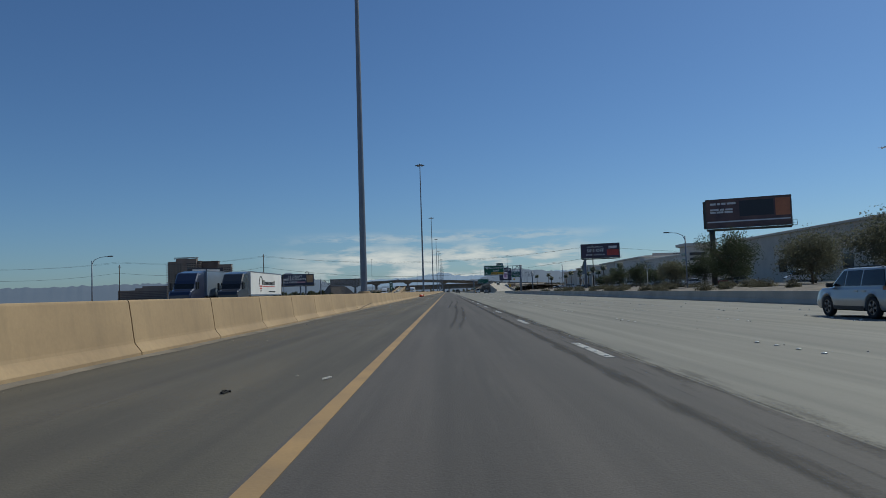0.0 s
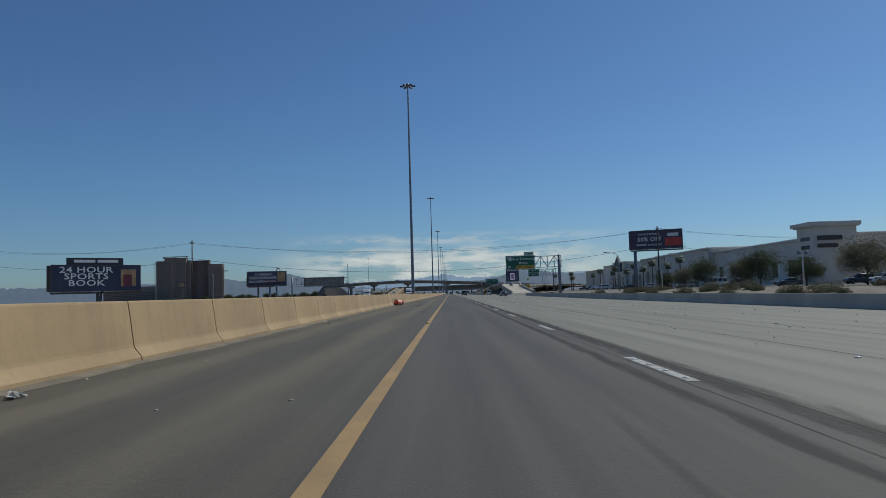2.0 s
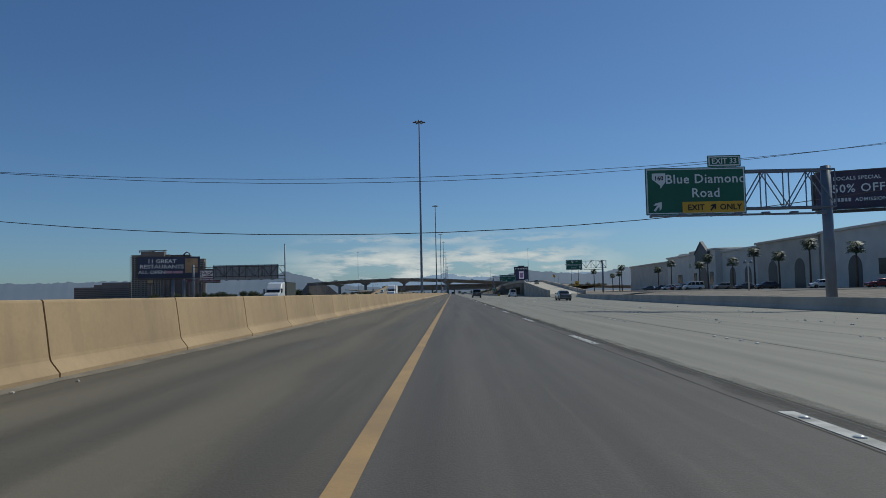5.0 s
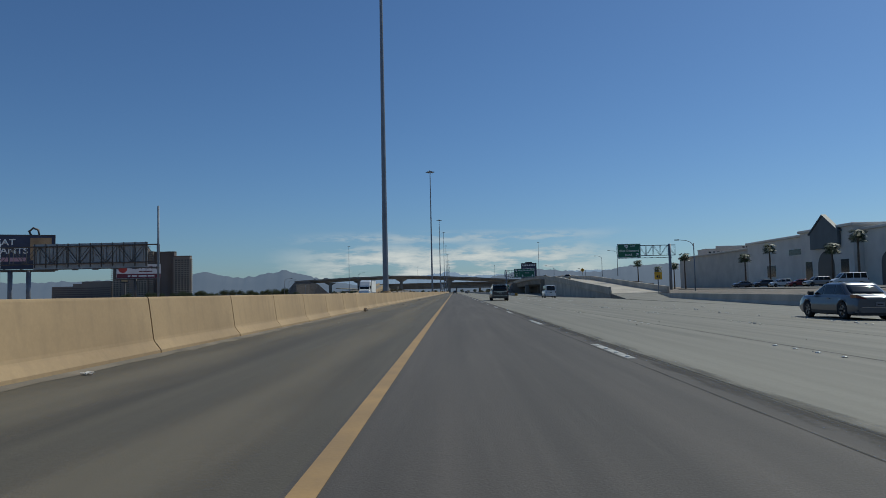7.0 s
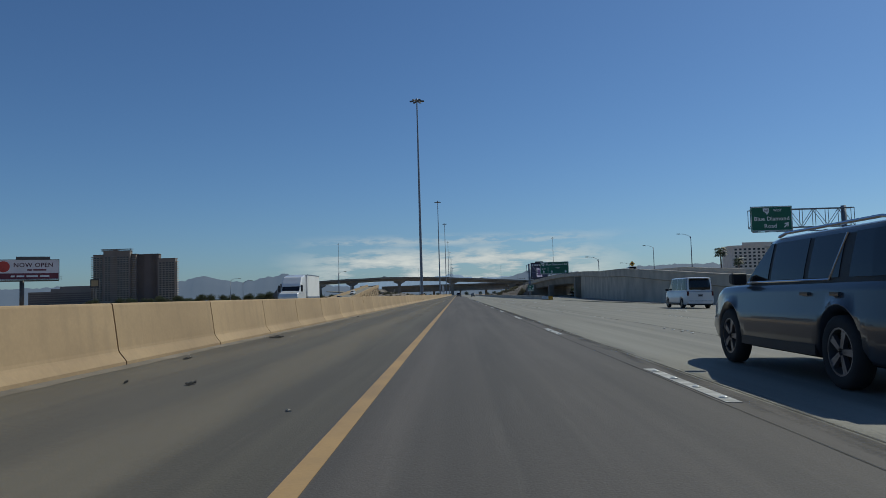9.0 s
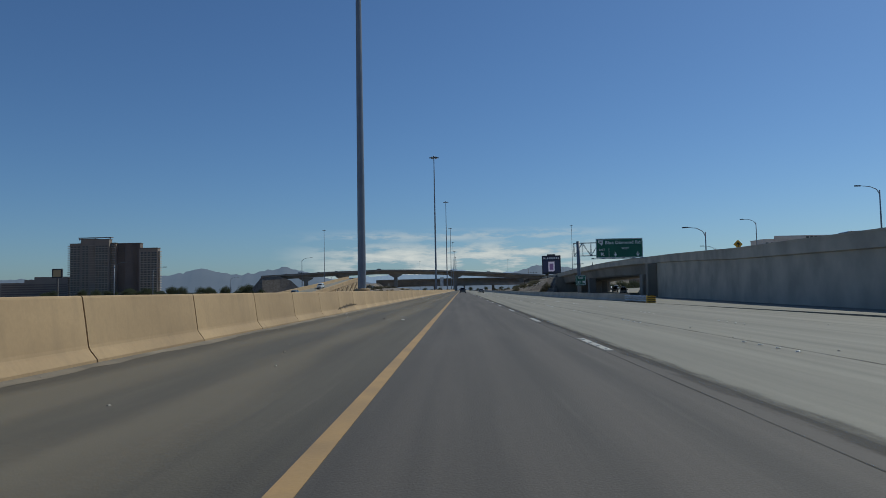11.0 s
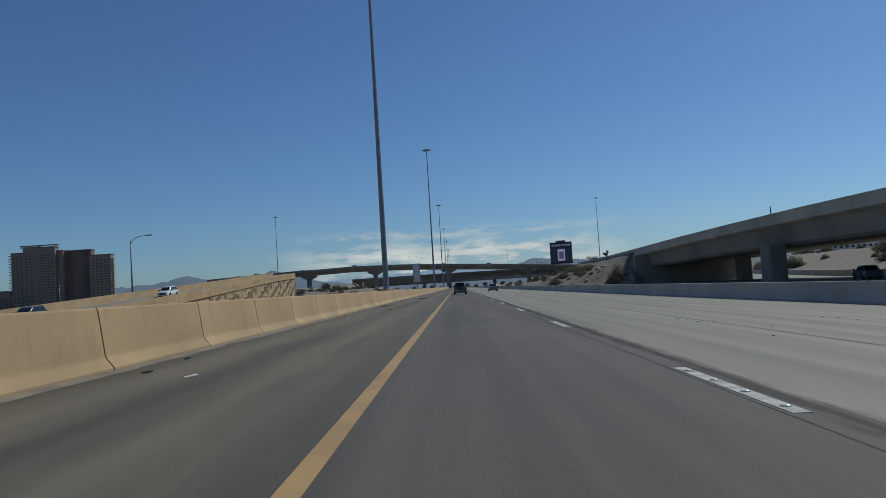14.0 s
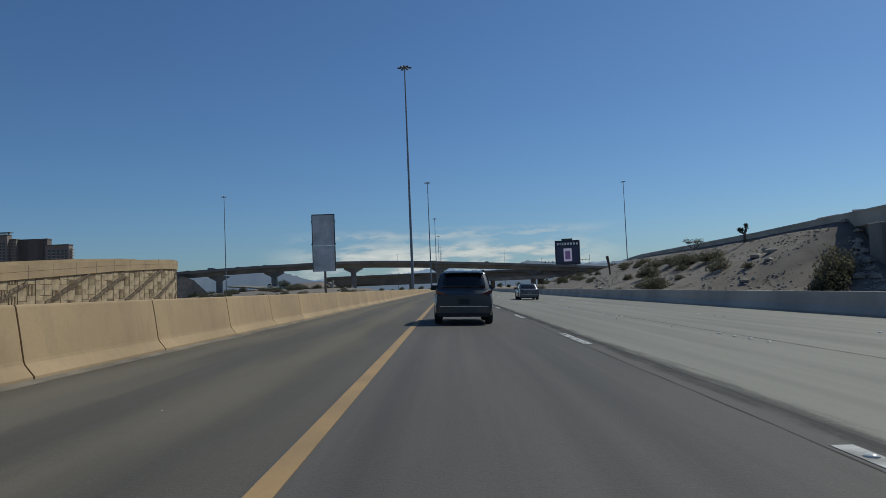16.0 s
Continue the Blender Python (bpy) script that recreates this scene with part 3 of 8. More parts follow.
def walkway(parent, x0, x1, z, y):
    """Lamp arms and the grating under a guide sign."""
    bm = bmesh.new()
    tube(bm, [(x0, y - 0.9, z), (x1, y - 0.9, z)], 0.05, n=6)
    tube(bm, [(x0, y, z + 0.05), (x1, y, z + 0.05)], 0.05, n=6)
    n = max(2, int((x1 - x0) / 1.5))
    for i in range(n + 1):
        x = x0 + (x1 - x0) * i / n
        tube(bm, [(x, y, z + 0.05), (x, y - 0.9, z)], 0.04, n=5)
        box(bm, x - 0.2, x + 0.2, y - 1.15, y - 0.75, z - 0.06, z + 0.12)
    part("lamp_rail", bm, STEEL, parent)


def gantry_post(parent, x, y, z0, z1, r=0.3):
    part("post", quick(tube, [(x, y, z0), (x, y, z1)], r, r * 0.9, 12), STEEL, parent)
    bm = bmesh.new()
    tube(bm, [(x, y, z0), (x, y, z0 + 0.08)], r * 2.0, n=12)
    for k in range(6):
        a = k * math.pi / 3
        tube(bm, [(x + 1.6 * r * math.cos(a), y + 1.6 * r * math.sin(a), z0 + 0.08), (x + 1.6 * r * math.cos(a), y + 1.6 * r * math.sin(a), z0 + 0.2)], 0.04, n=6)
    part("base_plate", bm, STEEL, parent)


# first exit sign, on a cantilever over the outer lanes
g = thing("sign_gantry", "steel cantilever gantry with a green exit sign over the lanes", "sign gantry")
YG = 233.0
gantry_post(g, 23.7, YG + 0.5, -0.5, 8.75, 0.34)
part("truss", quick(truss, 12.3, 24.1, 6.1, 8.5, YG + 0.15, YG + 0.95, 8), STEEL, g)
p = sign_panel(g, 12.0, 18.35, 5.75, 8.75, YG)
shield(p, 12.85, 7.95, YG - 0.02, 0.85)
lettering("Blue Diamond", 0.82, SIGN_WHITE, facing(15.8, YG - 0.02, 7.75), p, spread=1.08)
lettering("Road", 0.82, SIGN_WHITE, facing(15.8, YG - 0.02, 6.85), p, spread=1.08)
yp = part("exit_only_panel", quick(panel, 14.3, 18.2, 5.86, 6.56, YG - 0.02, 0.02), SIGN_YELLOW, p, "yellow strip with black letters")
lettering("EXIT", 0.52, SIGN_BLACK, facing(15.15, YG - 0.03, 6.02), yp)
lettering("ONLY", 0.52, SIGN_BLACK, facing(17.35, YG - 0.03, 6.02), yp)
part("arrow", quick(arrow, 16.25, 6.2, YG - 0.035, 0.55, 40), SIGN_BLACK, yp)
part("arrow", quick(arrow, 12.75, 6.3, YG - 0.02, 0.75, 40), SIGN_WHITE, p)
tab = sign_panel(g, 16.0, 18.1, 8.77, 9.5, YG, "small green exit number tab")
lettering("EXIT 33", 0.48, SIGN_WHITE, facing(17.05, YG - 0.02, 8.97), tab)
walkway(g, 12.2, 22.6, 5.6, YG)

# small guide sign farther on, at the outer side
g = thing("sign_gantry", "steel cantilever gantry with a green route sign", "sign gantry")
YG = 434.0
gantry_post(g, 51.2, YG + 0.5, 0.0, 11.3, 0.36)
part("truss", quick(truss, 38.8, 52.4, 8.6, 11.0, YG + 0.15, YG + 0.95, 8), STEEL, g)
p = sign_panel(g, 38.75, 44.2, 8.15, 11.45, YG)
shield(p, 40.8, 10.75, YG - 0.02, 0.8)
lettering("WEST", 0.42, SIGN_WHITE, facing(42.3, YG - 0.02, 10.75), p)
lettering("Blue Diamond", 0.76, SIGN_WHITE, facing(41.5, YG - 0.02, 9.55), p, spread=1.06)
lettering("Road", 0.76, SIGN_WHITE, facing(41.3, YG - 0.02, 8.6), p, spread=1.06)
part("arrow", quick(arrow, 43.4, 8.95, YG - 0.02, 0.9, 40), SIGN_WHITE, p)
walkway(g, 38.9, 51.0, 8.0, YG)

# the wide sign at the gore, with the exit plate on its post
g = thing("sign_gantry", "steel gantry with a wide green exit sign beside a ramp", "sign gantry")
YG = 539.3
gantry_post(g, 20.0, YG + 0.4, -0.45, 8.9, 0.33)
part("truss", quick(truss, 19.3, 30.8, 6.4, 8.6, YG + 0.15, YG + 0.95, 8, 0.06), STEEL, g)
p = sign_panel(g, 22.95, 30.85, 5.95, 9.25, YG)
shield(p, 23.75, 8.5, YG - 0.02, 0.85)
lettering("Blue Diamond Rd", 0.8, SIGN_WHITE, facing(27.5, YG - 0.02, 8.3), p, spread=1.05)
lettering("EAST", 0.48, SIGN_WHITE, facing(23.95, YG - 0.02, 7.2), p)
lettering("WEST", 0.48, SIGN_WHITE, facing(27.9, YG - 0.02, 7.4), p)
bm = bmesh.new()
panel(bm, 25.1, 25.16, 6.1, 7.7, YG - 0.02, 0.012)
part("divider", bm, SIGN_WHITE, p)
part("arrow", quick(arrow, 24.0, 6.6, YG - 0.02, 0.85, -45), SIGN_WHITE, p)
part("arrow", quick(arrow, 26.2, 6.55, YG - 0.02, 0.8, 180), SIGN_WHITE, p)
part("arrow", quick(arrow, 30.0, 6.55, YG - 0.02, 0.8, 180), SIGN_WHITE, p)
walkway(g, 22.2, 30.8, 5.8, YG)
ex = sign_panel(g, 19.3, 21.05, 1.4, 3.08, YG - 0.15, "green exit plate with a white border")
lettering("EXIT", 0.46, SIGN_WHITE, facing(20.17, YG - 0.17, 2.5), ex)
lettering("33", 0.62, SIGN_WHITE, facing(19.85, YG - 0.17, 1.72), ex)
part("arrow", quick(arrow, 20.65, 1.95, YG - 0.17, 0.6, 45), SIGN_WHITE, ex)
part("collar", quick(tube, [(20.0, YG + 0.4, 5.0), (20.0, YG + 0.4, 5.08)], 0.9, n=10), STEEL, g)

# opposite carriageway's gantry, seen from behind
def from_to(p0, p1):
    """A pose at p0 with x towards p1."""
    return pose(p0[0], p0[1], 0, 0, 0, math.degrees(math.atan2(p1[1] - p0[1], p1[0] - p0[0]))), math.hypot(p1[0] - p0[0], p1[1] - p0[1])


m, L = from_to((-62.5, 359.8), (-40.3, 359.4))
g = thing("sign_gantry", "dark steel gantry over the opposite lanes with bare sign backs", "sign gantry", m)
gantry_post(g, 0, 0.4, -1, 9.0, 0.3)
gantry_post(g, L, 0.4, -1, 13.6, 0.15)
part("truss", quick(truss, 0, L, 6.0, 8.35, 0.0, 0.8, 12), DARK_STEEL, g)
sb = part("sign_back", quick(panel, 4.6, L - 1.7, 5.3, 8.75, 0.9, 0.06), SIGN_BACK, g, "bare aluminium back of a wide sign")
for i in range(11):
    x = 4.8 + (L - 6.7) * i / 10
    part("stiffener", quick(box, x - 0.05, x + 0.05, 0.8, 0.9, 5.5, 8.8), DARK_STEEL, sb)
bm = bmesh.new()
tube(bm, [(0, -0.4, 5.2), (L, -0.4, 5.2)], 0.06, n=6)
for i in range(9):
    box(bm, L * i / 8 - 0.3, L * i / 8 + 0.3, -0.5, 0.0, 5.05, 5.25)
part("lamp_rail", bm, DARK_STEEL, g)


# ---- billboards ----
def billboard(label, p0, p1, z0, z1, face, posts, ground=-1.2, name="billboard", post_r=0.55, skirt=0.9):
    """A two-sided board on steel columns; returns the thing and the face, whose local x runs from p0 to p1 and z up."""
    m, L = from_to(p0, p1)
    t = thing(name, label, "billboard", m)
    f = part("poster", quick(panel, 0, L, z0, z1, -0.1, 0.1), face, t, "printed poster face")
    b = bmesh.new()
    for a in ((-0.12, L + 0.12, z1, z1 + 0.14), (-0.12, L + 0.12, z0 - 0.14, z0), (-0.12, 0.0, z0, z1), (L, L + 0.12, z0, z1)):
        box(b, a[0], a[1], -0.16, 0.12, a[2], a[3])
    part("trim", b, DARK_STEEL, t)
    part("back_board", quick(panel, -0.6, L - 0.4, z0, z1, 1.3, 0.1), DARK_STEEL, t)
    b = bmesh.new()
    n = max(3, int(L / 2.5))
    for i in range(n + 1):
        x = L * i / n
        box(b, x - 0.08, x + 0.08, 0.12, 1.3, z0 - 0.25, z0 - 0.05)
        box(b, x - 0.06, x + 0.06, 0.0, 0.12, z0, z1)
        box(b, x - 0.05, x + 0.05, -1.2, 0.12, z0 - skirt * 0.5, z0 - skirt * 0.5 + 0.12)
    box(b, -0.4, L + 0.8, -1.2, -0.5, z0 - skirt * 0.5 + 0.12, z0 - skirt * 0.5 + 0.17)
    for x in (L + 0.1, L + 0.8, -0.4):
        tube(b, [(x, -1.15, z0 - skirt * 0.5 + 0.15), (x, -1.15, z0 - skirt * 0.5 + 1.15)], 0.03, n=5)
    for h in (0.6, 1.15):
        tube(b, [(L + 0.1, -1.15, z0 - skirt * 0.5 + h), (L + 0.8, -1.15, z0 - skirt * 0.5 + h), (L + 0.8, -0.5, z0 - skirt * 0.5 + h)], 0.03, n=5)
    box(b, 0, L, 0.3, 0.9, z0 - 0.6, z0 - 0.2)
    part("catwalk", b, DARK_STEEL, t)
    for x in posts:
        part("column", quick(tube, [(x * L, 0.6, ground), (x * L, 0.6, z0 - 0.2)], post_r, n=12), STEEL if post_r < 0.5 else DARK_STEEL, t)
    return t, f, L


t, f, L = billboard("billboard with a dark blue sports poster on one steel column", (-82.3, 223.5), (-68.9, 235.0), 3.75, 9.15, BLUE_AD, (0.53,), post_r=0.6)
head = part("header_board", quick(panel, L * 0.16, L * 0.8, 9.3, 10.75, -0.1, 0.2), plain("dark_board", (0.03, 0.035, 0.05), 0.6), t)
bars_line(head, L * 0.24, L * 0.74, 9.75, 10.35, -0.12, SIGN_WHITE, (5, 5))
for k, (txt, xx, zz) in enumerate((("24 HOUR", 0.38, 7.65), ("SPORTS", 0.38, 6.25), ("BOOK", 0.38, 4.85))):
    lettering(txt, 1.75, SIGN_WHITE, facing(L * xx, -0.12, zz), f, "poster_letters", spread=1.05, wide=1.4)
bar(f, L * 0.77, L * 0.95, 4.6, 8.3, -0.115, TAN_AD, "picture")
bar(f, L * 0.8, L * 0.9, 4.6, 7.2, -0.13, MAROON_AD, "picture")
t, f, L = billboard("billboard with a dark blue restaurant poster on two columns", (-86.5, 384.8), (-71.6, 390.6), 6.75, 12.6, BLUE_AD, (0.56, 0.74), post_r=0.4)
for txt, xx, zz, s in (("11 GREAT", 0.38, 10.9, 1.5), ("RESTAURANTS", 0.38, 9.4, 1.5), ("ALL OPEN", 0.22, 7.9, 1.35)):
    lettering(txt, s, SIGN_WHITE, facing(L * xx, -0.12, zz), f, "poster_letters", wide=1.15)
bars_line(f, L * 0.43, L * 0.72, 8.0, 8.7, -0.12, plain("faded_pink", (0.5, 0.3, 0.35), 0.6), (3, 4))
bar(f, L * 0.76, L * 0.97, 8.2, 12.2, -0.115, TAN_AD, "picture")
bm = bmesh.new()
tube(bm, [(L * 0.76, 0.6, 12.6), (L * 0.74, 0.6, 13.4), (L * 0.78, 0.6, 14.0), (L * 0.83, 0.6, 13.7), (L * 0.84, 0.6, 12.7)], 0.25, 0.18, 8)
part("horseshoe_ornament", bm, DARK_STEEL, t, "dark curved ornament above the board")
t, f, L = billboard("billboard with a white and maroon poster on one column", (-129.8, 538.5), (-115.6, 546.0), 8.85, 14.4, WHITE_AD, (0.42,), post_r=0.6)
bar(f, 0.1, L - 0.1, 8.95, 10.6, -0.115, MAROON_AD, "colour_strip")
bars_line(f, L * 0.25, L * 0.85, 9.5, 10.0, -0.13, SIGN_WHITE, (2, 4, 6, 5))
lettering("NOW OPEN", 1.75, plain("maroon_ink", (0.07, 0.02, 0.04), 0.6), facing(L * 0.6, -0.12, 12.35), f, "poster_letters", spread=1.05)
bars_line(f, L * 0.5, L * 0.8, 11.3, 11.75, -0.12, MAROON_AD, (2, 5))
bm = bmesh.new()
sweep(bm, [[(L * 0.14 + 1.55 * math.cos(a * math.pi / 12), y, 12.5 + 1.55 * math.sin(a * math.pi / 12)) for a in range(24)] for y in (-0.125, -0.112)])
part("round_emblem", bm, RED_AD, f)
part("header_board", quick(panel, L * 0.33, L * 0.86, 14.55, 15.35, -0.1, 0.2), DARK_STEEL, t)
t, f, L = billboard("billboard with a plum sale poster on steel columns", (55.5, 297.4), (69.7, 292.0), 12.6, 18.2, PLUM_AD, (0.08,), ground=0.3, post_r=0.48)
lettering("50% OFF", 1.75, SIGN_WHITE, facing(L * 0.37, -0.12, 15.0), f, "poster_letters", spread=1.1)
lettering("LOCALS SPECIAL", 0.78, SIGN_WHITE, facing(L * 0.36, -0.12, 16.85), f, "poster_letters", spread=1.1)
bars_line(f, L * 0.12, L * 0.3, 13.62, 14.15, -0.12, WHITE_AD, (1, 1, 1, 1, 1, 1))
lettering("ADMISSION", 0.75, SIGN_WHITE, facing(L * 0.475, -0.12, 13.6), f, "poster_letters", spread=1.1)
bar(f, L * 0.67, L * 0.98, 13.4, 15.8, -0.12, RED_AD, "colour_block")
bars_line(f, L * 0.72, L * 0.93, 16.2, 17.2, -0.12, WHITE_AD, (5,))
t, f, L = billboard("billboard with a brown poster on one steel column", (51.0, 142.4), (65.0, 137.0), 11.6, 17.0, BROWN_AD, (0.06, ), ground=0.3, post_r=0.55)
bars_line(f, L * 0.05, L * 0.36, 16.0, 16.4, -0.12, WHITE_AD, (4, 2, 3, 6))
bars_line(f, L * 0.05, L * 0.32, 14.9, 15.25, -0.12, WHITE_AD, (6, 3, 5))
bars_line(f, L * 0.05, L * 0.32, 14.4, 14.75, -0.12, WHITE_AD, (4, 5, 6))
bar(f, L * 0.4, L * 0.8, 13.6, 16.6, -0.115, plain("charcoal_poster", (0.035, 0.037, 0.045), 0.5), "picture")
bar(f, L * 0.82, L * 0.99, 13.4, 16.7, -0.115, ORANGE_AD, "picture")
bar(f, 0.15, L - 0.15, 12.6, 12.85, -0.115, WHITE_AD, "colour_strip")

# tall screen sign of a resort, far ahead
t = thing("screen_sign", "tall roadside screen sign with a dark frame on two legs", "sign", pose(86.0, 1182.0, 0, 0, 0, -6))
part("frame", quick(panel, 0, 19.5, 15.5, 35.0, 0, 1.5), plain("dark_blue_cladding", (0.03, 0.035, 0.06), 0.5), t)
part("crown", quick(panel, 5.5, 14.0, 35.0, 36.4, 0.3, 1.0), DARK_STEEL, t)
scr = part("screen", quick(panel, 1.2, 18.3, 17.5, 30.0, -0.1, 0.1), plain("screen_navy", (0.02, 0.025, 0.06), 0.4, emit=0.25), t, "lit violet screen")
bar(scr, 6.6, 13.0, 18.3, 28.6, -0.13, plain("screen_lilac", (0.55, 0.5, 0.62), 0.4, emit=0.3), "picture")
bar(scr, 7.8, 11.8, 20.0, 26.5, -0.16, plain("screen_plum", (0.2, 0.12, 0.26), 0.4, emit=0.2), "picture")
bars_line(t, 1.6, 18.0, 31.3, 33.2, -0.12, SIGN_WHITE, (2, 1, 2, 2, 2, 2, 2, 2), "name_bar")
for x in (4.0, 15.5):
    part("leg", quick(box, x - 0.7, x + 0.7, 0.2, 1.3, -1.5, 15.5), DARK_STEEL, t)

t = thing("roof_billboard", "small dark poster board on a post before the apartments", "billboard", pose(0, 1067, 0))
part("post", quick(box, -369, -367.6, 0.2, 1.5, -1.6, 18.5), DARK_STEEL, t)
fr = part("frame", quick(box, -373, -363.6, -0.3, 1.2, 18.5, 27), plain("dark_board", (0.03, 0.03, 0.035), 0.6), t)
bar(fr, -371.8, -364.8, 19.8, 25.8, -0.36, plain("tan_poster", (0.35, 0.27, 0.15), 0.6), "poster")

# ---- small signs ----
t = thing("mile_marker", "narrow green mile marker on the median barrier", "road sign", pose(-6.02, 79.5, 0))
part("post", quick(box, -0.03, 0.03, 0.02, 0.08, BTOP, 2.3), STEEL, t)
mp = part("plate", quick(panel, -0.17, 0.17, 1.4, 2.32, 0, 0.012), SIGN_GREEN, t)
bars_line(mp, -0.12, 0.12, 2.15, 2.24, -0.012, SIGN_WHITE, (4,))
lettering("3", 0.34, SIGN_WHITE, facing(0, -0.012, 1.85), mp)
lettering("4", 0.34, SIGN_WHITE, facing(0, -0.012, 1.5), mp)
STAINED_BACK = mat("stained_aluminium", (0.66, 0.66, 0.64), 0.6, 0.1, var=0.25, fine=12, coarse=1.1, bump=0.05, dark=(0.42, 0.42, 0.42))
t = thing("sign_board", "tall blank pale sign back on a post in the median", "road sign", pose(-6.1, 642.5, 0, 0, 0, 6))
for z0, z1 in ((2.15, 3.41), (3.425, 4.92)):
    pl = part("plate", quick(panel, -0.55, 0.5, z0, z1, 0, 0.03), STAINED_BACK, t, "pale stained aluminium plate")
    for x0, x1, a, b_ in ((-0.585, -0.55, z0, z1), (0.5, 0.545, z0, z1)):
        part("edge_strip", quick(box, x0, x1, -0.01, 0.04, a, b_), DARK_STEEL, pl)
part("top_strip", quick(box, -0.585, 0.545, -0.01, 0.04, 4.92, 4.97), DARK_STEEL, t)
b = bmesh.new()
for z in (2.5, 3.5, 4.6):
    box(b, -0.62, 0.57, 0.03, 0.08, z - 0.04, z + 0.04)
part("brace", b, STEEL, t)
part("post", quick(tube, [(0, 0.1, BTOP), (0, 0.1, 4.7)], 0.06, n=8), STEEL, t)
t = thing("warning_sign", "yellow diamond curve sign on a post beside the ramp", "road sign", pose(51.0, 550, 0))
b = bmesh.new()
sweep(b, [[(0, y, 9.25), (0.85, y, 8.4), (0, y, 7.55), (-0.85, y, 8.4)] for y in (0, 0.03)])
dp = part("plate", b, SIGN_YELLOW, t)
part("arrow", quick(arrow, 0, 8.4, -0.02, 0.9, 0), SIGN_BLACK, dp)
part("post", quick(box, -0.05, 0.05, 0.04, 0.12, 5.0, 8.4), STEEL, t)
t = thing("speed_sign", "yellow ramp speed plate on a post at the exit", "road sign", pose(32.9, 380, 0.3))
sp = part("plate", quick(panel, -0.6, 0.6, 2.0, 3.2, 0, 0.03), SIGN_YELLOW, t)
lettering("45", 0.7, SIGN_BLACK, facing(0, -0.02, 2.25), sp)
part("post", quick(box, -0.05, 0.05, 0.04, 0.1, -0.7, 2.9), STEEL, t)

# ---- crash cushion at the gore ----
t = thing("crash_cushion", "ribbed steel crash cushion with a striped yellow nose", "crash cushion", pose(19.35, 491.3, road_z(19.3, 491), 0, 0, 3))
t.scale = (1, 1, 0.86)
for k in range(5):
    for side in (-0.36, 0.36):
        b = bmesh.new()
        sweep(b, [[(side + dx, y, z) for dx, z in ((-0.02, 0.12), (0.02, 0.12), (0.09, 0.22), (0.02, 0.36), (0.09, 0.5), (0.02, 0.63), (0.09, 0.75), (0.02, 0.86), (-0.02, 0.86), (-0.09, 0.75), (-0.02, 0.63), (-0.09, 0.5), (-0.02, 0.36), (-0.09, 0.22))] for y in (k * 1.6 - 0.05, k * 1.6 + 1.5)])
        part("rail", b, BRIGHT_STEEL, t, "ribbed galvanised rail panel")
b = bmesh.new()
for k in range(6):
    box(b, -0.3, 0.3, k * 1.6 - 0.06, k * 1.6 + 0.06, 0.0, 0.85)
part("frame", b, DARK_STEEL, t)
nose = part("nose", quick(box, -0.45, 0.45, -0.5, -0.1, 0.02, 0.92), SIGN_YELLOW, t, "yellow nose with black chevrons", bevel=0.05)
for k in range(4):
    b = bmesh.new()
    z = 0.06 + k * 0.24
    for s in (-1, 1):
        sweep(b, [[(0, y, z + 0.12), (s * 0.44, y, z - 0.1 + 0.12), (s * 0.44, y, z + 0.12), (0, y, z + 0.22)] for y in (-0.515, -0.503)])
    part("chevron", b, SIGN_BLACK, nose)

# ---- high-rise far to the left ----
TOWER_PALE = mat("tower_balcony_stucco", (0.34, 0.305, 0.27), 0.9, var=0.12, fine=0.5, coarse=0.05, bump=0.0)
TOWER_LIGHT = mat("tower_stucco", (0.22, 0.192, 0.17), 0.9, var=0.12, fine=0.5, coarse=0.05, bump=0.0)
TOWER_DARK = mat("tower_shade_brown_stucco", (0.14, 0.118, 0.108), 0.9, var=0.12, fine=0.5, coarse=0.05, bump=0.0)
GLASS_DARK = plain("dark_window_glass", (0.03, 0.035, 0.04), 0.12)
t = thing("apartment_tower", "tall brown and beige apartment tower with rows of windows", "building")
YB = 1400.0
# the set-back block's shadow side is put into its darker stucco colour
blocks = ((-541, -524, 74.0, 4, TOWER_LIGHT), (-524, -503, 80.0, 0, TOWER_LIGHT), (-503, -483, 79.0, -3, TOWER_LIGHT), (-483, -476, 74.0, 2, TOWER_LIGHT), (-476, -444, 73.5, 7, TOWER_DARK), (-444, -418, 66.0, 3, TOWER_LIGHT))
DEPTH = 9.0
for x0, x1, top, back, m_ in blocks:
    part("wall", quick(box, x0, x1, YB + back, YB + back + DEPTH, -2, top), m_, t)
b = bmesh.new()
for x0, x1, top, back, _ in blocks:
    box(b, x0 - 0.5, x1 + 0.5, YB + back - 0.6, YB + back + DEPTH, top, top + 1.0)
box(b, -528, -482, YB + 1, YB + 8, 82.0, 82.8)
for x in (-527, -505, -484):
    box(b, x, x + 1, YB + 1, YB + 2, 79, 82)
part("roof", b, TOWER_DARK, t)
sill_me = mesh_of("sill", quick(box, -1.7, 1.7, -0.7, 0.05, -0.75, -0.05), TOWER_PALE)
win_me = mesh_of("window", quick(box, -1.35, 1.35, -0.15, 0.1, 0, 2.1), GLASS_DARK)
cols = [(-538.5, 4), (-534, 4), (-529, 4), (-520, 0), (-515, 0), (-500, -3), (-495.5, -3), (-491, -3), (-486.5, -3), (-440, 3), (-435, 3), (-430, 3), (-425, 3), (-421, 3)]
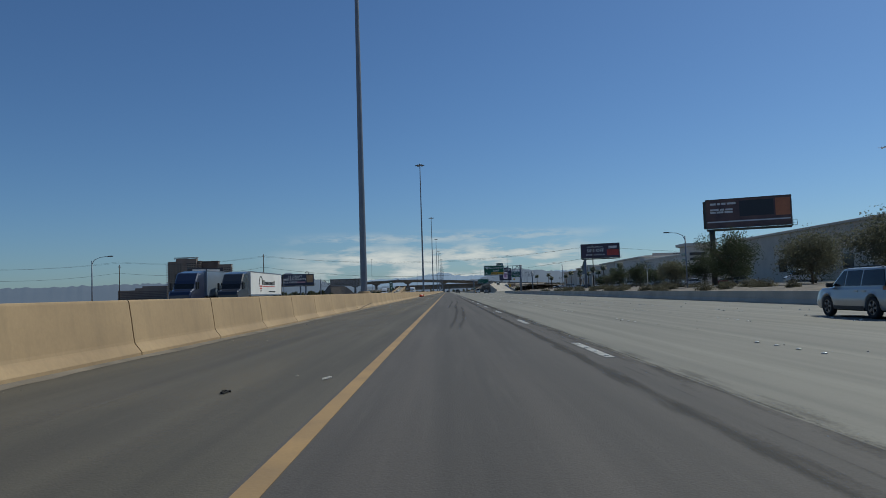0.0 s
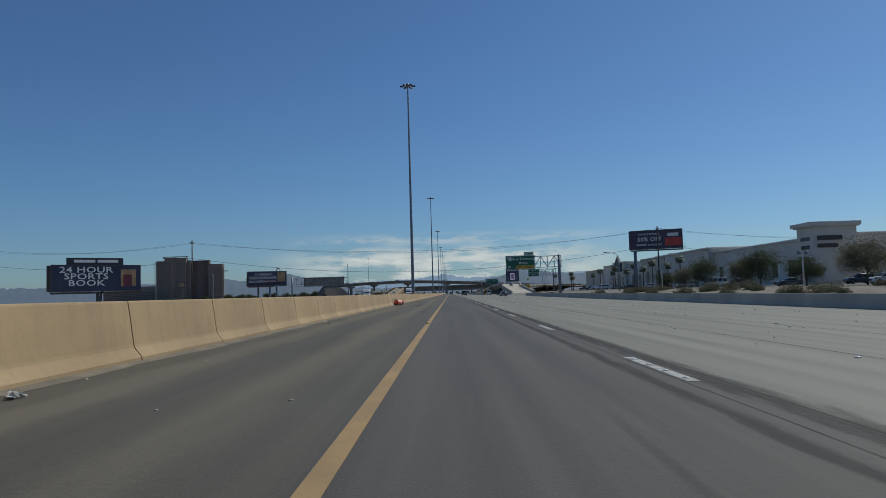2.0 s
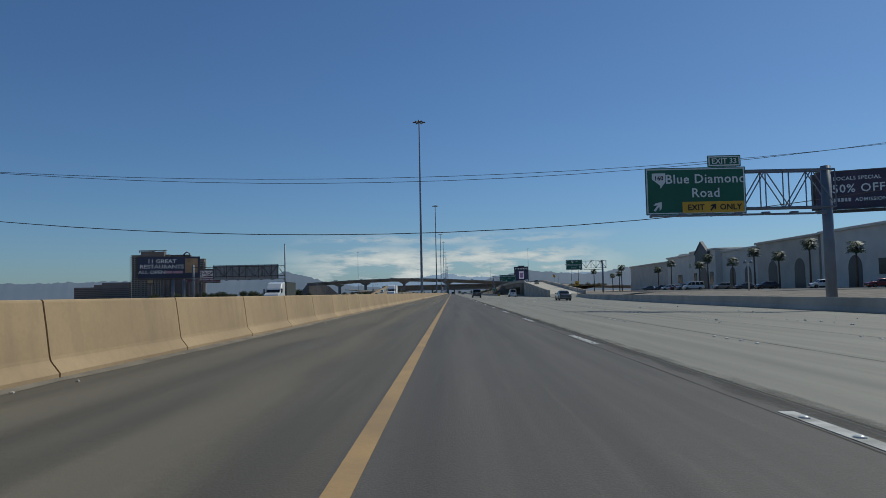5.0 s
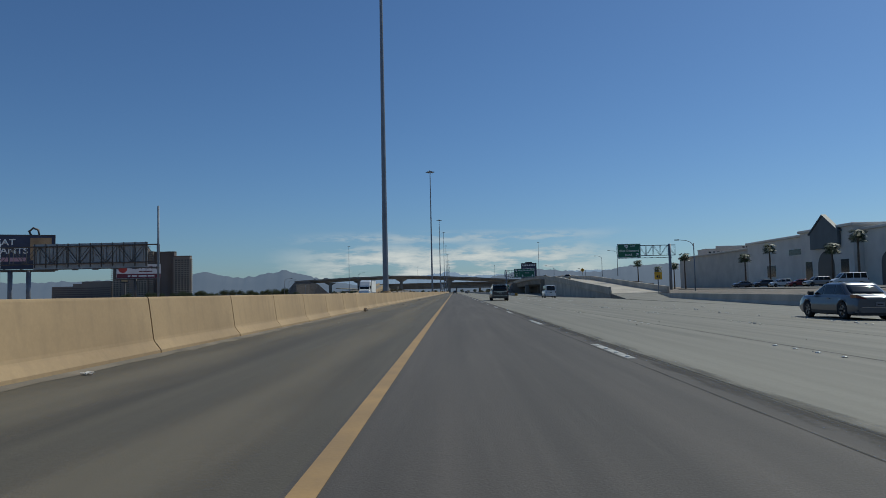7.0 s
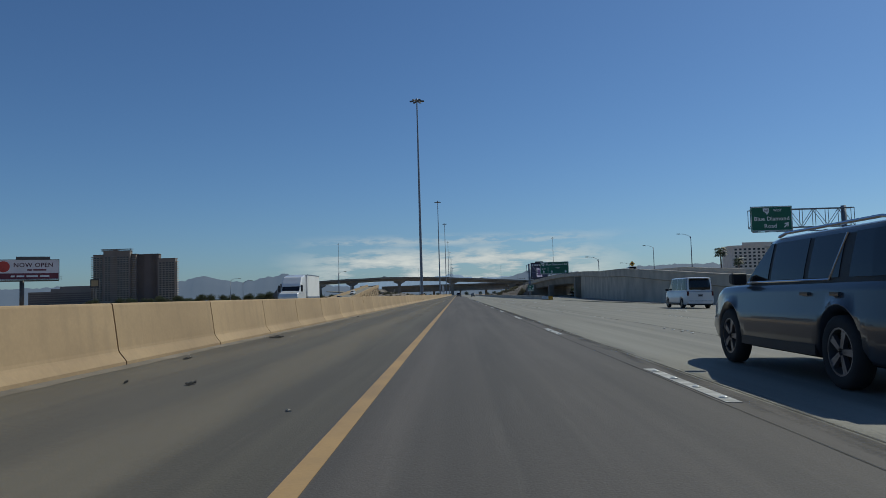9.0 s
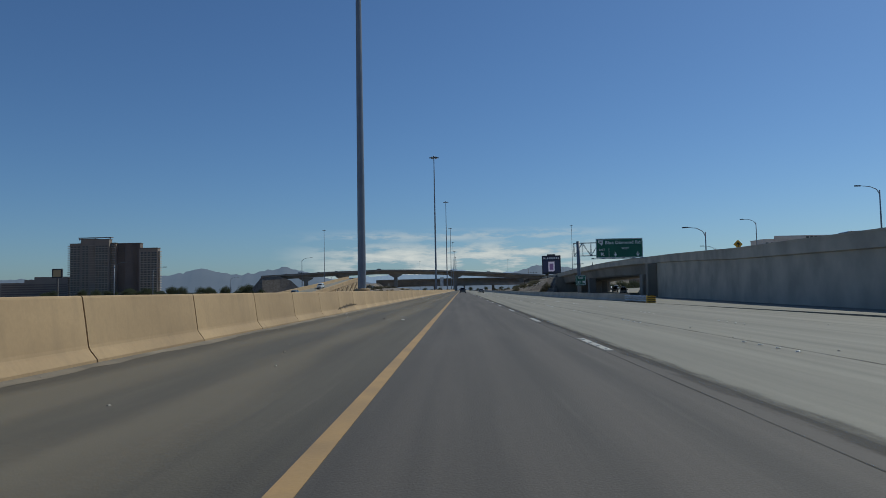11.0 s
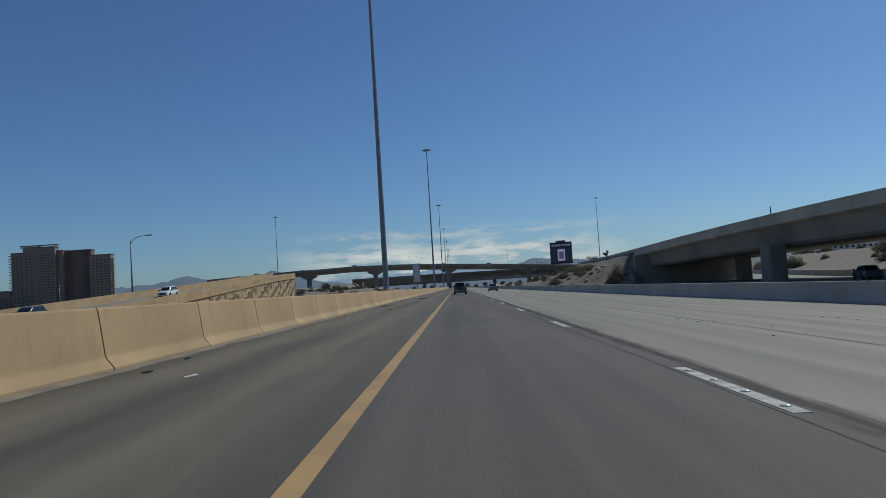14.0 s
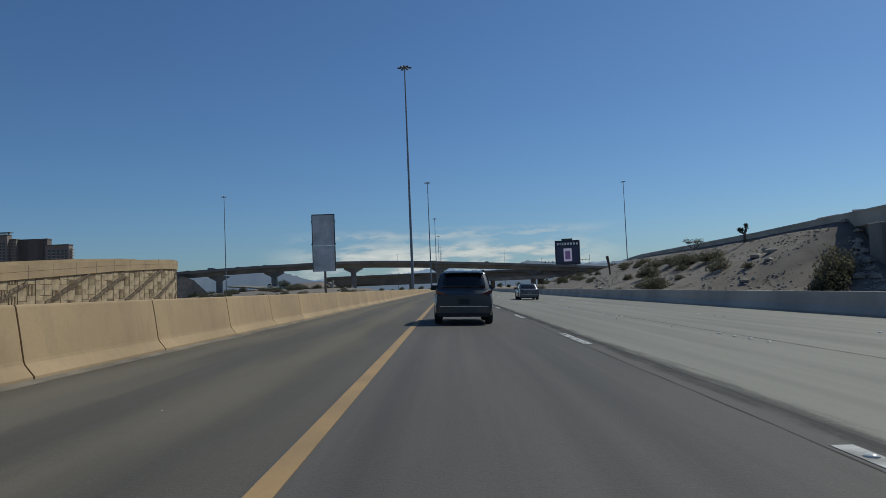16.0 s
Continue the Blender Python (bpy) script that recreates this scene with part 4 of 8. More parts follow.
for x, back in cols:
    for k in range(20):
        z = 6 + k * 3.3
        if z > (62 if x > -444 else 70):
            continue
        ob = new("window", win_me)
        ob.matrix_basis = pose(x, YB + back, z)
        ob.parent = t
        sill = new("sill", sill_me)
        sill.parent = ob
for k in range(21):
    z = 5 + k * 3.3
    part("balcony", quick(box, -545, -541, YB + 5, YB + 12, z, z + 1.0), TOWER_PALE, t)
    if z < 62:
        part("balcony", quick(box, -418, -415.5, YB + 5, YB + 11, z, z + 1.0), TOWER_PALE, t)
    part("balcony", quick(box, -482.5, -476.5, YB + 0.5, YB + 2, z, z + 0.9), TOWER_PALE, t)
    part("balcony", quick(box, -511, -504, YB - 1.6, YB, z, z + 0.9), TOWER_PALE, t)
    part("balcony", quick(box, -473, -466, YB + 5.6, YB + 7, z, z + 0.8), TOWER_DARK, t)
    part("balcony", quick(box, -455, -448, YB + 5.6, YB + 7, z, z + 0.8), TOWER_DARK, t)
t = thing("apartment_block", "long low brown apartment block with dark balcony bands", "building")
for x0, x1, top in ((-640, -606, 22), (-606, -592, 26), (-592, -545, 29.5)):
    part("wall", quick(box, x0, x1, YB + 6, YB + 40, -2, top), TOWER_LIGHT, t)
for k in range(8):
    part("balcony_band", quick(box, -638, -546, YB + 5.7, YB + 6.2, 2 + k * 3.2, 3.6 + k * 3.2), TOWER_DARK, t) if k < 6 else None

# ---- stores and offices beyond the outer side ----
WALL_WHITE = mat("pale_stucco", (0.66, 0.62, 0.56), 0.9, var=0.1, fine=6, coarse=0.25, bump=0.1)
WALL_SAND = mat("sand_stucco", (0.55, 0.5, 0.43), 0.9, var=0.12, fine=6, coarse=0.25, bump=0.1)
ROOF_DARK = mat("dark_roof_metal", (0.1, 0.12, 0.13), 0.6, var=0.15, fine=5, coarse=0.4, bump=0.05)
LOT = mat("parking_asphalt", (0.09, 0.086, 0.078), 0.9, var=0.25, fine=30, coarse=0.2, bump=0.2, dark=(0.12, 0.11, 0.095))
GRAVEL = mat("desert_gravel", (0.19, 0.163, 0.132), 0.95, var=0.35, fine=12, coarse=0.5, bump=0.5, dark=(0.125, 0.108, 0.09))
BANK = mat("stony_bank_gravel", (0.155, 0.13, 0.106), 0.95, var=0.5, fine=9, coarse=0.6, bump=0.7, dark=(0.13, 0.108, 0.086))
ARCH = plain("shadowed_doorway", (0.05, 0.05, 0.055), 0.4)
b = bmesh.new()
sweep(b, [[(x, y, z) for x, z in ((23.1 + d, -0.58), (27 + d, -0.35), (36 + d, 0.35), (46 + d, 0.5), (260, 0.6), (260, -1.7), (23.1 + d, -1.7))] for y, d in ((-80, 0), (150, 0), (240, 0), (330, 3.4))])
solid("verge", b, GRAVEL, "gravel verge that rises from the outer barrier", "ground", kind="structure")
b = bmesh.new()
sweep(b, [[(x, y, z) for x, z in ((50, 0.52), (79, 0.6), (79, 0.4), (50, 0.4))] for y in (-80, 425)])
solid("parking_lot", b, LOT, "grey asphalt parking lot before the stores", "pavement", kind="structure")
b = bmesh.new()
sweep(b, [[(x, y, z) for x, z in ((x0, -0.6), (x0 + 3, -0.3), (x0 + 10, 0.4), (260, 0.6), (260, -1.7), (x0, -1.7))] for x0, y in ((26.5, 330), (36.6, 400), (39, 430), (52, 520), (60, 560))])
solid("verge_far", b, GRAVEL, "gravel ground between the exit road and the stores", "ground", kind="structure")


def store(label, x0, x1, y0, y1, z1, wall, arches=(), cornice=0.5, windows=(), base=0.4):
    t = thing("store_building", label, "building")
    part("wall", quick(box, x0, x1, y0, y1, base, z1), wall, t)
    part("roof", quick(box, x0 - cornice, x1 + cornice, y0 - cornice, y1 + cornice, z1, z1 + 0.6), wall if cornice < 0.6 else ROOF_DARK, t, bevel=0.1)
    for y, w, h in arches:
        b = bmesh.new()
        n = 10
        prof = [(y - w / 2, base + 0.05), (y + w / 2, base + 0.05)] + [(y + w / 2 * math.cos(math.pi * k / n), h - w / 2 + w / 2 * math.sin(math.pi * k / n)) for k in range(n + 1)]
        sweep(b, [[(x, a, c) for a, c in prof] for x in (x0 - 0.04, x0 + 0.3)])
        part("doorway", b, ARCH, t, "dark arched doorway")
    for y, z, w, h in windows:
        w_ = part("window", quick(box, x0 - 0.05, x0 + 0.2, y - w / 2, y + w / 2, z, z + h), GLASS_DARK, t)
        part("sill", quick(box, x0 - 0.15, x0 + 0.1, y - w / 2 - 0.1, y + w / 2 + 0.1, z - 0.15, z), wall, w_)
    return t


store("long pale stucco store building with a flat roof", 80, 150, -60, 206, 12.0, WALL_SAND, windows=[(20 + k * 14, 3.0, 4.0, 3.0) for k in range(12)])
tw = store("tall pale stucco entrance tower with stepped parapet", 73.3, 82, 221.5, 228.5, 12.2, WALL_WHITE, windows=[(225, 9.5, 4, 0.8), (225, 7.8, 3.4, 0.8), (225, 4, 3, 2)])
part("parapet", quick(box, 72.3, 82.6, 220.7, 229.3, 12.4, 13.2), WALL_WHITE, tw)
part("front_band", quick(box, 74, 79, 221.3, 221.6, 9.5, 10.4), ARCH, tw)
part("front_band", quick(box, 74, 78, 221.3, 221.6, 8.0, 8.8), ARCH, tw)
store("pale stucco store with a curved entrance and flat roof", 82, 140, 228.6, 300, 10.8, WALL_WHITE, windows=[(250 + k * 9, 2.5, 3, 4) for k in range(6)])
store("pale store building with arched doorways", 80, 150, 300, 345, 12.2, WALL_WHITE, arches=((312, 5, 7), (332, 5, 7)), windows=[(305, 9, 2, 1.2), (322, 3, 4, 3)])
store("pale store building with arched doorways and palms before it", 80, 150, 346, 378, 12.0, WALL_SAND, arches=((355, 5, 7.5), (369, 5, 7.5)))
store("pale store with a corner tower and arched doors", 82, 150, 379, 408, 11.6, WALL_WHITE, arches=((389, 4.5, 7), (400, 4.5, 7)))
gb = store("store with a tall dark gabled portal and pale pillars", 80, 150, 408, 430, 12.6, WALL_WHITE, arches=((419, 7, 8),), windows=[(411.5, 2, 3, 4), (426.5, 2, 3, 4)])
b = bmesh.new()
sweep(b, [[(x, 412.5, 8.6), (x, 424.0, 8.6), (x, 424.0, 12.2), (x, 418.2, 15.5), (x, 412.5, 12.2)] for x in (79.2, 79.9)])
part("gable", b, ROOF_DARK, gb, "dark pointed gable")
b = bmesh.new()
sweep(b, [[(x, 412.0, 12.1), (x, 418.2, 15.9), (x, 424.5, 12.1), (x, 424.5, 11.8), (x, 418.2, 15.5), (x, 412.0, 11.8)] for x in (79.0, 79.95)])
part("gable_trim", b, ROOF_DARK, gb)
store("pale store with a stepped parapet", 84, 150, 431, 470, 12.4, WALL_WHITE, windows=[(440, 8.2, 9, 1.4), (455, 3, 5, 3)])
store("long low pale warehouse behind the ramp", 88, 160, 471, 545, 11.6, WALL_SAND)
h = store("tall pale hotel with rows of windows far behind the ramp", 337, 424, 1229, 1262, 50.0, WALL_WHITE, cornice=0.4, base=-1.5)
board = part("roof_board", quick(box, 350, 424, 1228.0, 1229.2, 49.5, 54.0), WALL_WHITE, h, "pale roof board")
bars_line(board, 385, 415, 51.0, 52.8, 1227.9, ARCH, (2, 2, 2, 2, 2, 2, 2), "name_bar")
wh = mesh_of("window", quick(box, -1.5, 1.5, -0.15, 0.15, 0, 2.3), GLASS_DARK)
for i in range(15):
    for k in range(11):
        ob = new("window", wh)
        ob.matrix_basis = pose(342 + i * 5.6, 1229, 2.5 + k * 4.2)
        ob.parent = h

# ---- raised exit ramp: wall, spans, far abutment ----
RAMP = [(26.2, 385, 1.2), (26.6, 411, 2.3), (26.9, 428, 3.1), (27.3, 457, 4.42), (29.8, 484, 4.9), (31.6, 500, 5.2), (33.0, 515, 5.65), (34.6, 535, 6.2), (35.8, 550, 6.5), (36.2, 568, 6.85), (36.2, 590, 7.02), (35.8, 606, 6.98), (35.1, 625, 6.75), (34.4, 642, 6.45), (33.6, 662, 5.98), (33.2, 684, 5.6), (33.0, 700, 5.5), (37, 745, 5.9), (48, 800, 6.8), (66, 870, 7.6), (95, 950, 8.3), (130, 1020, 8.6)]


def ramp_cut(i0, i1, prof):
    out = []
    for i in range(i0, i1 + 1):
        x, y, z = RAMP[i]
        xa, ya, _ = RAMP[max(i - 1, 0)]
        xb, yb, _ = RAMP[min(i + 1, len(RAMP) - 1)]
        d = Vector((xb - xa, yb - ya, 0)).normalized()
        rt = Vector((d.y, -d.x, 0))
        out.append([(x + rt.x * a, y + rt.y * a, (z + c) if c is not None else -1.6) for a, c in prof])
    return out


rt_ = thing("exit_ramp", "raised concrete exit ramp on a wall and piers", "ramp", kind="structure")
PAR = [(-0.25, 0.0), (0.1, 0.0), (0.18, -1.0), (9.4, -1.0), (9.5, 0.0), (9.85, 0.0), (9.85, -1.35), (0.35, -1.42), (0.0, -1.28), (-0.25, -1.18)]
part("retaining_wall", quick(sweep, ramp_cut(0, 8, [(0, -1.1), (9.6, -1.1), (9.6, None), (0, None)])), GREY_CONC, rt_, "plain dark concrete retaining wall")
part("deck_and_parapet", quick(sweep, ramp_cut(0, 21, PAR)), GREY_CONC, rt_)
part("rail_cap", quick(sweep, ramp_cut(0, 21, [(-0.3, 0.06), (0.14, 0.06), (0.14, -0.1), (-0.3, -0.1)])), GREY_CONC, rt_)
# girder, piers and abutments: darker concrete, the shade below the deck in its colour
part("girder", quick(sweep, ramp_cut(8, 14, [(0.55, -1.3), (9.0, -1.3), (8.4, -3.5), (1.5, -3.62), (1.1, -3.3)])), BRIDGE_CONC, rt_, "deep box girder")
# unseen wider underside, added to keep light off the abutment
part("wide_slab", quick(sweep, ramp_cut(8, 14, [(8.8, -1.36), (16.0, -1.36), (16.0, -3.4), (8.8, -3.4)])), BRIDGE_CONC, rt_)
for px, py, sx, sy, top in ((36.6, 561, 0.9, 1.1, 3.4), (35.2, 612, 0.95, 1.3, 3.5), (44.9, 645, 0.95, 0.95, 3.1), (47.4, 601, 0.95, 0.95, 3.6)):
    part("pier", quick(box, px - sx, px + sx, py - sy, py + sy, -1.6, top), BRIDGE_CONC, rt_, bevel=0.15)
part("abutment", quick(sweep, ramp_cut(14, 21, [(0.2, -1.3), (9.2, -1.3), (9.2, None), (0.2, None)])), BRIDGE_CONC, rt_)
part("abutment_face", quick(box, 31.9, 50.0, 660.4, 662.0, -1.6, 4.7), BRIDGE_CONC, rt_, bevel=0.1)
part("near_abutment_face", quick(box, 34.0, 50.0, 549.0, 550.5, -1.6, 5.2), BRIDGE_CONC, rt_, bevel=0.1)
for y, z in ((612.5, 0.95),):
    x = float(np.interp(y, [p[1] for p in RAMP], [p[0] for p in RAMP]))
    zz = float(np.interp(y, [p[1] for p in RAMP], [p[2] for p in RAMP]))
    part("marker_post", quick(tube, [(x, y, zz), (x, y, zz + z)], 0.07, 0.06, 6), DARK_STEEL, rt_)
# the gravel bank below the ramp; its near end falls as a cone before the abutment
def bank_line(y):
    """Foot x, crest x and crest z of the bank."""
    ys = [p[1] for p in RAMP]
    foot = 15.2 + 12.5 * max(0.0, 1 - max(0.0, y - 656.5) / 15) ** 1.3
    if y < 667:
        f = (y - 656.5) / 10.5
        return foot, 30.8 + 3.2 * f, -0.6 + 5.8 * f
    return foot, float(np.interp(y, ys, [p[0] for p in RAMP])) + 0.1, float(np.interp(y, ys, [p[2] for p in RAMP])) - 0.35


def bank_z(x, y):
    foot, crest, top = bank_line(y)
    u = max(0.0, min(1.0, (x - foot) / (crest - foot)))
    return -0.75 + (top + 0.75) * u ** 1.45


b = bmesh.new()
prev = None
for i in range(60):
    y = 656.5 + 1.75 * min(i, 30) + 10.0 * max(0, i - 30)
    foot, crest, top = bank_line(y)
    row = []
    for k in range(13):
        x = foot + (crest - foot) * k / 12
        row.append(b.verts.new((x, y, bank_z(x, y) + 0.3 * noise.noise((x * 0.3, y * 0.14, 2.0)) * min(1, k * (12 - k) / 20))))
    row.append(b.verts.new((crest + 1.5, y + 0.4, -1.6)))
    if prev:
        for k in range(13):
            fc = b.faces.new((prev[k], prev[k + 1], row[k + 1], row[k]))
            fc.smooth = True
    prev = row
solid("bank", b, BANK, "gravel and rubble bank below the exit ramp", "bank", kind="structure")
# road that passes below the ramp, its barrier and the gravel slope beyond
EXIT = [(24.1, 30, 400, -0.63, -0.7), (19.2, 32, 490, -0.66, -0.9), (19.2, 34, 548, -0.66, -0.85), (21, 38, 566, -0.7, -0.82), (26, 45, 600, -0.75, -0.8), (33, 55, 640, -0.7, -0.7), (46, 76, 720, -0.2, -0.2), (66, 98, 800, 0.5, 0.5), (90, 122, 880, 1.2, 1.2)]


def exit_z(x, y):
    ys = [r[2] for r in EXIT]
    x0, x1, z0, z1 = (float(np.interp(y, ys, [r[k] for r in EXIT])) for k in (0, 1, 3, 4))
    return z0 + (z1 - z0) * (x - x0) / (x1 - x0)


solid("exit_road", quick(sweep, [[(x0, y, z0), (x1, y, z1), (x1, y, z1 - 1.0), (x0, y, z0 - 1.0)] for x0, x1, y, z0, z1 in EXIT]), CONCRETE_LANE, "pale exit road that runs below the ramp", "road", kind="structure")
solid("exit_road_barrier", quick(sweep, [[(x1 - 0.2, y, z1 + 0.85), (x1 + 0.2, y, z1 + 0.85), (x1 + 0.35, y, z1 - 0.9), (x1 - 0.35, y, z1 - 0.9)] for x0, x1, y, z0, z1 in EXIT[3:]]), GREY_CONC, "low grey barrier beside the exit road", "barrier", kind="structure")
b = bmesh.new()
prev = None
for i in range(33):
    y = 566 + i * 9.5
    x1 = float(np.interp(y, [r[2] for r in EXIT], [r[1] for r in EXIT]))
    row = [b.verts.new((x1 + 0.5 + 4.5 * k, y, exit_z(x1, y) - 0.15 + 4.6 * min(1, k / 5) ** 1.2 + 0.4 * noise.noise((k * 0.7, y * 0.08, 3)))) for k in range(10)]
    if prev:
        for k in range(9):
            b.faces.new((prev[k], prev[k + 1], row[k + 1], row[k])).smooth = True
    prev = row
solid("exit_bank", b, BANK, "brown gravel slope beyond the exit road", "bank", kind="structure")

# ---- ramp on the other side, with its patterned wall ----
LRAMP = [(-41.0, 575, -0.9), (-41.0, 600, 0.4), (-41.0, 625, 1.8), (-41.1, 650, 3.3), (-41.1, 675, 4.9), (-41.0, 695, 6.15), (-41.0, 709, 6.8), (-41.3, 715, 7.0), (-42.6, 720, 7.0), (-45.5, 724, 6.85), (-49.0, 726, 6.7)]
lr = thing("left_ramp", "tan concrete ramp with a patterned retaining wall", "ramp", kind="structure")


def lcut(prof, i0=0, i1=10):
    out = []
    for i in range(i0, i1 + 1):
        x, y, z = LRAMP[i]
        xa, ya, _ = LRAMP[max(i - 1, 0)]
        xb, yb, _ = LRAMP[min(i + 1, 10)]
        d = Vector((xb - xa, yb - ya, 0)).normalized()
        rt = Vector((d.y, -d.x, 0))
        out.append([(x + rt.x * a, y + rt.y * a, (z + c) if c is not None else -1.6) for a, c in prof])
    return out


def banked(prof):
    """Like lcut, with the far side of the deck raised where the ramp is banked."""
    rise = (0.9, 0.95, 0.9, 0.65, 0.4, 0.35, 0.35, 0.3, 0.2, 0.1, 0.0)
    cuts = lcut([(a, c) for a, c, _ in prof])
    return [[(p[0], p[1], p[2] + rise[i] * q[2]) for p, q in zip(cut, prof)] for i, cut in enumerate(cuts)]


b = bmesh.new()
sweep(b, lcut([(0.3, 0), (0.3, -0.64), (0.25, -0.66), (0.3, -0.7), (0.3, -1.36), (0.1, -1.42), (-0.4, -1.42), (-0.4, 0)]))
part("parapet", b, TAN, lr)
b = bmesh.new()
sweep(b, lcut([(0.05, -1.42), (-0.5, -1.42), (-0.5, None), (0.05, None)]))
part("wall", b, TAN, lr, "rough patterned tan wall")
b = bmesh.new()
sweep(b, banked([(-0.5, -0.95, 0), (-5.2, -0.98, 1), (-5.2, None, 0), (-0.5, None, 0)]))
part("deck", b, CONCRETE_LANE, lr)
b = bmesh.new()
sweep(b, banked([(-5.2, 0, 1), (-5.6, 0, 1), (-5.6, -1.6, 1), (-5.2, -1.6, 1)]))
part("far_parapet", b, TAN, lr)
# raised stones and slanting ribs of the pattern, parapet joints
rng = random.Random(5)
PAT = mat("split_face_tan", (0.38, 0.29, 0.18), 0.95, var=0.3, fine=9, coarse=1.5, bump=0.6)
PAT_DARK = mat("ribbed_brown", (0.2, 0.15, 0.1), 0.95, var=0.3, fine=12, coarse=1.5, bump=0.6)
slab_me = mesh_of("wall_block", quick(box, -0.02, 0.06, 0.02, 1.48, 0.02, 1.08), PAT, 0.02)
half_bm = quick(box, -0.02, 0.09, 0.02, 0.72, 0.02, 1.08)
box(half_bm, -0.02, 0.05, 0.76, 1.48, 0.02, 0.52)
box(half_bm, -0.02, 0.07, 0.76, 1.48, 0.56, 1.08)
half_me = mesh_of("wall_block", half_bm, PAT, 0.02)
rib_bm = quick(box, -0.02, 0.03, 0.02, 1.48, 0.02, 1.08)
for k in range(6):
    box(rib_bm, 0.03, 0.1, 0.1 + 0.23 * k, 0.2 + 0.23 * k, 0.04, 1.06)
rib_me = mesh_of("ribbed_panel", rib_bm, PAT)
# a band of slanting fins that climbs across the panels
slant_bm = bmesh.new()
for k in range(15):
    y0, z0 = 0.2 * k, 0.066 * k
    sweep(slant_bm, [[(0.02, y0 + d, z0 + e), (h, y0 + d, z0 + e), (h, y0 + d + 0.11, z0 + e), (0.02, y0 + d + 0.11, z0 + e)] for d, e, h in ((0.0, -0.12, 0.1), (0.14, 0.24, 0.2), (0.3, 0.56, 0.12))])
slant_me = mesh_of("slanted_ribs", slant_bm, PAT_DARK)
for i in range(46):
    y = 650 + i * 1.5
    xw = np.interp(y, [p[1] for p in LRAMP], [p[0] for p in LRAMP]) + 0.05
    xn = np.interp(y + 1.5, [p[1] for p in LRAMP], [p[0] for p in LRAMP]) + 0.05
    zt = np.interp(y, [p[1] for p in LRAMP], [p[2] for p in LRAMP]) - 1.47
    for k in range(7):
        z = -0.2 + 1.1 * k + 0.55 * (i % 2)
        if z + 0.2 > zt or z < 0.2:
            continue
        slant = (i - 2 * k) % 6 == 0 and z + 0.8 < zt
        me = slab_me if slant else (slab_me, half_me, rib_me, half_me)[(3 * i + 2 * k + i // 4) % 4]
        ob = new("ribbed_panel" if me is rib_me else "wall_block", me)
        ob.matrix_basis = pose(xw, y, z, 0, 0, -math.degrees(math.atan2(xn - xw, 1.5)))
        ob.parent = lr
        if slant:
            ob = new("slanted_ribs", slant_me)
            ob.matrix_basis = pose(xw + 0.03, y - 0.1, z, 0, 0, -math.degrees(math.atan2(xn - xw, 1.5)))
            ob.parent = lr
joint_bm = quick(box, 0.28, 0.304, -0.03, 0.03, -0.64, -0.02)
box(joint_bm, 0.28, 0.304, -0.03, 0.03, -1.35, -0.71)
joint_me = mesh_of("joint", joint_bm, SEAM)
for k in range(30):
    y = 578 + k * 4.5
    if y > 710:
        break
    ob = new("joint", joint_me)
    ob.matrix_basis = pose(np.interp(y, [p[1] for p in LRAMP], [p[0] for p in LRAMP]), y, np.interp(y, [p[1] for p in LRAMP], [p[2] for p in LRAMP]))
    ob.parent = lr
# low brown bank and a second road beyond the ramp
b = bmesh.new()
prev = None
for i in range(18):
    y = 716 + i * 15
    row = []
    for k in range(9):
        x = -22 - k * 6
        z = -1.5 + 4.2 * min(1, k / 3.0) * min(1, max(0, (y - 716) / 120)) + 0.4 * noise.noise((x * 0.1, y * 0.06, 5))
        row.append(b.verts.new((x, y, z)))
    if prev:
        for k in range(8):
            b.faces.new((prev[k], prev[k + 1], row[k + 1], row[k])).smooth = True
    prev = row
solid("low_bank", b, BANK, "low brown gravel bank between the ramps", "bank", kind="structure")
b = bmesh.new()
sweep(b, [[(x, y, z), (x - 11, y + 3, z), (x - 11, y + 3, z - 0.6), (x, y, z - 0.6)] for x, y, z in ((-30, 760, 0.4), (-42, 830, 1.6), (-60, 900, 3.4), (-84, 960, 5.2), (-110, 1000, 7.0))])
solid("side_road", b, CONCRETE_LANE, "pale side road that climbs to the crossing", "road", kind="structure")

# ---- overpasses ahead ----
def deck_line(x):
    return 1050 + 0.35 * x


UP_LINE = [(x, deck_line(x), z) for x, z in ((-160, 15.2), (-147, 15.9), (-123, 17.1), (-108, 17.9), (-89, 18.4), (-69, 19.2), (-43, 19.0), (-23, 18.4), (-4, 17.6), (31, 15.8), (67, 13.6), (110, 11.0), (170, 8.5), (240, 6.0))]
UP = [(p[0], p[2]) for p in UP_LINE]


def up_cut(points, prof):
    out = []
    for i in points:
        x, y, z = UP_LINE[i]
        xa, ya, _ = UP_LINE[max(i - 1, 0)]
        xb, yb, _ = UP_LINE[min(i + 1, len(UP_LINE) - 1)]
        d = Vector((xb - xa, yb - ya, 0)).normalized()
        lt = Vector((-d.y, d.x, 0))
        out.append([(x + lt.x * a, y + lt.y * a, (z + c) if c is not None else -1.6) for a, c in prof])
    return out


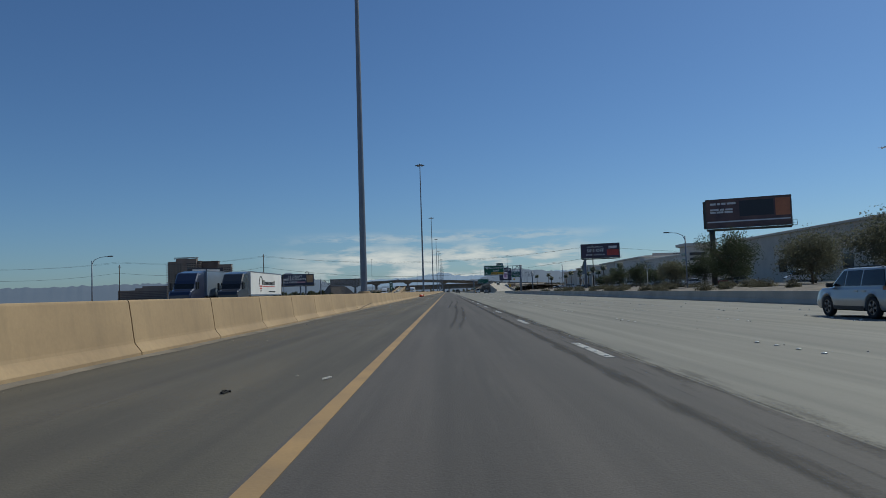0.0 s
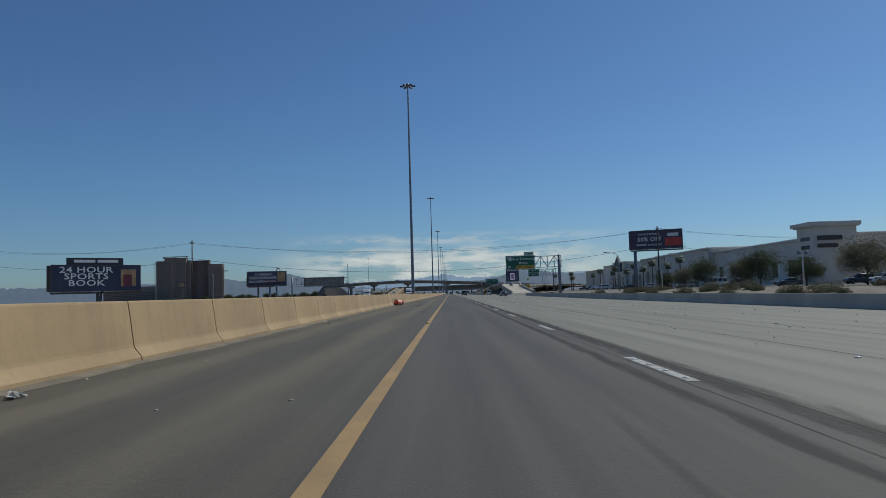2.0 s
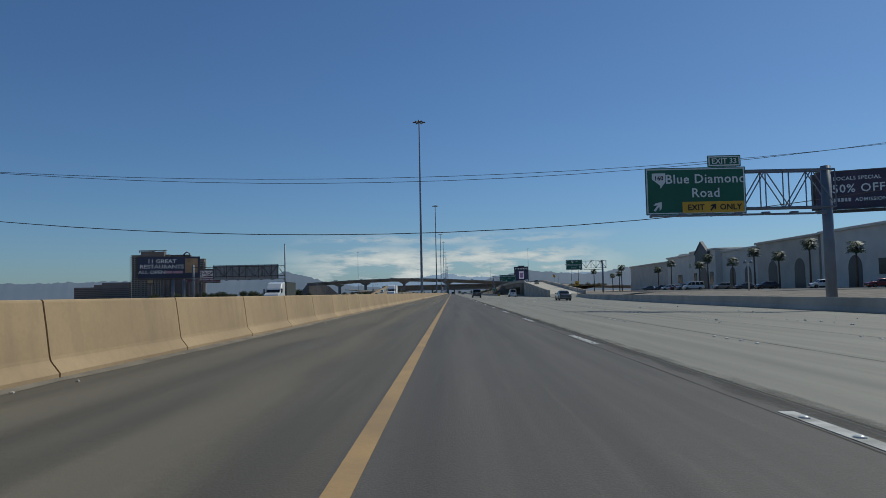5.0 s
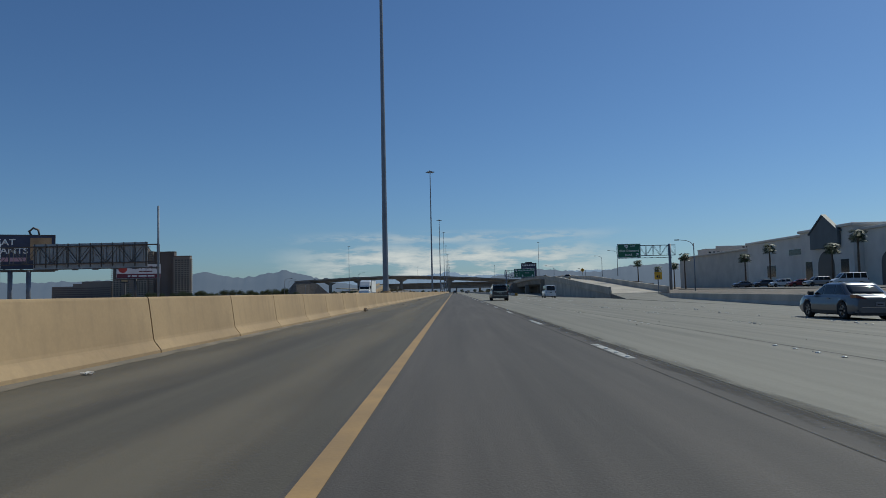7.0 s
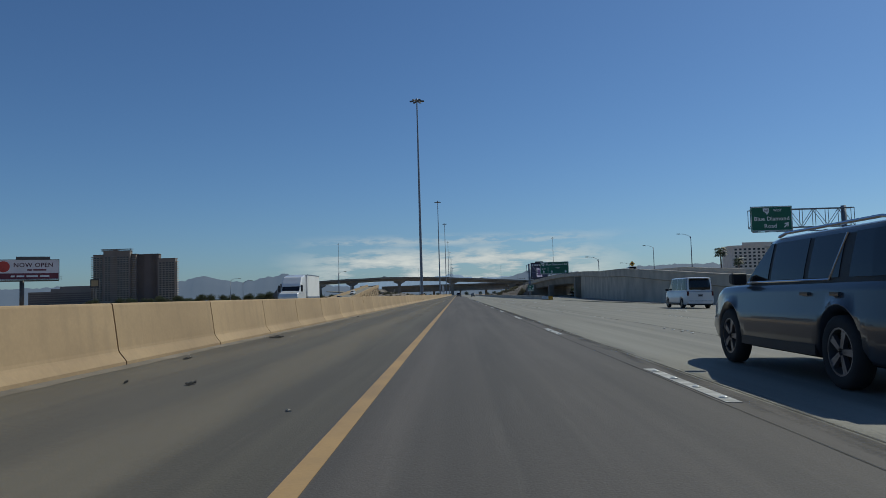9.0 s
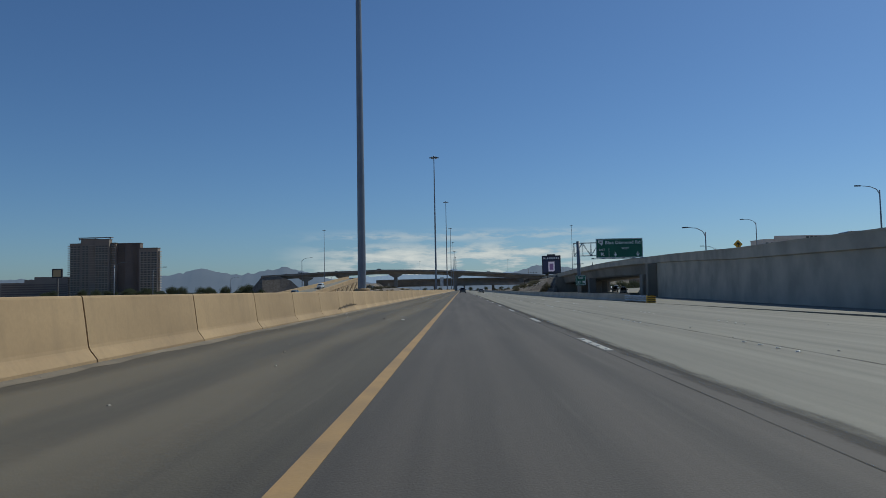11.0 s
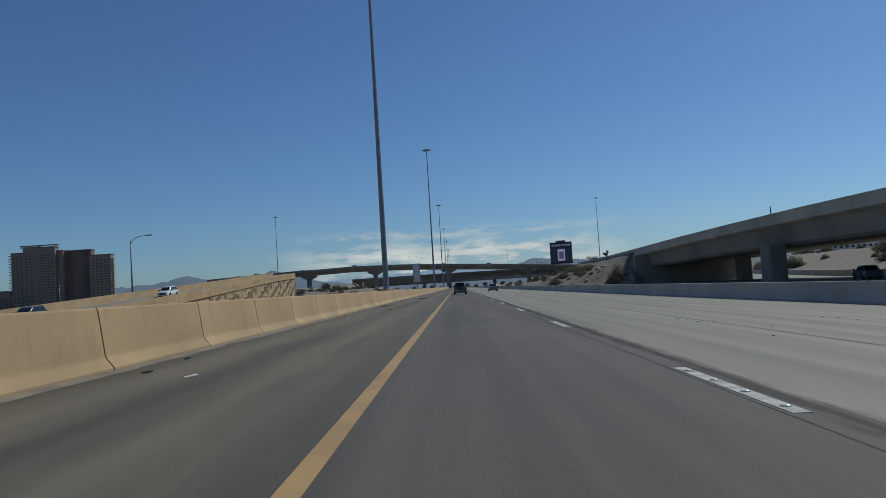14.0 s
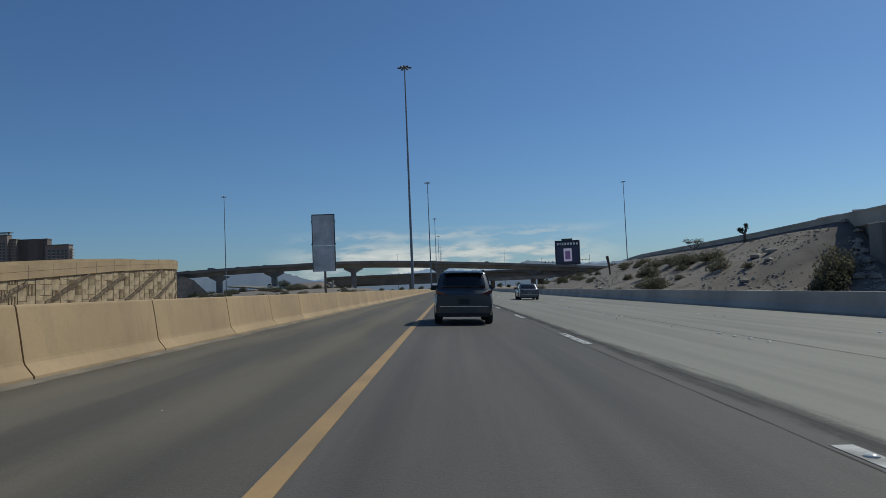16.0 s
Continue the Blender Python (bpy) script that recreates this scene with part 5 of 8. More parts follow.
up = thing("upper_overpass", "long curved concrete overpass on hammerhead piers", "bridge", kind="structure")
b = bmesh.new()
sweep(b, up_cut(range(len(UP_LINE)), [(0, 0), (0.35, 0), (0.35, -1.0), (12, -1.0), (12, 0), (12.4, 0), (12.4, -1.5), (9.5, -1.7), (8.5, -3.8), (3.5, -3.8), (2.5, -1.7), (0, -1.5)]))
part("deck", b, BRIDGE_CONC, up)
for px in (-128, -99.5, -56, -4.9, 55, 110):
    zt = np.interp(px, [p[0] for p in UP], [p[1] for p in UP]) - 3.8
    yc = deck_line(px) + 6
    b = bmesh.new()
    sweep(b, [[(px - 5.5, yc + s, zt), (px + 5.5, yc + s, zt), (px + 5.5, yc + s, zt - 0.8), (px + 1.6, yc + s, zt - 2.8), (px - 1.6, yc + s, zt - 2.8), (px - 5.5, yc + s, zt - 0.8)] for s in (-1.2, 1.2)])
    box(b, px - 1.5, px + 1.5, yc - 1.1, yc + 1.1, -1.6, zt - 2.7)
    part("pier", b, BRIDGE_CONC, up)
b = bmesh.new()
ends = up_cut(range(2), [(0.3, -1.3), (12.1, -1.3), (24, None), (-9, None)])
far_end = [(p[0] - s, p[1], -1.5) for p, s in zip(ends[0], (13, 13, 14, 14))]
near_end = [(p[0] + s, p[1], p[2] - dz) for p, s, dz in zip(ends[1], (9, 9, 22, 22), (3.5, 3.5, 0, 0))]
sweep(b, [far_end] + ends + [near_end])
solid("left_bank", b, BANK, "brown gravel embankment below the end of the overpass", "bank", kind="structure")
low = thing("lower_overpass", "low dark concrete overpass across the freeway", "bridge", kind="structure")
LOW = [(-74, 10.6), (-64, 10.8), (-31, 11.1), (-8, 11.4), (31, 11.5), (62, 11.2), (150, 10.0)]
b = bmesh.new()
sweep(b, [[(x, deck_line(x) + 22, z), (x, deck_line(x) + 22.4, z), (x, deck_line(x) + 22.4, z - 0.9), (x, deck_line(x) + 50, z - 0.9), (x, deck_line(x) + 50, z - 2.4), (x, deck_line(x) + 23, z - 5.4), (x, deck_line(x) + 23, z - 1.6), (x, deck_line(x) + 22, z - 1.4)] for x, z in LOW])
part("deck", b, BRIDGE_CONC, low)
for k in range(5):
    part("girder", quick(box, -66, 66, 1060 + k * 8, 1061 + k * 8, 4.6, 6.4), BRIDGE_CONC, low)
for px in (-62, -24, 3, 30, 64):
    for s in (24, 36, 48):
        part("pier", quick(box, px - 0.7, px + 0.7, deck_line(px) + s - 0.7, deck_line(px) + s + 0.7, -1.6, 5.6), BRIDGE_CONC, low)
b = bmesh.new()
sweep(b, [[(66, y, -1.6), (82, y, 6.5), (150, y, 6.5), (150, y, -1.6)] for y in (1030, 1150)])
# the bank at the far end falls towards the freeway and towards the ramp
sweep(b, [[(x0, y, -1.6), (x1, y, z), (x2, y, z - 0.2), (-118, y, z * 0.45), (-150, y, -1.6)] for y, x0, x1, x2, z in ((935, -60, -66, -74, 1.6), (962, -59, -67, -80, 4.0), (990, -58.5, -69, -84, 6.6), (1024, -59, -71, -86, 7.6), (1110, -62, -72, -88, 7.6))])
solid("bridge_bank", b, BANK, "gravel banks at the ends of the overpass", "bank", kind="structure")


# ---- traffic signals at the crossing ----
def traffic_signal(x, y, z0, z1, reach):
    t = thing("traffic_signal", "dark traffic signal on a mast arm above the crossing", "traffic light", pose(x, y, z0), group="traffic signals")
    part("pole", quick(tube, [(0, 0, 0), (0, 0, z1 - z0)], 0.16, 0.11, 8), DARK_STEEL, t)
    part("arm", quick(tube, [(0, 0, z1 - z0 - 3.4), (reach, 0, z1 - z0 - 3.0)], 0.1, 0.06, 6), DARK_STEEL, t)
    for f in (0.3, 0.6, 0.95):
        head = part("signal_head", quick(box, reach * f - 0.22, reach * f + 0.22, -0.2, 0.1, z1 - z0 - 3.9, z1 - z0 - 2.6), ARCH, t)
        for k in range(3):
            part("lens", quick(tube, [(reach * f, -0.24, z1 - z0 - 3.65 + 0.4 * k), (reach * f, -0.2, z1 - z0 - 3.65 + 0.4 * k)], 0.14, n=10), GLASS_DARK, head)


traffic_signal(62.3, 1084, 7.1, 18.5, 7.5)
traffic_signal(95, 1090, 6.8, 19.5, -8.5)


# ---- street lamps, utility poles, wires ----
def street_lamp(h, arm=2.6):
    t = thing("street_lamp", "grey steel street lamp with a curved arm", "street lamp", group="street lamps")
    part("pole", quick(tube, [(0, 0, 0), (0, 0, h * 0.5), (0, 0, h)], 0.13, 0.08, 8), STEEL, t)
    part("arm", quick(tube, [(0, 0, h - 0.6), (-0.4, 0, h + 0.1), (-arm * 0.5, 0, h + 0.5), (-arm, 0, h + 0.62)], 0.06, 0.04, 6), STEEL, t)
    b = bmesh.new()
    sweep(b, [[(-arm + x, y * s, h + 0.62 + z) for y, z in ((-0.16, -0.08), (0.16, -0.08), (0.1, 0.08), (-0.1, 0.08))] for x, s in ((0.1, 0.5), (-0.1, 1), (-0.6, 1), (-0.75, 0.6))])
    part("lamp_head", b, DARK_STEEL, t)
    return t


lamp9 = street_lamp(8.3)
lamp9.matrix_basis = pose(38.0, 116.4, 0.3)
for x, y, z, turn in ((38.2, 240.3, 0.3, 0), (41.8, 389, 0.3, 0), (36.0, 523, -0.6, 0), (57.0, 515, 5.2, 0), (63.2, 571.6, 6.0, 0), (58.0, 582, 1.0, 0), (-56.2, 116, -0.6, 180), (-52.6, 234.7, -1.55, 180), (-70, 560, -1.0, 180), (-49.9, 641.5, 3.0, 180), (-62, 760, 0.0, 180), (-88, 690, -1.5, 180), (-75, 590, -1, 180)):
    c = copy_thing(lamp9, pose(x, y, z, 0, 0, turn))
    if y == 523:
        c.scale = (1, 1, 1.14)



def lot_lamp(x, y):
    t = thing("lot_lamp", "short pale post lamp with two round heads", "lamp post", pose(x, y, 0.35), group="lamps of the parking lot")
    part("post", quick(tube, [(0, 0, 0), (0, 0, 4.6)], 0.12, 0.1, 8), WALL_WHITE, t)
    part("crossbar", quick(box, -0.55, 0.55, -0.05, 0.05, 4.5, 4.6), WALL_WHITE, t)
    for s in (-1, 1):
        part("lamp_head", quick(tube, [(s * 0.5, 0, 4.55), (s * 0.5, 0, 4.75), (s * 0.5, 0, 5.0)], 0.3, 0.16, 10), STEEL, t)


for x, y in ((47.7, 239.5), (47.7, 174.0), (47.7, 305.0)):
    lot_lamp(x, y)

WOOD = mat("dark_pole_wood", (0.07, 0.055, 0.045), 0.9, var=0.3, fine=20, coarse=2, bump=0.3)
WIRE = plain("black_wire", (0.015, 0.015, 0.015), 0.6)


def utility_pole(x, y, z0, z1):
    t = thing("utility_pole", "dark wooden utility pole with short crossarms", "utility pole", pose(x, y, 0), group="utility poles")
    part("pole", quick(tube, [(0, 0, z0), (0, 0, z1)], 0.2, 0.13, 8), WOOD, t)
    part("crossarm", quick(box, -0.08, 0.08, -1.2, 1.2, z1 - 0.9, z1 - 0.75), WOOD, t)
    b = bmesh.new()
    for yy in (-1.1, -0.4, 0.4, 1.1):
        tube(b, [(0, yy, z1 - 0.75), (0, yy, z1 - 0.5)], 0.06, n=6)
    part("insulator", b, STEEL, t)
    return t


utility_pole(-63.4, 252.2, -1.4, 15.9)
utility_pole(50.8, 252.2, 0.2, 15.9)
utility_pole(-118, 262, -1.4, 14.3)
utility_pole(165, 254, 0.4, 16.2)
utility_pole(-185, 262, -1.4, 15.0)


def span(p, q, sag, r=0.022, n=20):
    t = bmesh.new()
    tube(t, [(p[0] + (q[0] - p[0]) * i / n, p[1] + (q[1] - p[1]) * i / n, p[2] + (q[2] - p[2]) * i / n - 4 * sag * (i / n) * (1 - i / n)) for i in range(n + 1)], r, n=5)
    return solid("overhead_wire", t, WIRE, "black overhead wire that sags across the freeway", "wire", group="overhead wires")


for p, q in (((-185, 262), (-118, 262)), ((-118, 262), (-63.4, 252.2)), ((-63.4, 252.2), (50.8, 252.2)), ((50.8, 252.2), (165, 254))):
    wide = abs(q[0] - p[0]) > 90
    span((*p, 15.4), (*q, 15.4), 4.2 if wide else 1.6)
    span((*p, 15.0), (*q, 15.0), 3.4 if wide else 1.3)
    span((*p, 11.4), (*q, 11.4), 4.9 if wide else 1.8, 0.034)

# ---- vehicles ----
RUBBER = mat("tyre_rubber", (0.025, 0.025, 0.025), 0.85, var=0.2, fine=40, coarse=4, bump=0.1)
ALLOY = plain("alloy_wheel", (0.27, 0.27, 0.28), 0.35, 0.8)
CAR_GLASS = plain("tinted_car_glass", (0.012, 0.014, 0.016), 0.06)
BLACK_TRIM = plain("black_car_plastic", (0.02, 0.02, 0.021), 0.55)
CHROME = plain("chrome_trim", (0.6, 0.6, 0.62), 0.15, 1.0)
RED_LIGHT = plain("red_tail_lens", (0.09, 0.012, 0.014), 0.15, coat=0.6)
CLEAR_LIGHT = plain("clear_lamp_lens", (0.55, 0.57, 0.6), 0.12, coat=0.6)
PLATE = plain("number_plate", (0.2, 0.205, 0.22), 0.5)
UNDER = plain("dark_underbody", (0.012, 0.012, 0.012), 0.9)


def paint(name, color, metal=0.3):
    m = mat(name, color, 0.32, metal, var=0.06, fine=300, coarse=1.0, bump=0.0)
    m.node_tree.nodes["Principled BSDF"].inputs["Coat Weight"].default_value = 0.7
    return m


def car(label, body_paint, L, W, zbelt, ztop, hood, wind, rear, r, axles, floor=0.24, rails=False, pillars=(), tail=None, kind="car", name="car", tail_lights="side", chrome=False, hatch=True, roof_inset=0.25, cabin_paint=None, plate_material=None):
    """A vehicle that faces +y, its ground at z = 0. hood: (length, height at the nose, height at the screen); wind: run of the windscreen; rear: (y of the roof's end, y of the glass's foot)."""
    h, hw = L / 2, W / 2
    t = thing(name, label, kind)
    fa, ra = axles
    ar = r * 1.13
    cowl = h - hood[0]
    deck = rear[1]
    # lower body: cross-sections along its length, raised over the wheels
    ys = sorted(set([round(-h + L * q / 44, 3) for q in range(45)] + [round(a + ar * c, 3) for a in (fa, ra) for c in (-1.0, -0.97, -0.9, -0.78, -0.6, -0.35, 0.0, 0.35, 0.6, 0.78, 0.9, 0.97, 1.0)] + [-h + 0.03, -h + 0.1, h - 0.03, h - 0.1]))
    line_y = [-h, -h + 0.1, -h + 0.3, deck, 0, cowl, h - hood[0] * 0.5, h - 0.3, h - 0.1, h]
    line_z = [zbelt - 0.16, zbelt - 0.05, zbelt - (0.0 if hatch else 0.01), zbelt + 0.01, zbelt, hood[2], (hood[1] + hood[2]) / 2 + 0.035, hood[1] - 0.01, hood[1] - 0.1, hood[1] - 0.24]

    def half(y):
        k = max(0.0, (abs(y) - h * 0.5) / (h * 0.5))
        return hw * (1 - (0.15 if y > 0 else 0.075) * k ** 2.6)

    b = bmesh.new()
    cuts = []
    for y in ys:
        zb = floor + 0.14 * max(0.0, (abs(y) - h + 0.35) / 0.35)
        for a in (fa, ra):
            if abs(y - a) < ar:
                zb = max(zb, r + math.sqrt(ar * ar - (y - a) ** 2))
        zt = np.interp(y, line_y, line_z)
        zb = min(zb, zt - 0.12)
        w = half(y)
        sec = []
        for f, zz in ((0.955, zb), (0.985, zb + 0.05), (1.0, max(zb + 0.06, 0.55 * zt)), (0.997, max(zb + 0.07, 0.68 * zt)), (0.978, max(zb + 0.08, 0.72 * zt)), (0.972, max(zb + 0.09, zt - 0.13)), (0.945, zt - 0.035), (0.9, zt - 0.008), (0.6, zt + 0.012), (0.0, zt + 0.02)):
            sec.append((w * f, y, zz))
        cuts.append(sec + [(-x, yy, zz) for x, yy, zz in sec[-2::-1]])
    sweep(b, cuts)
    for f in b.faces:
        f.smooth = len(f.verts) == 4
    body = part("body", b, body_paint, t)
    # cabin: rounded rings from the belt to the roof
    z0, wr = zbelt - 0.03, 1 - roof_inset
    yf0, yf1, yr1, yr0 = cowl + 0.05, cowl - wind, rear[0], rear[1]

    def side_x(z):
        f = max(0.0, min(1.0, (z - z0) / (ztop - z0)))
        return hw * (0.93 - (0.93 - wr) * f ** 1.25)

    def taper(y):
        return 1 - 0.045 * max(0, abs(y - (yf1 + yr1) / 2) - abs(yf1 - yr1) * 0.38)

    def ring(z, inset=0.0, fy=None, ry=None):
        f = (z - z0) / (ztop - 0.05 - z0)
        ya = yf0 + (yf1 - yf0) * f if fy is None else fy
        yb = yr0 + (yr1 - yr0) * f if ry is None else ry
        w = side_x(z) - inset
        pts = []
        for q in range(9):
            u = -1 + q / 4
            pts.append((u * w * 0.96 * taper(ya), ya - inset - 0.1 * abs(u) ** 2.5, z))
        for q in range(1, 12):
            y = ya - 0.1 + (yb - ya + 0.16) * q / 12
            pts.append((w * taper(y), y, z))
        for q in range(9):
            u = 1 - q / 4
            pts.append((u * w * 0.96 * taper(yb), yb + inset + 0.06 * abs(u) ** 2.5, z))
        for q in range(11, 0, -1):
            y = ya - 0.1 + (yb - ya + 0.16) * q / 12
            pts.append((-w * taper(y), y, z))
        return pts

    b = bmesh.new()
    levels = [z0 + (ztop - 0.1 - z0) * q / 4 for q in range(5)]
    sweep(b, [ring(z) for z in levels], cap=False)
    for f in b.faces:
        f.smooth = True
    part("cabin", b, cabin_paint or body_paint, t)
    b = bmesh.new()
    eaves = ring(ztop - 0.1)
    rows = [eaves, [(x, y, ztop - 0.06) for x, y, _ in ring(ztop - 0.06)], [(x, y, ztop - 0.025) for x, y, _ in ring(ztop - 0.05, 0.04)], [(x, y, ztop) for x, y, _ in ring(ztop - 0.05, 0.12)], [(x, y, ztop + 0.02) for x, y, _ in ring(ztop - 0.05, 0.4)]]
    sweep(b, rows, cap=False)
    b.verts.ensure_lookup_table()
    b.faces.new(b.verts[-len(eaves):])
    for f in b.faces:
        f.smooth = True
    part("roof", b, body_paint, t)
    zg0, zg1 = zbelt + 0.035, ztop - 0.09

    def front_y(z):
        return yf0 + (yf1 - yf0) * (z - z0) / (ztop - 0.05 - z0)

    def rear_y(z):
        return yr0 + (yr1 - yr0) * (z - z0) / (ztop - 0.05 - z0)

    edges = [(lambda z: front_y(z) - 0.24, None)] + [(None, p) for p in pillars] + [(lambda z: rear_y(z) + (0.14 if hatch else 0.2), None)]
    for (fa_, pa_), (fb_, pb_) in zip(edges, edges[1:]):
        for s in (-1, 1):
            b = bmesh.new()
            rows = []
            for k in range(5):
                z = zg0 + (zg1 - zg0) * k / 4
                ya = fa_(z) if fa_ else pa_[0] - pa_[1] / 2
                yb = fb_(z) if fb_ else pb_[0] + pb_[1] / 2
                yb = min(yb, ya - 0.04)
                rows.append([(s * (side_x(z) * taper(y) + e), y, z) for y, e in ((ya, 0.008), ((ya + yb) / 2, 0.008), (yb, 0.008), (yb, -0.02), ((ya + yb) / 2, -0.02), (ya, -0.02))])
            sweep(b, rows)
            part("side_window", b, CAR_GLASS, t, "dark tinted side window")
    for nm, fy, out in (("windscreen", front_y, 0.012), ("rear_window", rear_y, -0.012)):
        b = bmesh.new()
        rows = []
        for k in range(5):
            z = zg0 + 0.02 + (ztop - 0.1 - zg0) * k / 4
            w_ = side_x(z) * taper(fy(z)) * 0.96
            s = 1 if out > 0 else -1
            us = [-0.88 + 0.22 * q for q in range(9)]
            if k in (0, 4):
                us = [u * 0.94 for u in us]
            bow = 0.1 if s > 0 else 0.06
            rows.append([(u * w_, fy(z) + s * (0.012 - bow * abs(u) ** 2.5), z) for u in us] + [(u * w_, fy(z) + s * (-0.03 - bow * abs(u) ** 2.5), z) for u in us[::-1]])
        sweep(b, rows)
        for f in b.faces:
            f.smooth = True
        part(nm, b, CAR_GLASS, t, "dark tinted glass")
    if hatch:
        b = bmesh.new()
        sweep(b, [[(x, yr1 + 0.1, ztop - 0.012 - e), (x, yr1 - 0.13, ztop - 0.035 - e), (x, yr1 - 0.14, ztop - 0.06 - e), (x, yr1 + 0.06, ztop - 0.075 - e)] for x, e in ((-hw * wr * 0.9, 0.03), (-hw * wr * 0.7, 0.005), (0, 0), (hw * wr * 0.7, 0.005), (hw * wr * 0.9, 0.03))])
        part("spoiler", b, body_paint, t)
        part("wiper", quick(tube, [(0.05, yr0 - 0.03, zbelt + 0.02), (hw * 0.5, yr0 + 0.01, zbelt + 0.1)], 0.012, n=5), BLACK_TRIM, t)
    if rails:
        for s in (-1, 1):
            b = bmesh.new()
            x = side_x(ztop) * 0.96 * s
            tube(b, [(x, yf1 - 0.3, ztop), (x, yf1 - 0.5, ztop + 0.035), (x, yr1 + 0.45, ztop + 0.035), (x, yr1 + 0.2, ztop)], 0.022, n=6)
            part("roof_rail", b, CHROME if chrome else BLACK_TRIM, t)
    # lights, plate, bumpers
    for s in (-1, 1):
        b = bmesh.new()
        if tail_lights == "tall":
            box(b, s * hw * 0.85 - 0.06, s * hw * 0.85 + 0.06, -h - 0.012, -h + 0.05, zbelt - 0.36, zbelt - 0.06)
        else:
            sweep(b, [[(s * hw * q, y, zbelt - 0.17 + (q - 0.55) * 0.16), (s * hw * q, y, zbelt - 0.13 + (q - 0.55) * 0.36)] + [(s * hw * q, y + 0.16, zbelt - 0.13 + (q - 0.55) * 0.36), (s * hw * q, y + 0.16, zbelt - 0.17 + (q - 0.55) * 0.16)] for q, y in ((0.5, -h + 0.0), (0.7, -h + 0.0), (0.86, -h + 0.02), (0.94, -h + 0.1), (0.95, -h + 0.3))])
        part("tail_light", b, RED_LIGHT, t, "red tail light")
        b = bmesh.new()
        box(b, s * hw * 0.62 - 0.17, s * hw * 0.62 + 0.17, h - 0.25, h + 0.008, hood[1] - 0.38, hood[1] - 0.26)
        part("headlight", b, CLEAR_LIGHT, t, "clear headlight")
        b = bmesh.new()
        my, mz = cowl - 0.28, zbelt + 0.06
        sweep(b, [[(s * (hw * 0.93 + a), my + dy, mz + dz) for dy, dz in ((-0.07, -0.08), (0.07, -0.06), (0.07, 0.08), (-0.07, 0.1))] for a in (0.0, 0.08, 0.22)])
        part("mirror", b, BLACK_TRIM, t, bevel=0.02)
        for y in ([(yf1 + yr1) / 2 + 0.12, yr1 + 1.0] if abs(yf1 - yr1) > 1.6 else [(yf1 + yr1) / 2]):
            b = bmesh.new()
            box(b, s * hw * 0.985 - 0.02, s * hw * 0.985 + 0.02, y - 0.1, y + 0.1, zbelt - 0.17, zbelt - 0.13)
            part("door_handle", b, body_paint, t)
        b = bmesh.new()
        box(b, s * hw * 0.97 - 0.025, s * hw * 0.97 + 0.025, ra + ar + 0.05, fa - ar - 0.05, floor + 0.01, floor + 0.13)
        part("side_sill", b, BLACK_TRIM, t)
    b = bmesh.new()
    sweep(b, [[(x, -h - 0.05 + (0.16 if abs(x) > hw * 0.9 else 0.03 if abs(x) > hw * 0.7 else 0), z) for z in (floor + 0.08, floor + 0.2, floor + 0.29)] + [(x, -h + 0.3, floor + 0.29), (x, -h + 0.3, floor + 0.08)] for x in (-hw * 0.93, -hw * 0.8, -hw * 0.4, 0, hw * 0.4, hw * 0.8, hw * 0.93)])
    bumper = part("rear_bumper", b, body_paint, t)
    part("bumper_skirt", quick(box, -hw * 0.86, hw * 0.86, -h - 0.02, -h + 0.3, floor - 0.03, floor + 0.09), BLACK_TRIM, bumper)
    part("bumper_strip", quick(box, -hw * 0.8, hw * 0.8, -h - 0.058, -h - 0.045, floor + 0.262, floor + 0.284), CHROME, bumper)
    pl = part("number_plate", quick(box, -0.16, 0.16, -h - 0.03, -h + 0.02, zbelt - 0.42, zbelt - 0.26), plate_material or PLATE, t)
    part("plate_bar", quick(box, -0.11, 0.11, -h - 0.034, -h - 0.031, zbelt - 0.37, zbelt - 0.32), BLACK_TRIM, pl)
    if chrome:
        for s in (-1, 1):
            b = bmesh.new()
            tube(b, [(s * (side_x(zg0 - 0.02) * taper(y) + 0.012), y, zg0 - 0.02) for y in (yf0 - 0.35, 0.6, 0, -0.6, -1.2)] + [(s * (side_x(zg1) * taper(-1.45) + 0.012), -1.42, zg1)], 0.014, n=5)
            part("window_trim", b, CHROME, t, "bright chrome window trim")
        part("tailgate_strip", quick(box, -hw * 0.72, hw * 0.72, -h - 0.03, -h + 0.02, zbelt - 0.14, zbelt - 0.1), CHROME, t)
        bars_line(t, -0.36, 0.36, zbelt - 0.24, zbelt - 0.19, -h - 0.025, CHROME, (1, 1, 1, 1, 1, 1, 1, 1), "name_bar")
    part("grille", quick(box, -hw * 0.5, hw * 0.5, h - 0.06, h + 0.02, hood[1] - 0.4, hood[1] - 0.14), BLACK_TRIM, t)
    part("underbody", quick(box, -hw * 0.8, hw * 0.8, -h + 0.35, h - 0.35, floor - 0.04, floor + 0.2), UNDER, t)
    # wheels
    tyre = bmesh.new()
    prof = [(-0.1, r * 0.66), (-0.115, r * 0.86), (-0.09, r * 0.985), (0, r), (0.09, r * 0.985), (0.115, r * 0.86), (0.1, r * 0.66)]
    n = 20
    sweep(tyre, [[(x, q * math.cos(2 * math.pi * k / n), q * math.sin(2 * math.pi * k / n)) for x, q in prof] for k in range(n)] + [[(x, q, 0) for x, q in prof]], closed=False, cap=False)
    bmesh.ops.remove_doubles(tyre, verts=tyre.verts[:], dist=0.0005)
    for f in tyre.faces:
        f.smooth = True
    tyre_me = mesh_of("tyre", tyre, RUBBER)
    rim = bmesh.new()
    tube(rim, [(-0.06, 0, 0), (0.05, 0, 0)], r * 0.12, n=10)
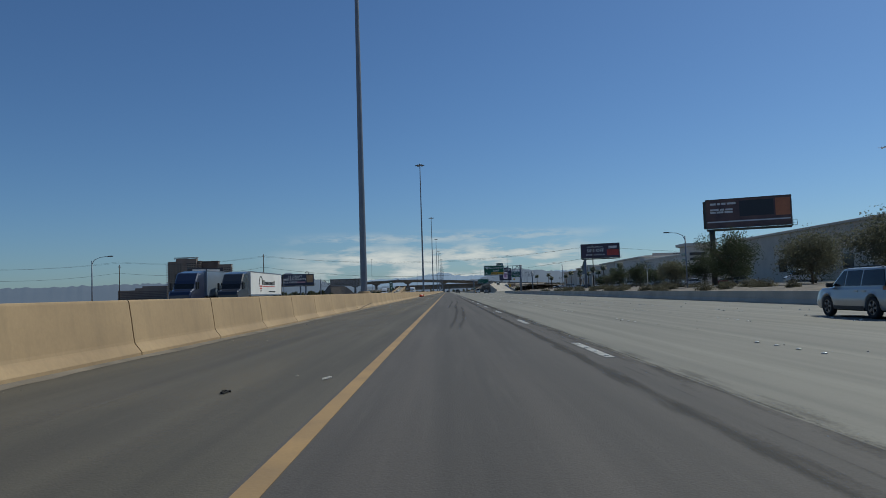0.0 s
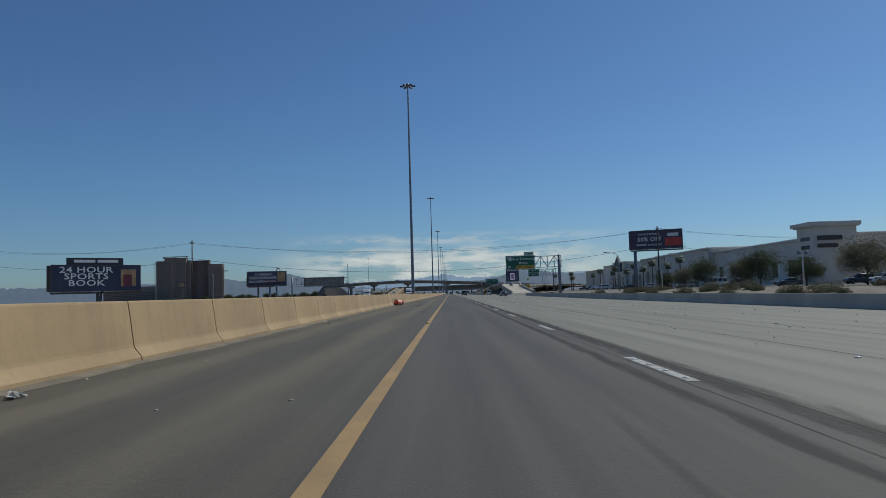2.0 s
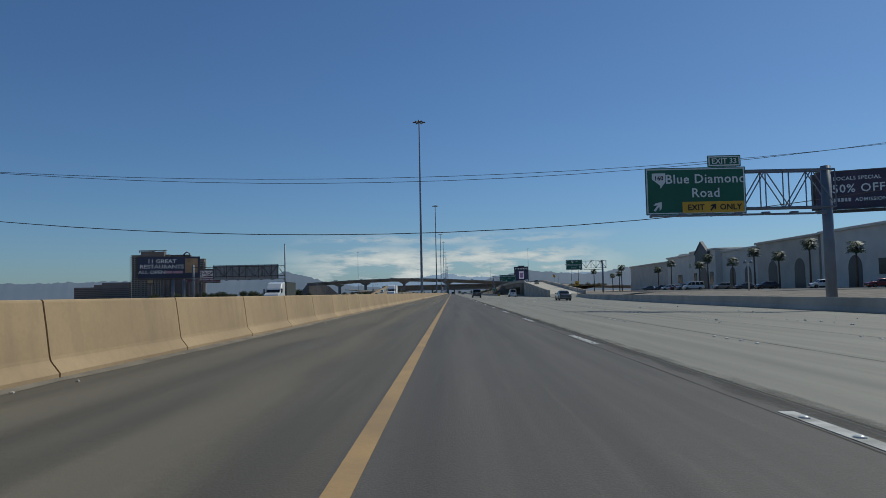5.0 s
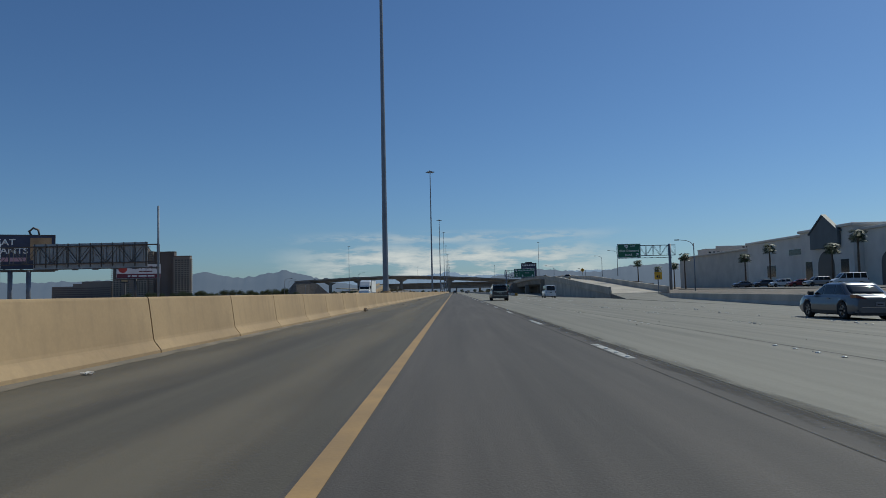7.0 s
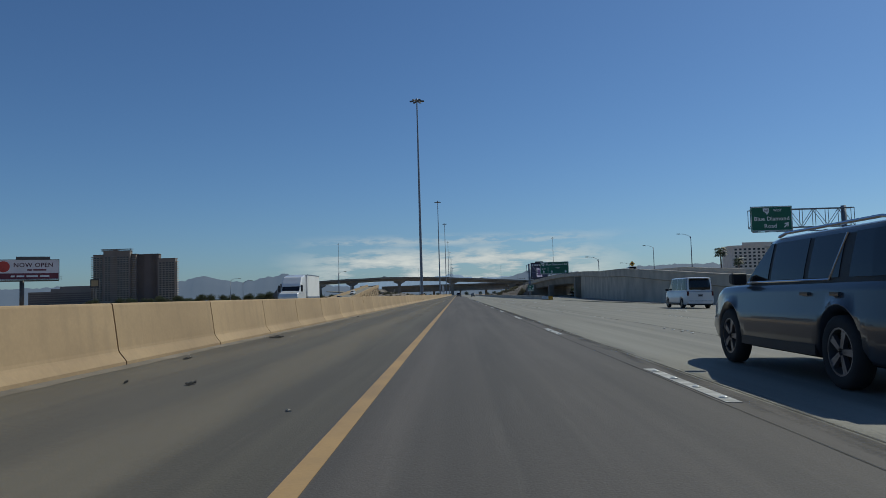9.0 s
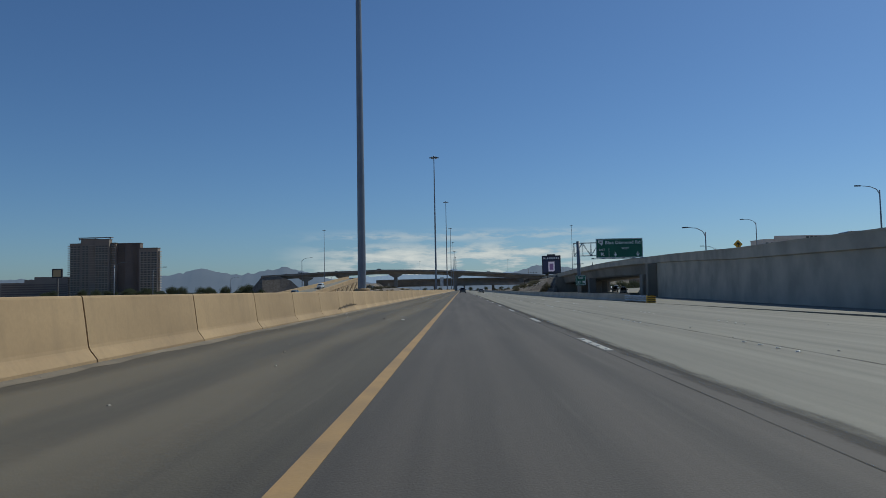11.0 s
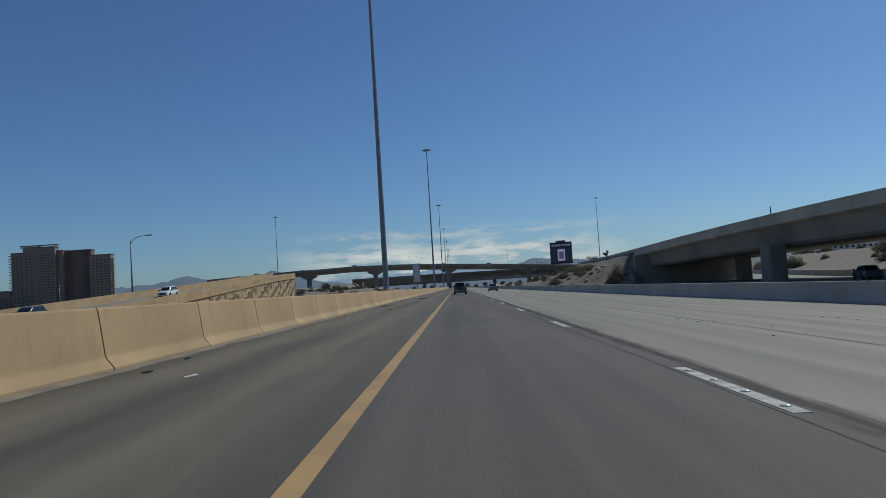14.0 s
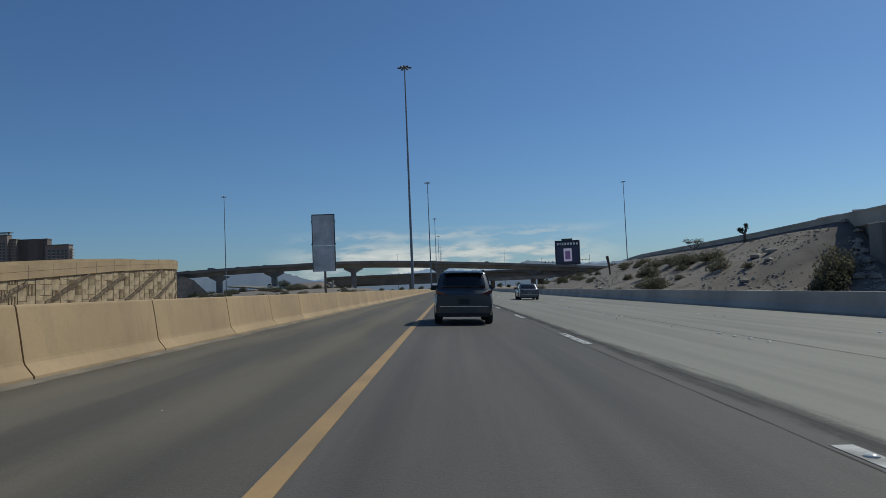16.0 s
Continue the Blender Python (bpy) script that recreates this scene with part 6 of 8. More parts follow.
    for k in range(5):
        for e in (-6, 6):
            a, c = radians(72 * k), radians(72 * k + e)
            sweep(rim, [[(x, q * math.cos(c) + d * math.sin(a), q * math.sin(c) - d * math.cos(a)) for x, d in ((0.085, -0.02), (0.085, 0.02), (0.03, 0.02), (0.03, -0.02))] for q in (r * 0.1, r * 0.65)])
    sweep(rim, [[(x, q * math.cos(2 * math.pi * k / n), q * math.sin(2 * math.pi * k / n)) for x, q in ((0.095, r * 0.67), (0.095, r * 0.61), (-0.08, r * 0.6), (-0.08, r * 0.67))] for k in range(n + 1)], cap=False)
    rim_me = mesh_of("rim", rim, ALLOY)
    hub_me = mesh_of("brake_disc", quick(tube, [(-0.03, 0, 0), (0.01, 0, 0)], r * 0.58, n=16), UNDER)
    for y in (fa, ra):
        for s in (-1, 1):
            w = new("wheel", tyre_me)
            w.matrix_basis = pose(s * (hw - 0.12), y, r, 0, 0, 0 if s > 0 else 180)
            w.parent = t
            for nm, me in (("rim", rim_me), ("brake_disc", hub_me)):
                o = new(nm, me)
                o.parent = w
    return t


BLACK_PAINT = paint("black_car_paint", (0.032, 0.034, 0.04), 0.0)
GREY_PAINT = paint("dark_grey_car_paint", (0.1, 0.108, 0.12))
CHARCOAL_PAINT = paint("charcoal_car_paint", (0.052, 0.055, 0.062))
SILVER_PAINT = paint("silver_car_paint", (0.42, 0.42, 0.41), 0.5)
WHITE_CAR = paint("white_car_paint", (0.7, 0.7, 0.69), 0.0)
RED_PAINT = paint("dark_red_car_paint", (0.18, 0.02, 0.02))
SAND_PAINT = paint("sand_car_paint", (0.38, 0.33, 0.26), 0.3)


def on_road(x, y, turn=0.0):
    return pose(x, y, road_z(x, y) + 0.004, 0, -math.degrees(cross_fall(y)), turn)


lead = car("dark grey compact crossover with roof rails on the fast lane", CHARCOAL_PAINT, 4.4, 1.76, 1.02, 1.58, (1.0, 0.9, 1.0), 0.75, (-1.7, -2.05), 0.34, (1.36, -1.3), 0.27, rails=True, pillars=((0.25, 0.08), (-0.75, 0.09)), name="crossover_car", roof_inset=0.27, plate_material=BLACK_TRIM)
lead.matrix_basis = on_road(0.33, 628.1 + 2.2)
big = car("large black full-size sport utility with chrome strips", BLACK_PAINT, 5.6, 2.02, 1.2, 1.83, (1.3, 1.08, 1.18), 0.75, (-2.42, -2.66), 0.41, (1.78, -1.45), 0.32, rails=True, pillars=((0.42, 0.1), (-0.62, 0.12), (-1.5, 0.22)), name="sport_utility", tail_lights="tall", chrome=True, roof_inset=0.22, cabin_paint=BLACK_TRIM)
big.matrix_basis = on_road(5.02, 347.95)
suv2 = car("silver sport utility with dark windows on an outer lane", SILVER_PAINT, 4.9, 1.86, 1.08, 1.74, (1.05, 0.96, 1.06), 0.66, (-1.95, -2.25), 0.37, (1.45, -1.4), 0.28, rails=True, pillars=((0.3, 0.08), (-0.7, 0.09)), name="sport_utility")
suv2.matrix_basis = on_road(15.0, 27.3)
sedan = car("dark grey sedan with a long sloping roof", GREY_PAINT, 4.75, 1.78, 0.94, 1.42, (1.15, 0.82, 0.93), 0.8, (-1.1, -1.75), 0.33, (1.4, -1.35), 0.2, pillars=((0.15, 0.08), (-0.7, 0.06)), hatch=False, name="sedan_car")
sedan.matrix_basis = on_road(15.6, 292.0)
s2 = copy_thing(sedan, on_road(6.95, 672.5))
tagged(s2, "dark silver sedan ahead in the next lane")
van = car("white passenger van with dark rear windows", WHITE_CAR, 5.4, 1.98, 1.25, 2.15, (0.75, 1.05, 1.22), 0.75, (-2.5, -2.66), 0.35, (1.75, -1.6), 0.26, pillars=((0.7, 0.1), (-0.4, 0.14), (-1.5, 0.14)), name="passenger_van", tail_lights="tall", roof_inset=0.15)
van.matrix_basis = on_road(16.6, 391.5)
hatch_w = car("small white crossover car with dark windows", WHITE_CAR, 4.3, 1.76, 1.0, 1.58, (0.95, 0.88, 0.98), 0.65, (-1.7, -2.0), 0.33, (1.3, -1.28), 0.24, pillars=((0.2, 0.08), (-0.75, 0.09)), name="crossover_car")
pick = car("sand-coloured crossover car with dark windows", SAND_PAINT, 4.5, 1.8, 1.02, 1.6, (1.0, 0.9, 1.0), 0.65, (-1.75, -2.05), 0.34, (1.35, -1.3), 0.25, pillars=((0.2, 0.08), (-0.75, 0.09)), name="crossover_car")
redc = car("dark red sedan with a sloping roof", RED_PAINT, 4.6, 1.76, 0.94, 1.42, (1.1, 0.82, 0.93), 0.8, (-1.1, -1.7), 0.33, (1.35, -1.3), 0.2, pillars=((0.15, 0.08), (-0.7, 0.06)), hatch=False, name="sedan_car")
protos = [hatch_w, pick, redc, sedan, suv2, lead, van]
parked = [(57, 96, 70), (57, 118, 80), (56, 139, -100), (58, 152, 85), (57, 171, 90), (62, 186, 85), (60, 205, 95), (58, 224, 88), (62, 246, 84), (60, 262, 95), (66, 300, 90), (66, 318, 88), (64, 336, 90), (66, 352, 92), (66, 366, 90), (64, 381, 85), (66, 395, 92), (66, 402, 90), (66, 410, 88), (66, 418, 90), (64, 424, 90)]
hatch_w.matrix_basis = pose(57, 96, 0.56, 0, 0, 70)
pick.matrix_basis = pose(56, 139, 0.56, 0, 0, -100)
redc.matrix_basis = pose(58, 152, 0.56, 0, 0, 85)
for k, (x, y, a) in enumerate(parked):
    if (x, y) in ((57, 96), (56, 139), (58, 152)):
        continue
    c = copy_thing(protos[(k * 5 + 1) % 7], pose(x, y, 0.56 + (0.04 if x > 60 else 0), 0, 0, a))
    tagged(c, c["label"].split(" on ")[0].split(" with ")[0] + " parked before the stores", group="parked cars")
for k, (x, y, a) in enumerate(((42.5, 607, -14), (47.5, 641, -14), (51.7, 648, -14), (58, 700, -14), (63, 712, -14), (72, 768, -14), (80, 775, -14))):
    c = copy_thing(protos[(3, 5, 5, 3, 4, 5, 3)[k]], pose(x, y, exit_z(x, y) + 0.01, 0, 0, a))
    tagged(c, c["label"].split(" on ")[0].split(" with ")[0] + " on the exit road", group="cars on the exit road")
for k, (x, y, i) in enumerate(((-43.7, 604, 5), (-43.8, 640, 0))):
    z = np.interp(y, [p[1] for p in LRAMP], [p[2] for p in LRAMP]) - 0.5
    sl = math.degrees(math.atan2(np.interp(y + 3, [p[1] for p in LRAMP], [p[2] for p in LRAMP]) - np.interp(y - 3, [p[1] for p in LRAMP], [p[2] for p in LRAMP]), 6))
    c = copy_thing(protos[i], pose(x, y, z, -sl, 0, 180))
    tagged(c, c["label"].split(" on ")[0].split(" with ")[0] + " coming down the ramp", group="cars on the ramp")
for k, x in enumerate((-143, -132, -118, -104, -70, -8, 24)):
    z = np.interp(x, [p[0] for p in UP], [p[1] for p in UP]) - 0.98
    c = copy_thing(protos[(k * 4 + 2) % 7], pose(x, deck_line(x) + 4 + (k % 2) * 4, z, 0, 0, 70.7 + 180 * (k % 2)))
    tagged(c, c["label"].split(" on ")[0].split(" with ")[0] + " crossing the overpass", group="cars on the overpass")
for k, (x, y) in enumerate(((52, 585), (43, 480))):
    z = np.interp(y, [p[1] for p in RAMP], [p[2] for p in RAMP]) - 0.98
    xr = np.interp(y, [p[1] for p in RAMP], [p[0] for p in RAMP])
    c = copy_thing(protos[k], pose(xr + 4.5, y, z, 0, 0, -6))
    tagged(c, c["label"].split(" on ")[0].split(" with ")[0] + " on the raised ramp", group="cars on the raised ramp")


for k, (y, side) in enumerate(((868, 1.8), (881, -1.8), (893, 1.8), (909, -1.8), (921, 1.8), (938, -1.8))):
    x, z = np.interp(y - 1.5, (830, 900, 960), (-42, -60, -84)) - 5.5 + side, np.interp(y - 1.5, (830, 900, 960), (1.6, 3.4, 5.2))
    c = copy_thing(protos[(k * 2 + 1) % 7], pose(x, y, z + 0.01, 0, 0, 17))
    tagged(c, c["label"].split(" on ")[0].split(" with ")[0] + " on the road between the ramps", group="cars between the ramps")


# ---- trucks on the opposite side ----
def semi(label, box_mat, cab_mat, name="semi_truck", trailer=16.0, emblem=None):
    """A lorry that faces -y, its nose at y = 0."""
    t = thing(name, label, "truck")
    b = bmesh.new()
    sweep(b, [[(x, y, z) for y, z in ((0.0, 0.5), (0.0, 1.3), (0.25, 1.75), (1.3, 1.95), (1.9, 2.9), (2.6, 3.75), (4.4, 4.0), (4.6, 3.9), (4.6, 0.5))] for x in (-1.2, 1.2)])
    part("cab", b, cab_mat, t, bevel=0.12)
    part("windscreen", quick(sweep, [[(x, 1.28, 2.0), (x, 1.86, 2.8), (x, 1.95, 2.75), (x, 1.4, 1.95)] for x in (-1.05, 1.05)]), CAR_GLASS, t)
    for s in (-1, 1):
        part("side_window", quick(box, s * 1.21 - 0.02, s * 1.21 + 0.02, 1.75, 2.7, 2.0, 2.7), CAR_GLASS, t)
        part("mirror", quick(box, s * 1.4 - 0.1, s * 1.4 + 0.1, 1.3, 1.42, 1.9, 2.7), BLACK_TRIM, t)
    part("bumper", quick(box, -1.2, 1.2, -0.12, 0.1, 0.3, 0.85), CHROME, t, bevel=0.05)
    tr = part("trailer", quick(box, -1.28, 1.28, 5.2, 5.2 + trailer, 1.15, 4.08), box_mat, t, bevel=0.03)
    b = bmesh.new()
    for s in (-1, 1):
        box(b, s * 1.29 - 0.015, s * 1.29 + 0.015, 5.2, 5.2 + trailer, 3.98, 4.1)
        box(b, s * 1.29 - 0.015, s * 1.29 + 0.015, 5.2, 5.2 + trailer, 1.12, 1.3)
    part("edge_rail", b, STEEL, tr)
    if emblem:
        x = 1.3
        y0 = 11.0
        part("stripe", quick(box, x - 0.01, x + 0.012, y0, y0 + 6.5, 2.25, 2.33), RED_AD, tr)
        for k in range(9):
            part("name_bar", quick(box, x - 0.01, x + 0.012, y0 + 0.2 + k * 0.68, y0 + 0.7 + k * 0.68, 2.5, 3.1 if k in (0, 8) else 2.9), BLACK_TRIM, tr)
        for k in range(7):
            part("slogan_bar", quick(box, x - 0.01, x + 0.012, y0 + 3.0 + k * 0.5, y0 + 3.4 + k * 0.5, 1.55, 1.7), BLACK_TRIM, tr)
        arch_bm = bmesh.new()
        tube(arch_bm, [(x, y0 - 1.1 + 0.85 * math.cos(a), 2.5 + 1.05 * math.sin(a)) for a in np.linspace(0, math.pi, 13)], 0.05, n=5)
        part("arch_emblem", arch_bm, BLACK_TRIM, tr)
        for k in range(3):
            part("emblem_bar", quick(box, x - 0.01, x + 0.012, y0 - 1.8 + 0.25 * k, y0 - 0.4 - 0.25 * k, 2.25 - 0.3 * k, 2.4 - 0.3 * k), RED_AD if k < 2 else BLACK_TRIM, tr)
    part("chassis", quick(box, -0.5, 0.5, 0.4, 5.0 + trailer, 0.6, 1.1), UNDER, t)
    wm = mesh_of("wheel", quick(tube, [(-0.15, 0, 0), (0.15, 0, 0)], 0.5, n=18), RUBBER)
    hm = mesh_of("hub", quick(tube, [(-0.16, 0, 0), (0.16, 0, 0)], 0.25, n=12), ALLOY)
    for y in (1.2, 3.8, 5.0, 3.2 + trailer, 4.4 + trailer):
        for s in (-1, 1):
            w = new("wheel", wm)
            w.matrix_basis = pose(s * 1.05, y, 0.5)
            w.parent = t
            o = new("hub", hm)
            o.parent = w
    return t


BLUE_BOX = mat("silver_blue_trailer", (0.3, 0.36, 0.44), 0.35, 0.5, var=0.12, fine=4, coarse=0.5, bump=0.02)
WHITE_BOX = mat("white_trailer", (0.72, 0.71, 0.68), 0.5, var=0.08, fine=4, coarse=0.5, bump=0.02)
DARK_CAB = paint("dark_blue_cab_paint", (0.03, 0.04, 0.08))
OPP = -0.4
tk = semi("semi truck with a plain silver-blue trailer", BLUE_BOX, DARK_CAB)
tk.matrix_basis = pose(-28.6, 78.8, road_z(-28.6) + OPP + 0.004)
tk = semi("dark semi truck with a white lettered trailer", WHITE_BOX, BLACK_PAINT, emblem=True)
tk.matrix_basis = pose(-24.9, 83.5, road_z(-24.9) + OPP + 0.004)
tk = semi("white box truck coming the other way", WHITE_BOX, WHITE_CAR, "box_truck", 8.0)
tk.matrix_basis = pose(-20.5, 425.0, road_z(-20.5) + OPP + 0.004)
tk = semi("white flatbed truck with a dark load", mat("dark_tarpaulin", (0.04, 0.045, 0.04), 0.8), WHITE_CAR, "box_truck", 7.0)
tk.matrix_basis = pose(-24.5, 283.0, road_z(-24.5) + OPP + 0.004)
tk.scale = (0.85, 0.85, 0.72)

# ---- plants ----
LEAF = mat("dusty_green_leaf", (0.12, 0.12, 0.08), 0.7, var=0.35, fine=3, coarse=0.8, bump=0.0, dark=(0.085, 0.088, 0.058))
LEAF_DARK = mat("dark_green_leaf", (0.06, 0.075, 0.04), 0.7, var=0.35, fine=3, coarse=0.8, bump=0.0)
BUSH = mat("grey_green_brush", (0.13, 0.125, 0.085), 0.85, var=0.35, fine=4, coarse=1.0, bump=0.0, dark=(0.085, 0.08, 0.055))
PALM_GREEN = mat("palm_frond_green", (0.05, 0.075, 0.03), 0.6, var=0.3, fine=5, coarse=1, bump=0.0)
BARK = mat("brown_bark", (0.13, 0.1, 0.075), 0.95, var=0.3, fine=25, coarse=3, bump=0.5)
ROCK = mat("desert_rubble", (0.31, 0.27, 0.22), 0.95, var=0.35, fine=10, coarse=1, bump=0.5)


def let_light_through(m, share=0.55):
    """Thin leaves: part of the light passes."""
    n, l = m.node_tree.nodes, m.node_tree.links
    bs, tr, mx = n["Principled BSDF"], n.new("ShaderNodeBsdfTranslucent"), n.new("ShaderNodeMixShader")
    l.new(bs.inputs["Base Color"].links[0].from_socket, tr.inputs["Color"])
    mx.inputs[0].default_value = share
    l.new(bs.outputs[0], mx.inputs[1])
    l.new(tr.outputs[0], mx.inputs[2])
    l.new(mx.outputs[0], n["Material Output"].inputs["Surface"])


for m_ in (LEAF, LEAF_DARK, BUSH):
    let_light_through(m_)


def leaf(bm, p, size, rng):
    a = Vector((rng.uniform(-1, 1), rng.uniform(-1, 1), rng.uniform(-0.6, 1))).normalized()
    b = a.cross(Vector((rng.uniform(-1, 1), rng.uniform(-1, 1), rng.uniform(-1, 1)))).normalized()
    s = size * rng.uniform(0.6, 1.3)
    v = [bm.verts.new(p + q) for q in (-a * s, b * s * 0.6, a * s, -b * s * 0.6)]
    bm.faces.new(v)


def tree(h, spread, seed, material, leaves=1500, size=0.2, low=0.35):
    rng = random.Random(seed)
    t = thing("tree", "dusty green desert tree with an uneven open crown", "tree", group="trees along the lot")
    b = bmesh.new()
    tube(b, [(0, 0, -0.1), (0.08, 0.05, h * 0.2), (-0.05, 0.1, h * 0.42)], 0.17, 0.11, 8)
    tips = []
    for k in range(9):
        a = 2 * math.pi * k / 9 + rng.uniform(-0.3, 0.3)
        z0 = h * rng.uniform(0.22, 0.42)
        d = spread * rng.uniform(0.45, 0.95)
        p1 = Vector((math.cos(a) * d * 0.45, math.sin(a) * d * 0.45, h * rng.uniform(0.45, 0.62)))
        p2 = Vector((math.cos(a) * d, math.sin(a) * d, h * rng.uniform(0.55, 0.95)))
        tube(b, [(0, 0.05, z0), p1, p2], 0.07, 0.02, 5)
        tips += [p1.lerp(p2, f) for f in (0.35, 0.7, 1.0)]
    for _ in range(26):
        u = Vector((rng.gauss(0, 1), rng.gauss(0, 1), rng.gauss(0, 1))).normalized() * rng.uniform(0.55, 1.0)
        tips.append(Vector((u.x * spread * 0.85, u.y * spread * 0.85, h * 0.5 + u.z * h * 0.36)))
    tips += [Vector((rng.uniform(-0.3, 0.3) * spread, rng.uniform(-0.3, 0.3) * spread, h * rng.uniform(0.7, 0.97))) for _ in range(8)]
    part("trunk", b, BARK, t)
    b = bmesh.new()
    for _ in range(leaves):
        c = rng.choice(tips)
        r = spread * 0.42 * rng.random() ** 0.5
        u = Vector((rng.gauss(0, 1), rng.gauss(0, 1), rng.gauss(0, 0.7))).normalized()
        p = c + u * r
        p.z = max(p.z, h * low)
        leaf(b, p, size, rng)
    part("crown", b, material, t)
    return t


rng = random.Random(11)
trees = [tree(7.6, 4.4, 1, LEAF, 9500, 0.13, 0.1), tree(6.4, 4.1, 2, LEAF, 9000, 0.125, 0.09), tree(8.2, 4.6, 3, LEAF_DARK, 9500, 0.135, 0.12), tree(5.4, 3.7, 4, LEAF_DARK, 8000, 0.12, 0.06)]
spots = [(47, 78), (46, 93), (45, 116), (46, 131), (45.5, 146), (50, 163), (51, 180), (53, 200), (56, 216), (46, 62), (49, 44), (50, 24), (54, 108), (53, 84), (55, 140), (56, 236), (57, 252), (54, 66), (58, 272)]
for k, tr in enumerate(trees):
    tr.matrix_basis = pose(*spots[k], 0.45, 0, 0, 40 * k)
for k, (x, y) in enumerate(spots[4:]):
    c = copy_thing(trees[(k * 3 + 1) % 4], pose(x, y, 0.45, 0, 0, rng.uniform(0, 360)))
    c.scale = [0.76 if y > 140 else 0.95] * 3
far_spots = [(-345 + i * 3.1 + rng.uniform(-3, 3), 1040 + rng.uniform(-60, 60)) for i in range(62)] + [(62 + i * 5.5, 735 + 9 * i + rng.uniform(-6, 6)) for i in range(9)] + [(-64 - i * 4.2 + rng.uniform(-1, 2), 890 + rng.uniform(-12, 30)) for i in range(12)] + [(-70 + i * 9, 1260 + rng.uniform(-20, 20)) for i in range(17)]
for k, (x, y) in enumerate(far_spots):
    c = copy_thing(trees[2 + k % 2], pose(x, y, 2.0 if -69 < x < 0 and y < 1000 else -1.3, 0, 0, rng.uniform(0, 360)))
    c.scale = [rng.uniform(0.7, 1.15)] * 3 if x < -140 else [0.6] * 3
    tagged(c, "dark green tree among others far off", group="far trees")


def palm(h, seed):
    rng = random.Random(seed)
    t = thing("palm_tree", "tall fan palm with a ragged crown", "palm", group="palms by the stores")
    part("trunk", quick(tube, [(0, 0, -0.1), (0.1, 0, h * 0.5), (0.05, 0.05, h)], 0.24, 0.15, 8), BARK, t)
    b = bmesh.new()
    for k in range(64):
        a = 2 * math.pi * k / 64 * 9.0 + rng.uniform(-0.2, 0.2)
        up = rng.uniform(-0.8, 1.5)
        ln = rng.uniform(1.2, 1.7)
        d = Vector((math.cos(a), math.sin(a), 0))
        s = d.cross(Vector((0, 0, 1)))
        base = Vector((0.05, 0.05, h - 0.1))
        mid = base + d * ln * 0.55 + Vector((0, 0, up * 0.75))
        tip = base + d * ln + Vector((0, 0, up * 0.9 - 0.55))
        for e in (-0.5, -0.25, 0, 0.25, 0.5):
            v = [bm_v for bm_v in (b.verts.new(mid - s * 0.03), b.verts.new(mid + s * 0.03), b.verts.new(tip + s * e * 1.1 + s * 0.07), b.verts.new(tip + s * e * 1.1 - s * 0.07))]
            b.faces.new(v)
        v = [b.verts.new(base - s * 0.03), b.verts.new(base + s * 0.03), b.verts.new(mid + s * 0.04), b.verts.new(mid - s * 0.04)]
        b.faces.new(v)
    part("crown", b, PALM_GREEN, t)
    b = bmesh.new()
    for k in range(20):
        a = 2 * math.pi * k / 20
        v = [b.verts.new((0.2 * math.cos(a), 0.2 * math.sin(a), h - 0.1)), b.verts.new((0.2 * math.cos(a + 0.3), 0.2 * math.sin(a + 0.3), h - 0.1)), b.verts.new((0.55 * math.cos(a + 0.15), 0.55 * math.sin(a + 0.15), h - 1.3))]
        b.faces.new(v)
    part("dry_skirt", b, BARK, t, "dry hanging fronds")
    return t


pa, pb = palm(9.2, 1), palm(7.6, 2)
pa.matrix_basis, pb.matrix_basis = pose(73, 306, 0.5), pose(73, 319, 0.5)
for k, (x, y) in enumerate(((72, 334), (73, 350), (73, 363), (74, 379), (72, 392), (74, 405), (74, 433), (73, 445), (64, 515), (72, 500), (66, 470), (78, 540))):
    copy_thing((pa, pb)[k % 2], pose(x, y, 0.45, 0, 0, 50 * k))


def shrub(r, seed, material, n=1500):
    rng = random.Random(seed)
    b = bmesh.new()
    for k in range(14):
        a = rng.uniform(0, 6.28)
        tube(b, [(0, 0, -0.1), (math.cos(a) * r * rng.uniform(0.3, 0.8), math.sin(a) * r * rng.uniform(0.3, 0.8), r * rng.uniform(0.5, 1.0))], 0.02, 0.008, 4)
    for _ in range(n):
        u = Vector((rng.gauss(0, 1), rng.gauss(0, 1), abs(rng.gauss(0, 0.8)))).normalized()
        p = u * r * rng.uniform(0.35, 1.0) * (1 + 0.35 * noise.noise(u * 3 + Vector((seed, 0, 0))))
        leaf(b, p, 0.035 * r + 0.03, rng)
    return solid("shrub", b, material, "dry grey-green desert shrub on the gravel", "shrub", group="shrubs on the banks")


shrubs = [shrub(1.3, 1, BUSH), shrub(0.8, 2, BUSH), shrub(1.6, 3, BUSH, 3200), shrub(0.55, 4, BUSH, 800)]
places = [(24.6, 673), (27, 690), (24, 694), (25.6, 669)]
for s, (x, y) in zip(shrubs, places):
    s.matrix_basis = pose(x, y, bank_z(x, y))
for k in range(46):
    y = 676 + rng.random() ** 1.3 * 230
    foot, crest, _ = bank_line(y)
    x = foot + 1 + rng.random() * (crest - foot - 6)
    copy_thing(shrubs[rng.choice((0, 1, 1, 3, 3, 2))], pose(x, y, bank_z(x, y) - 0.05, 0, 0, rng.uniform(0, 360)))
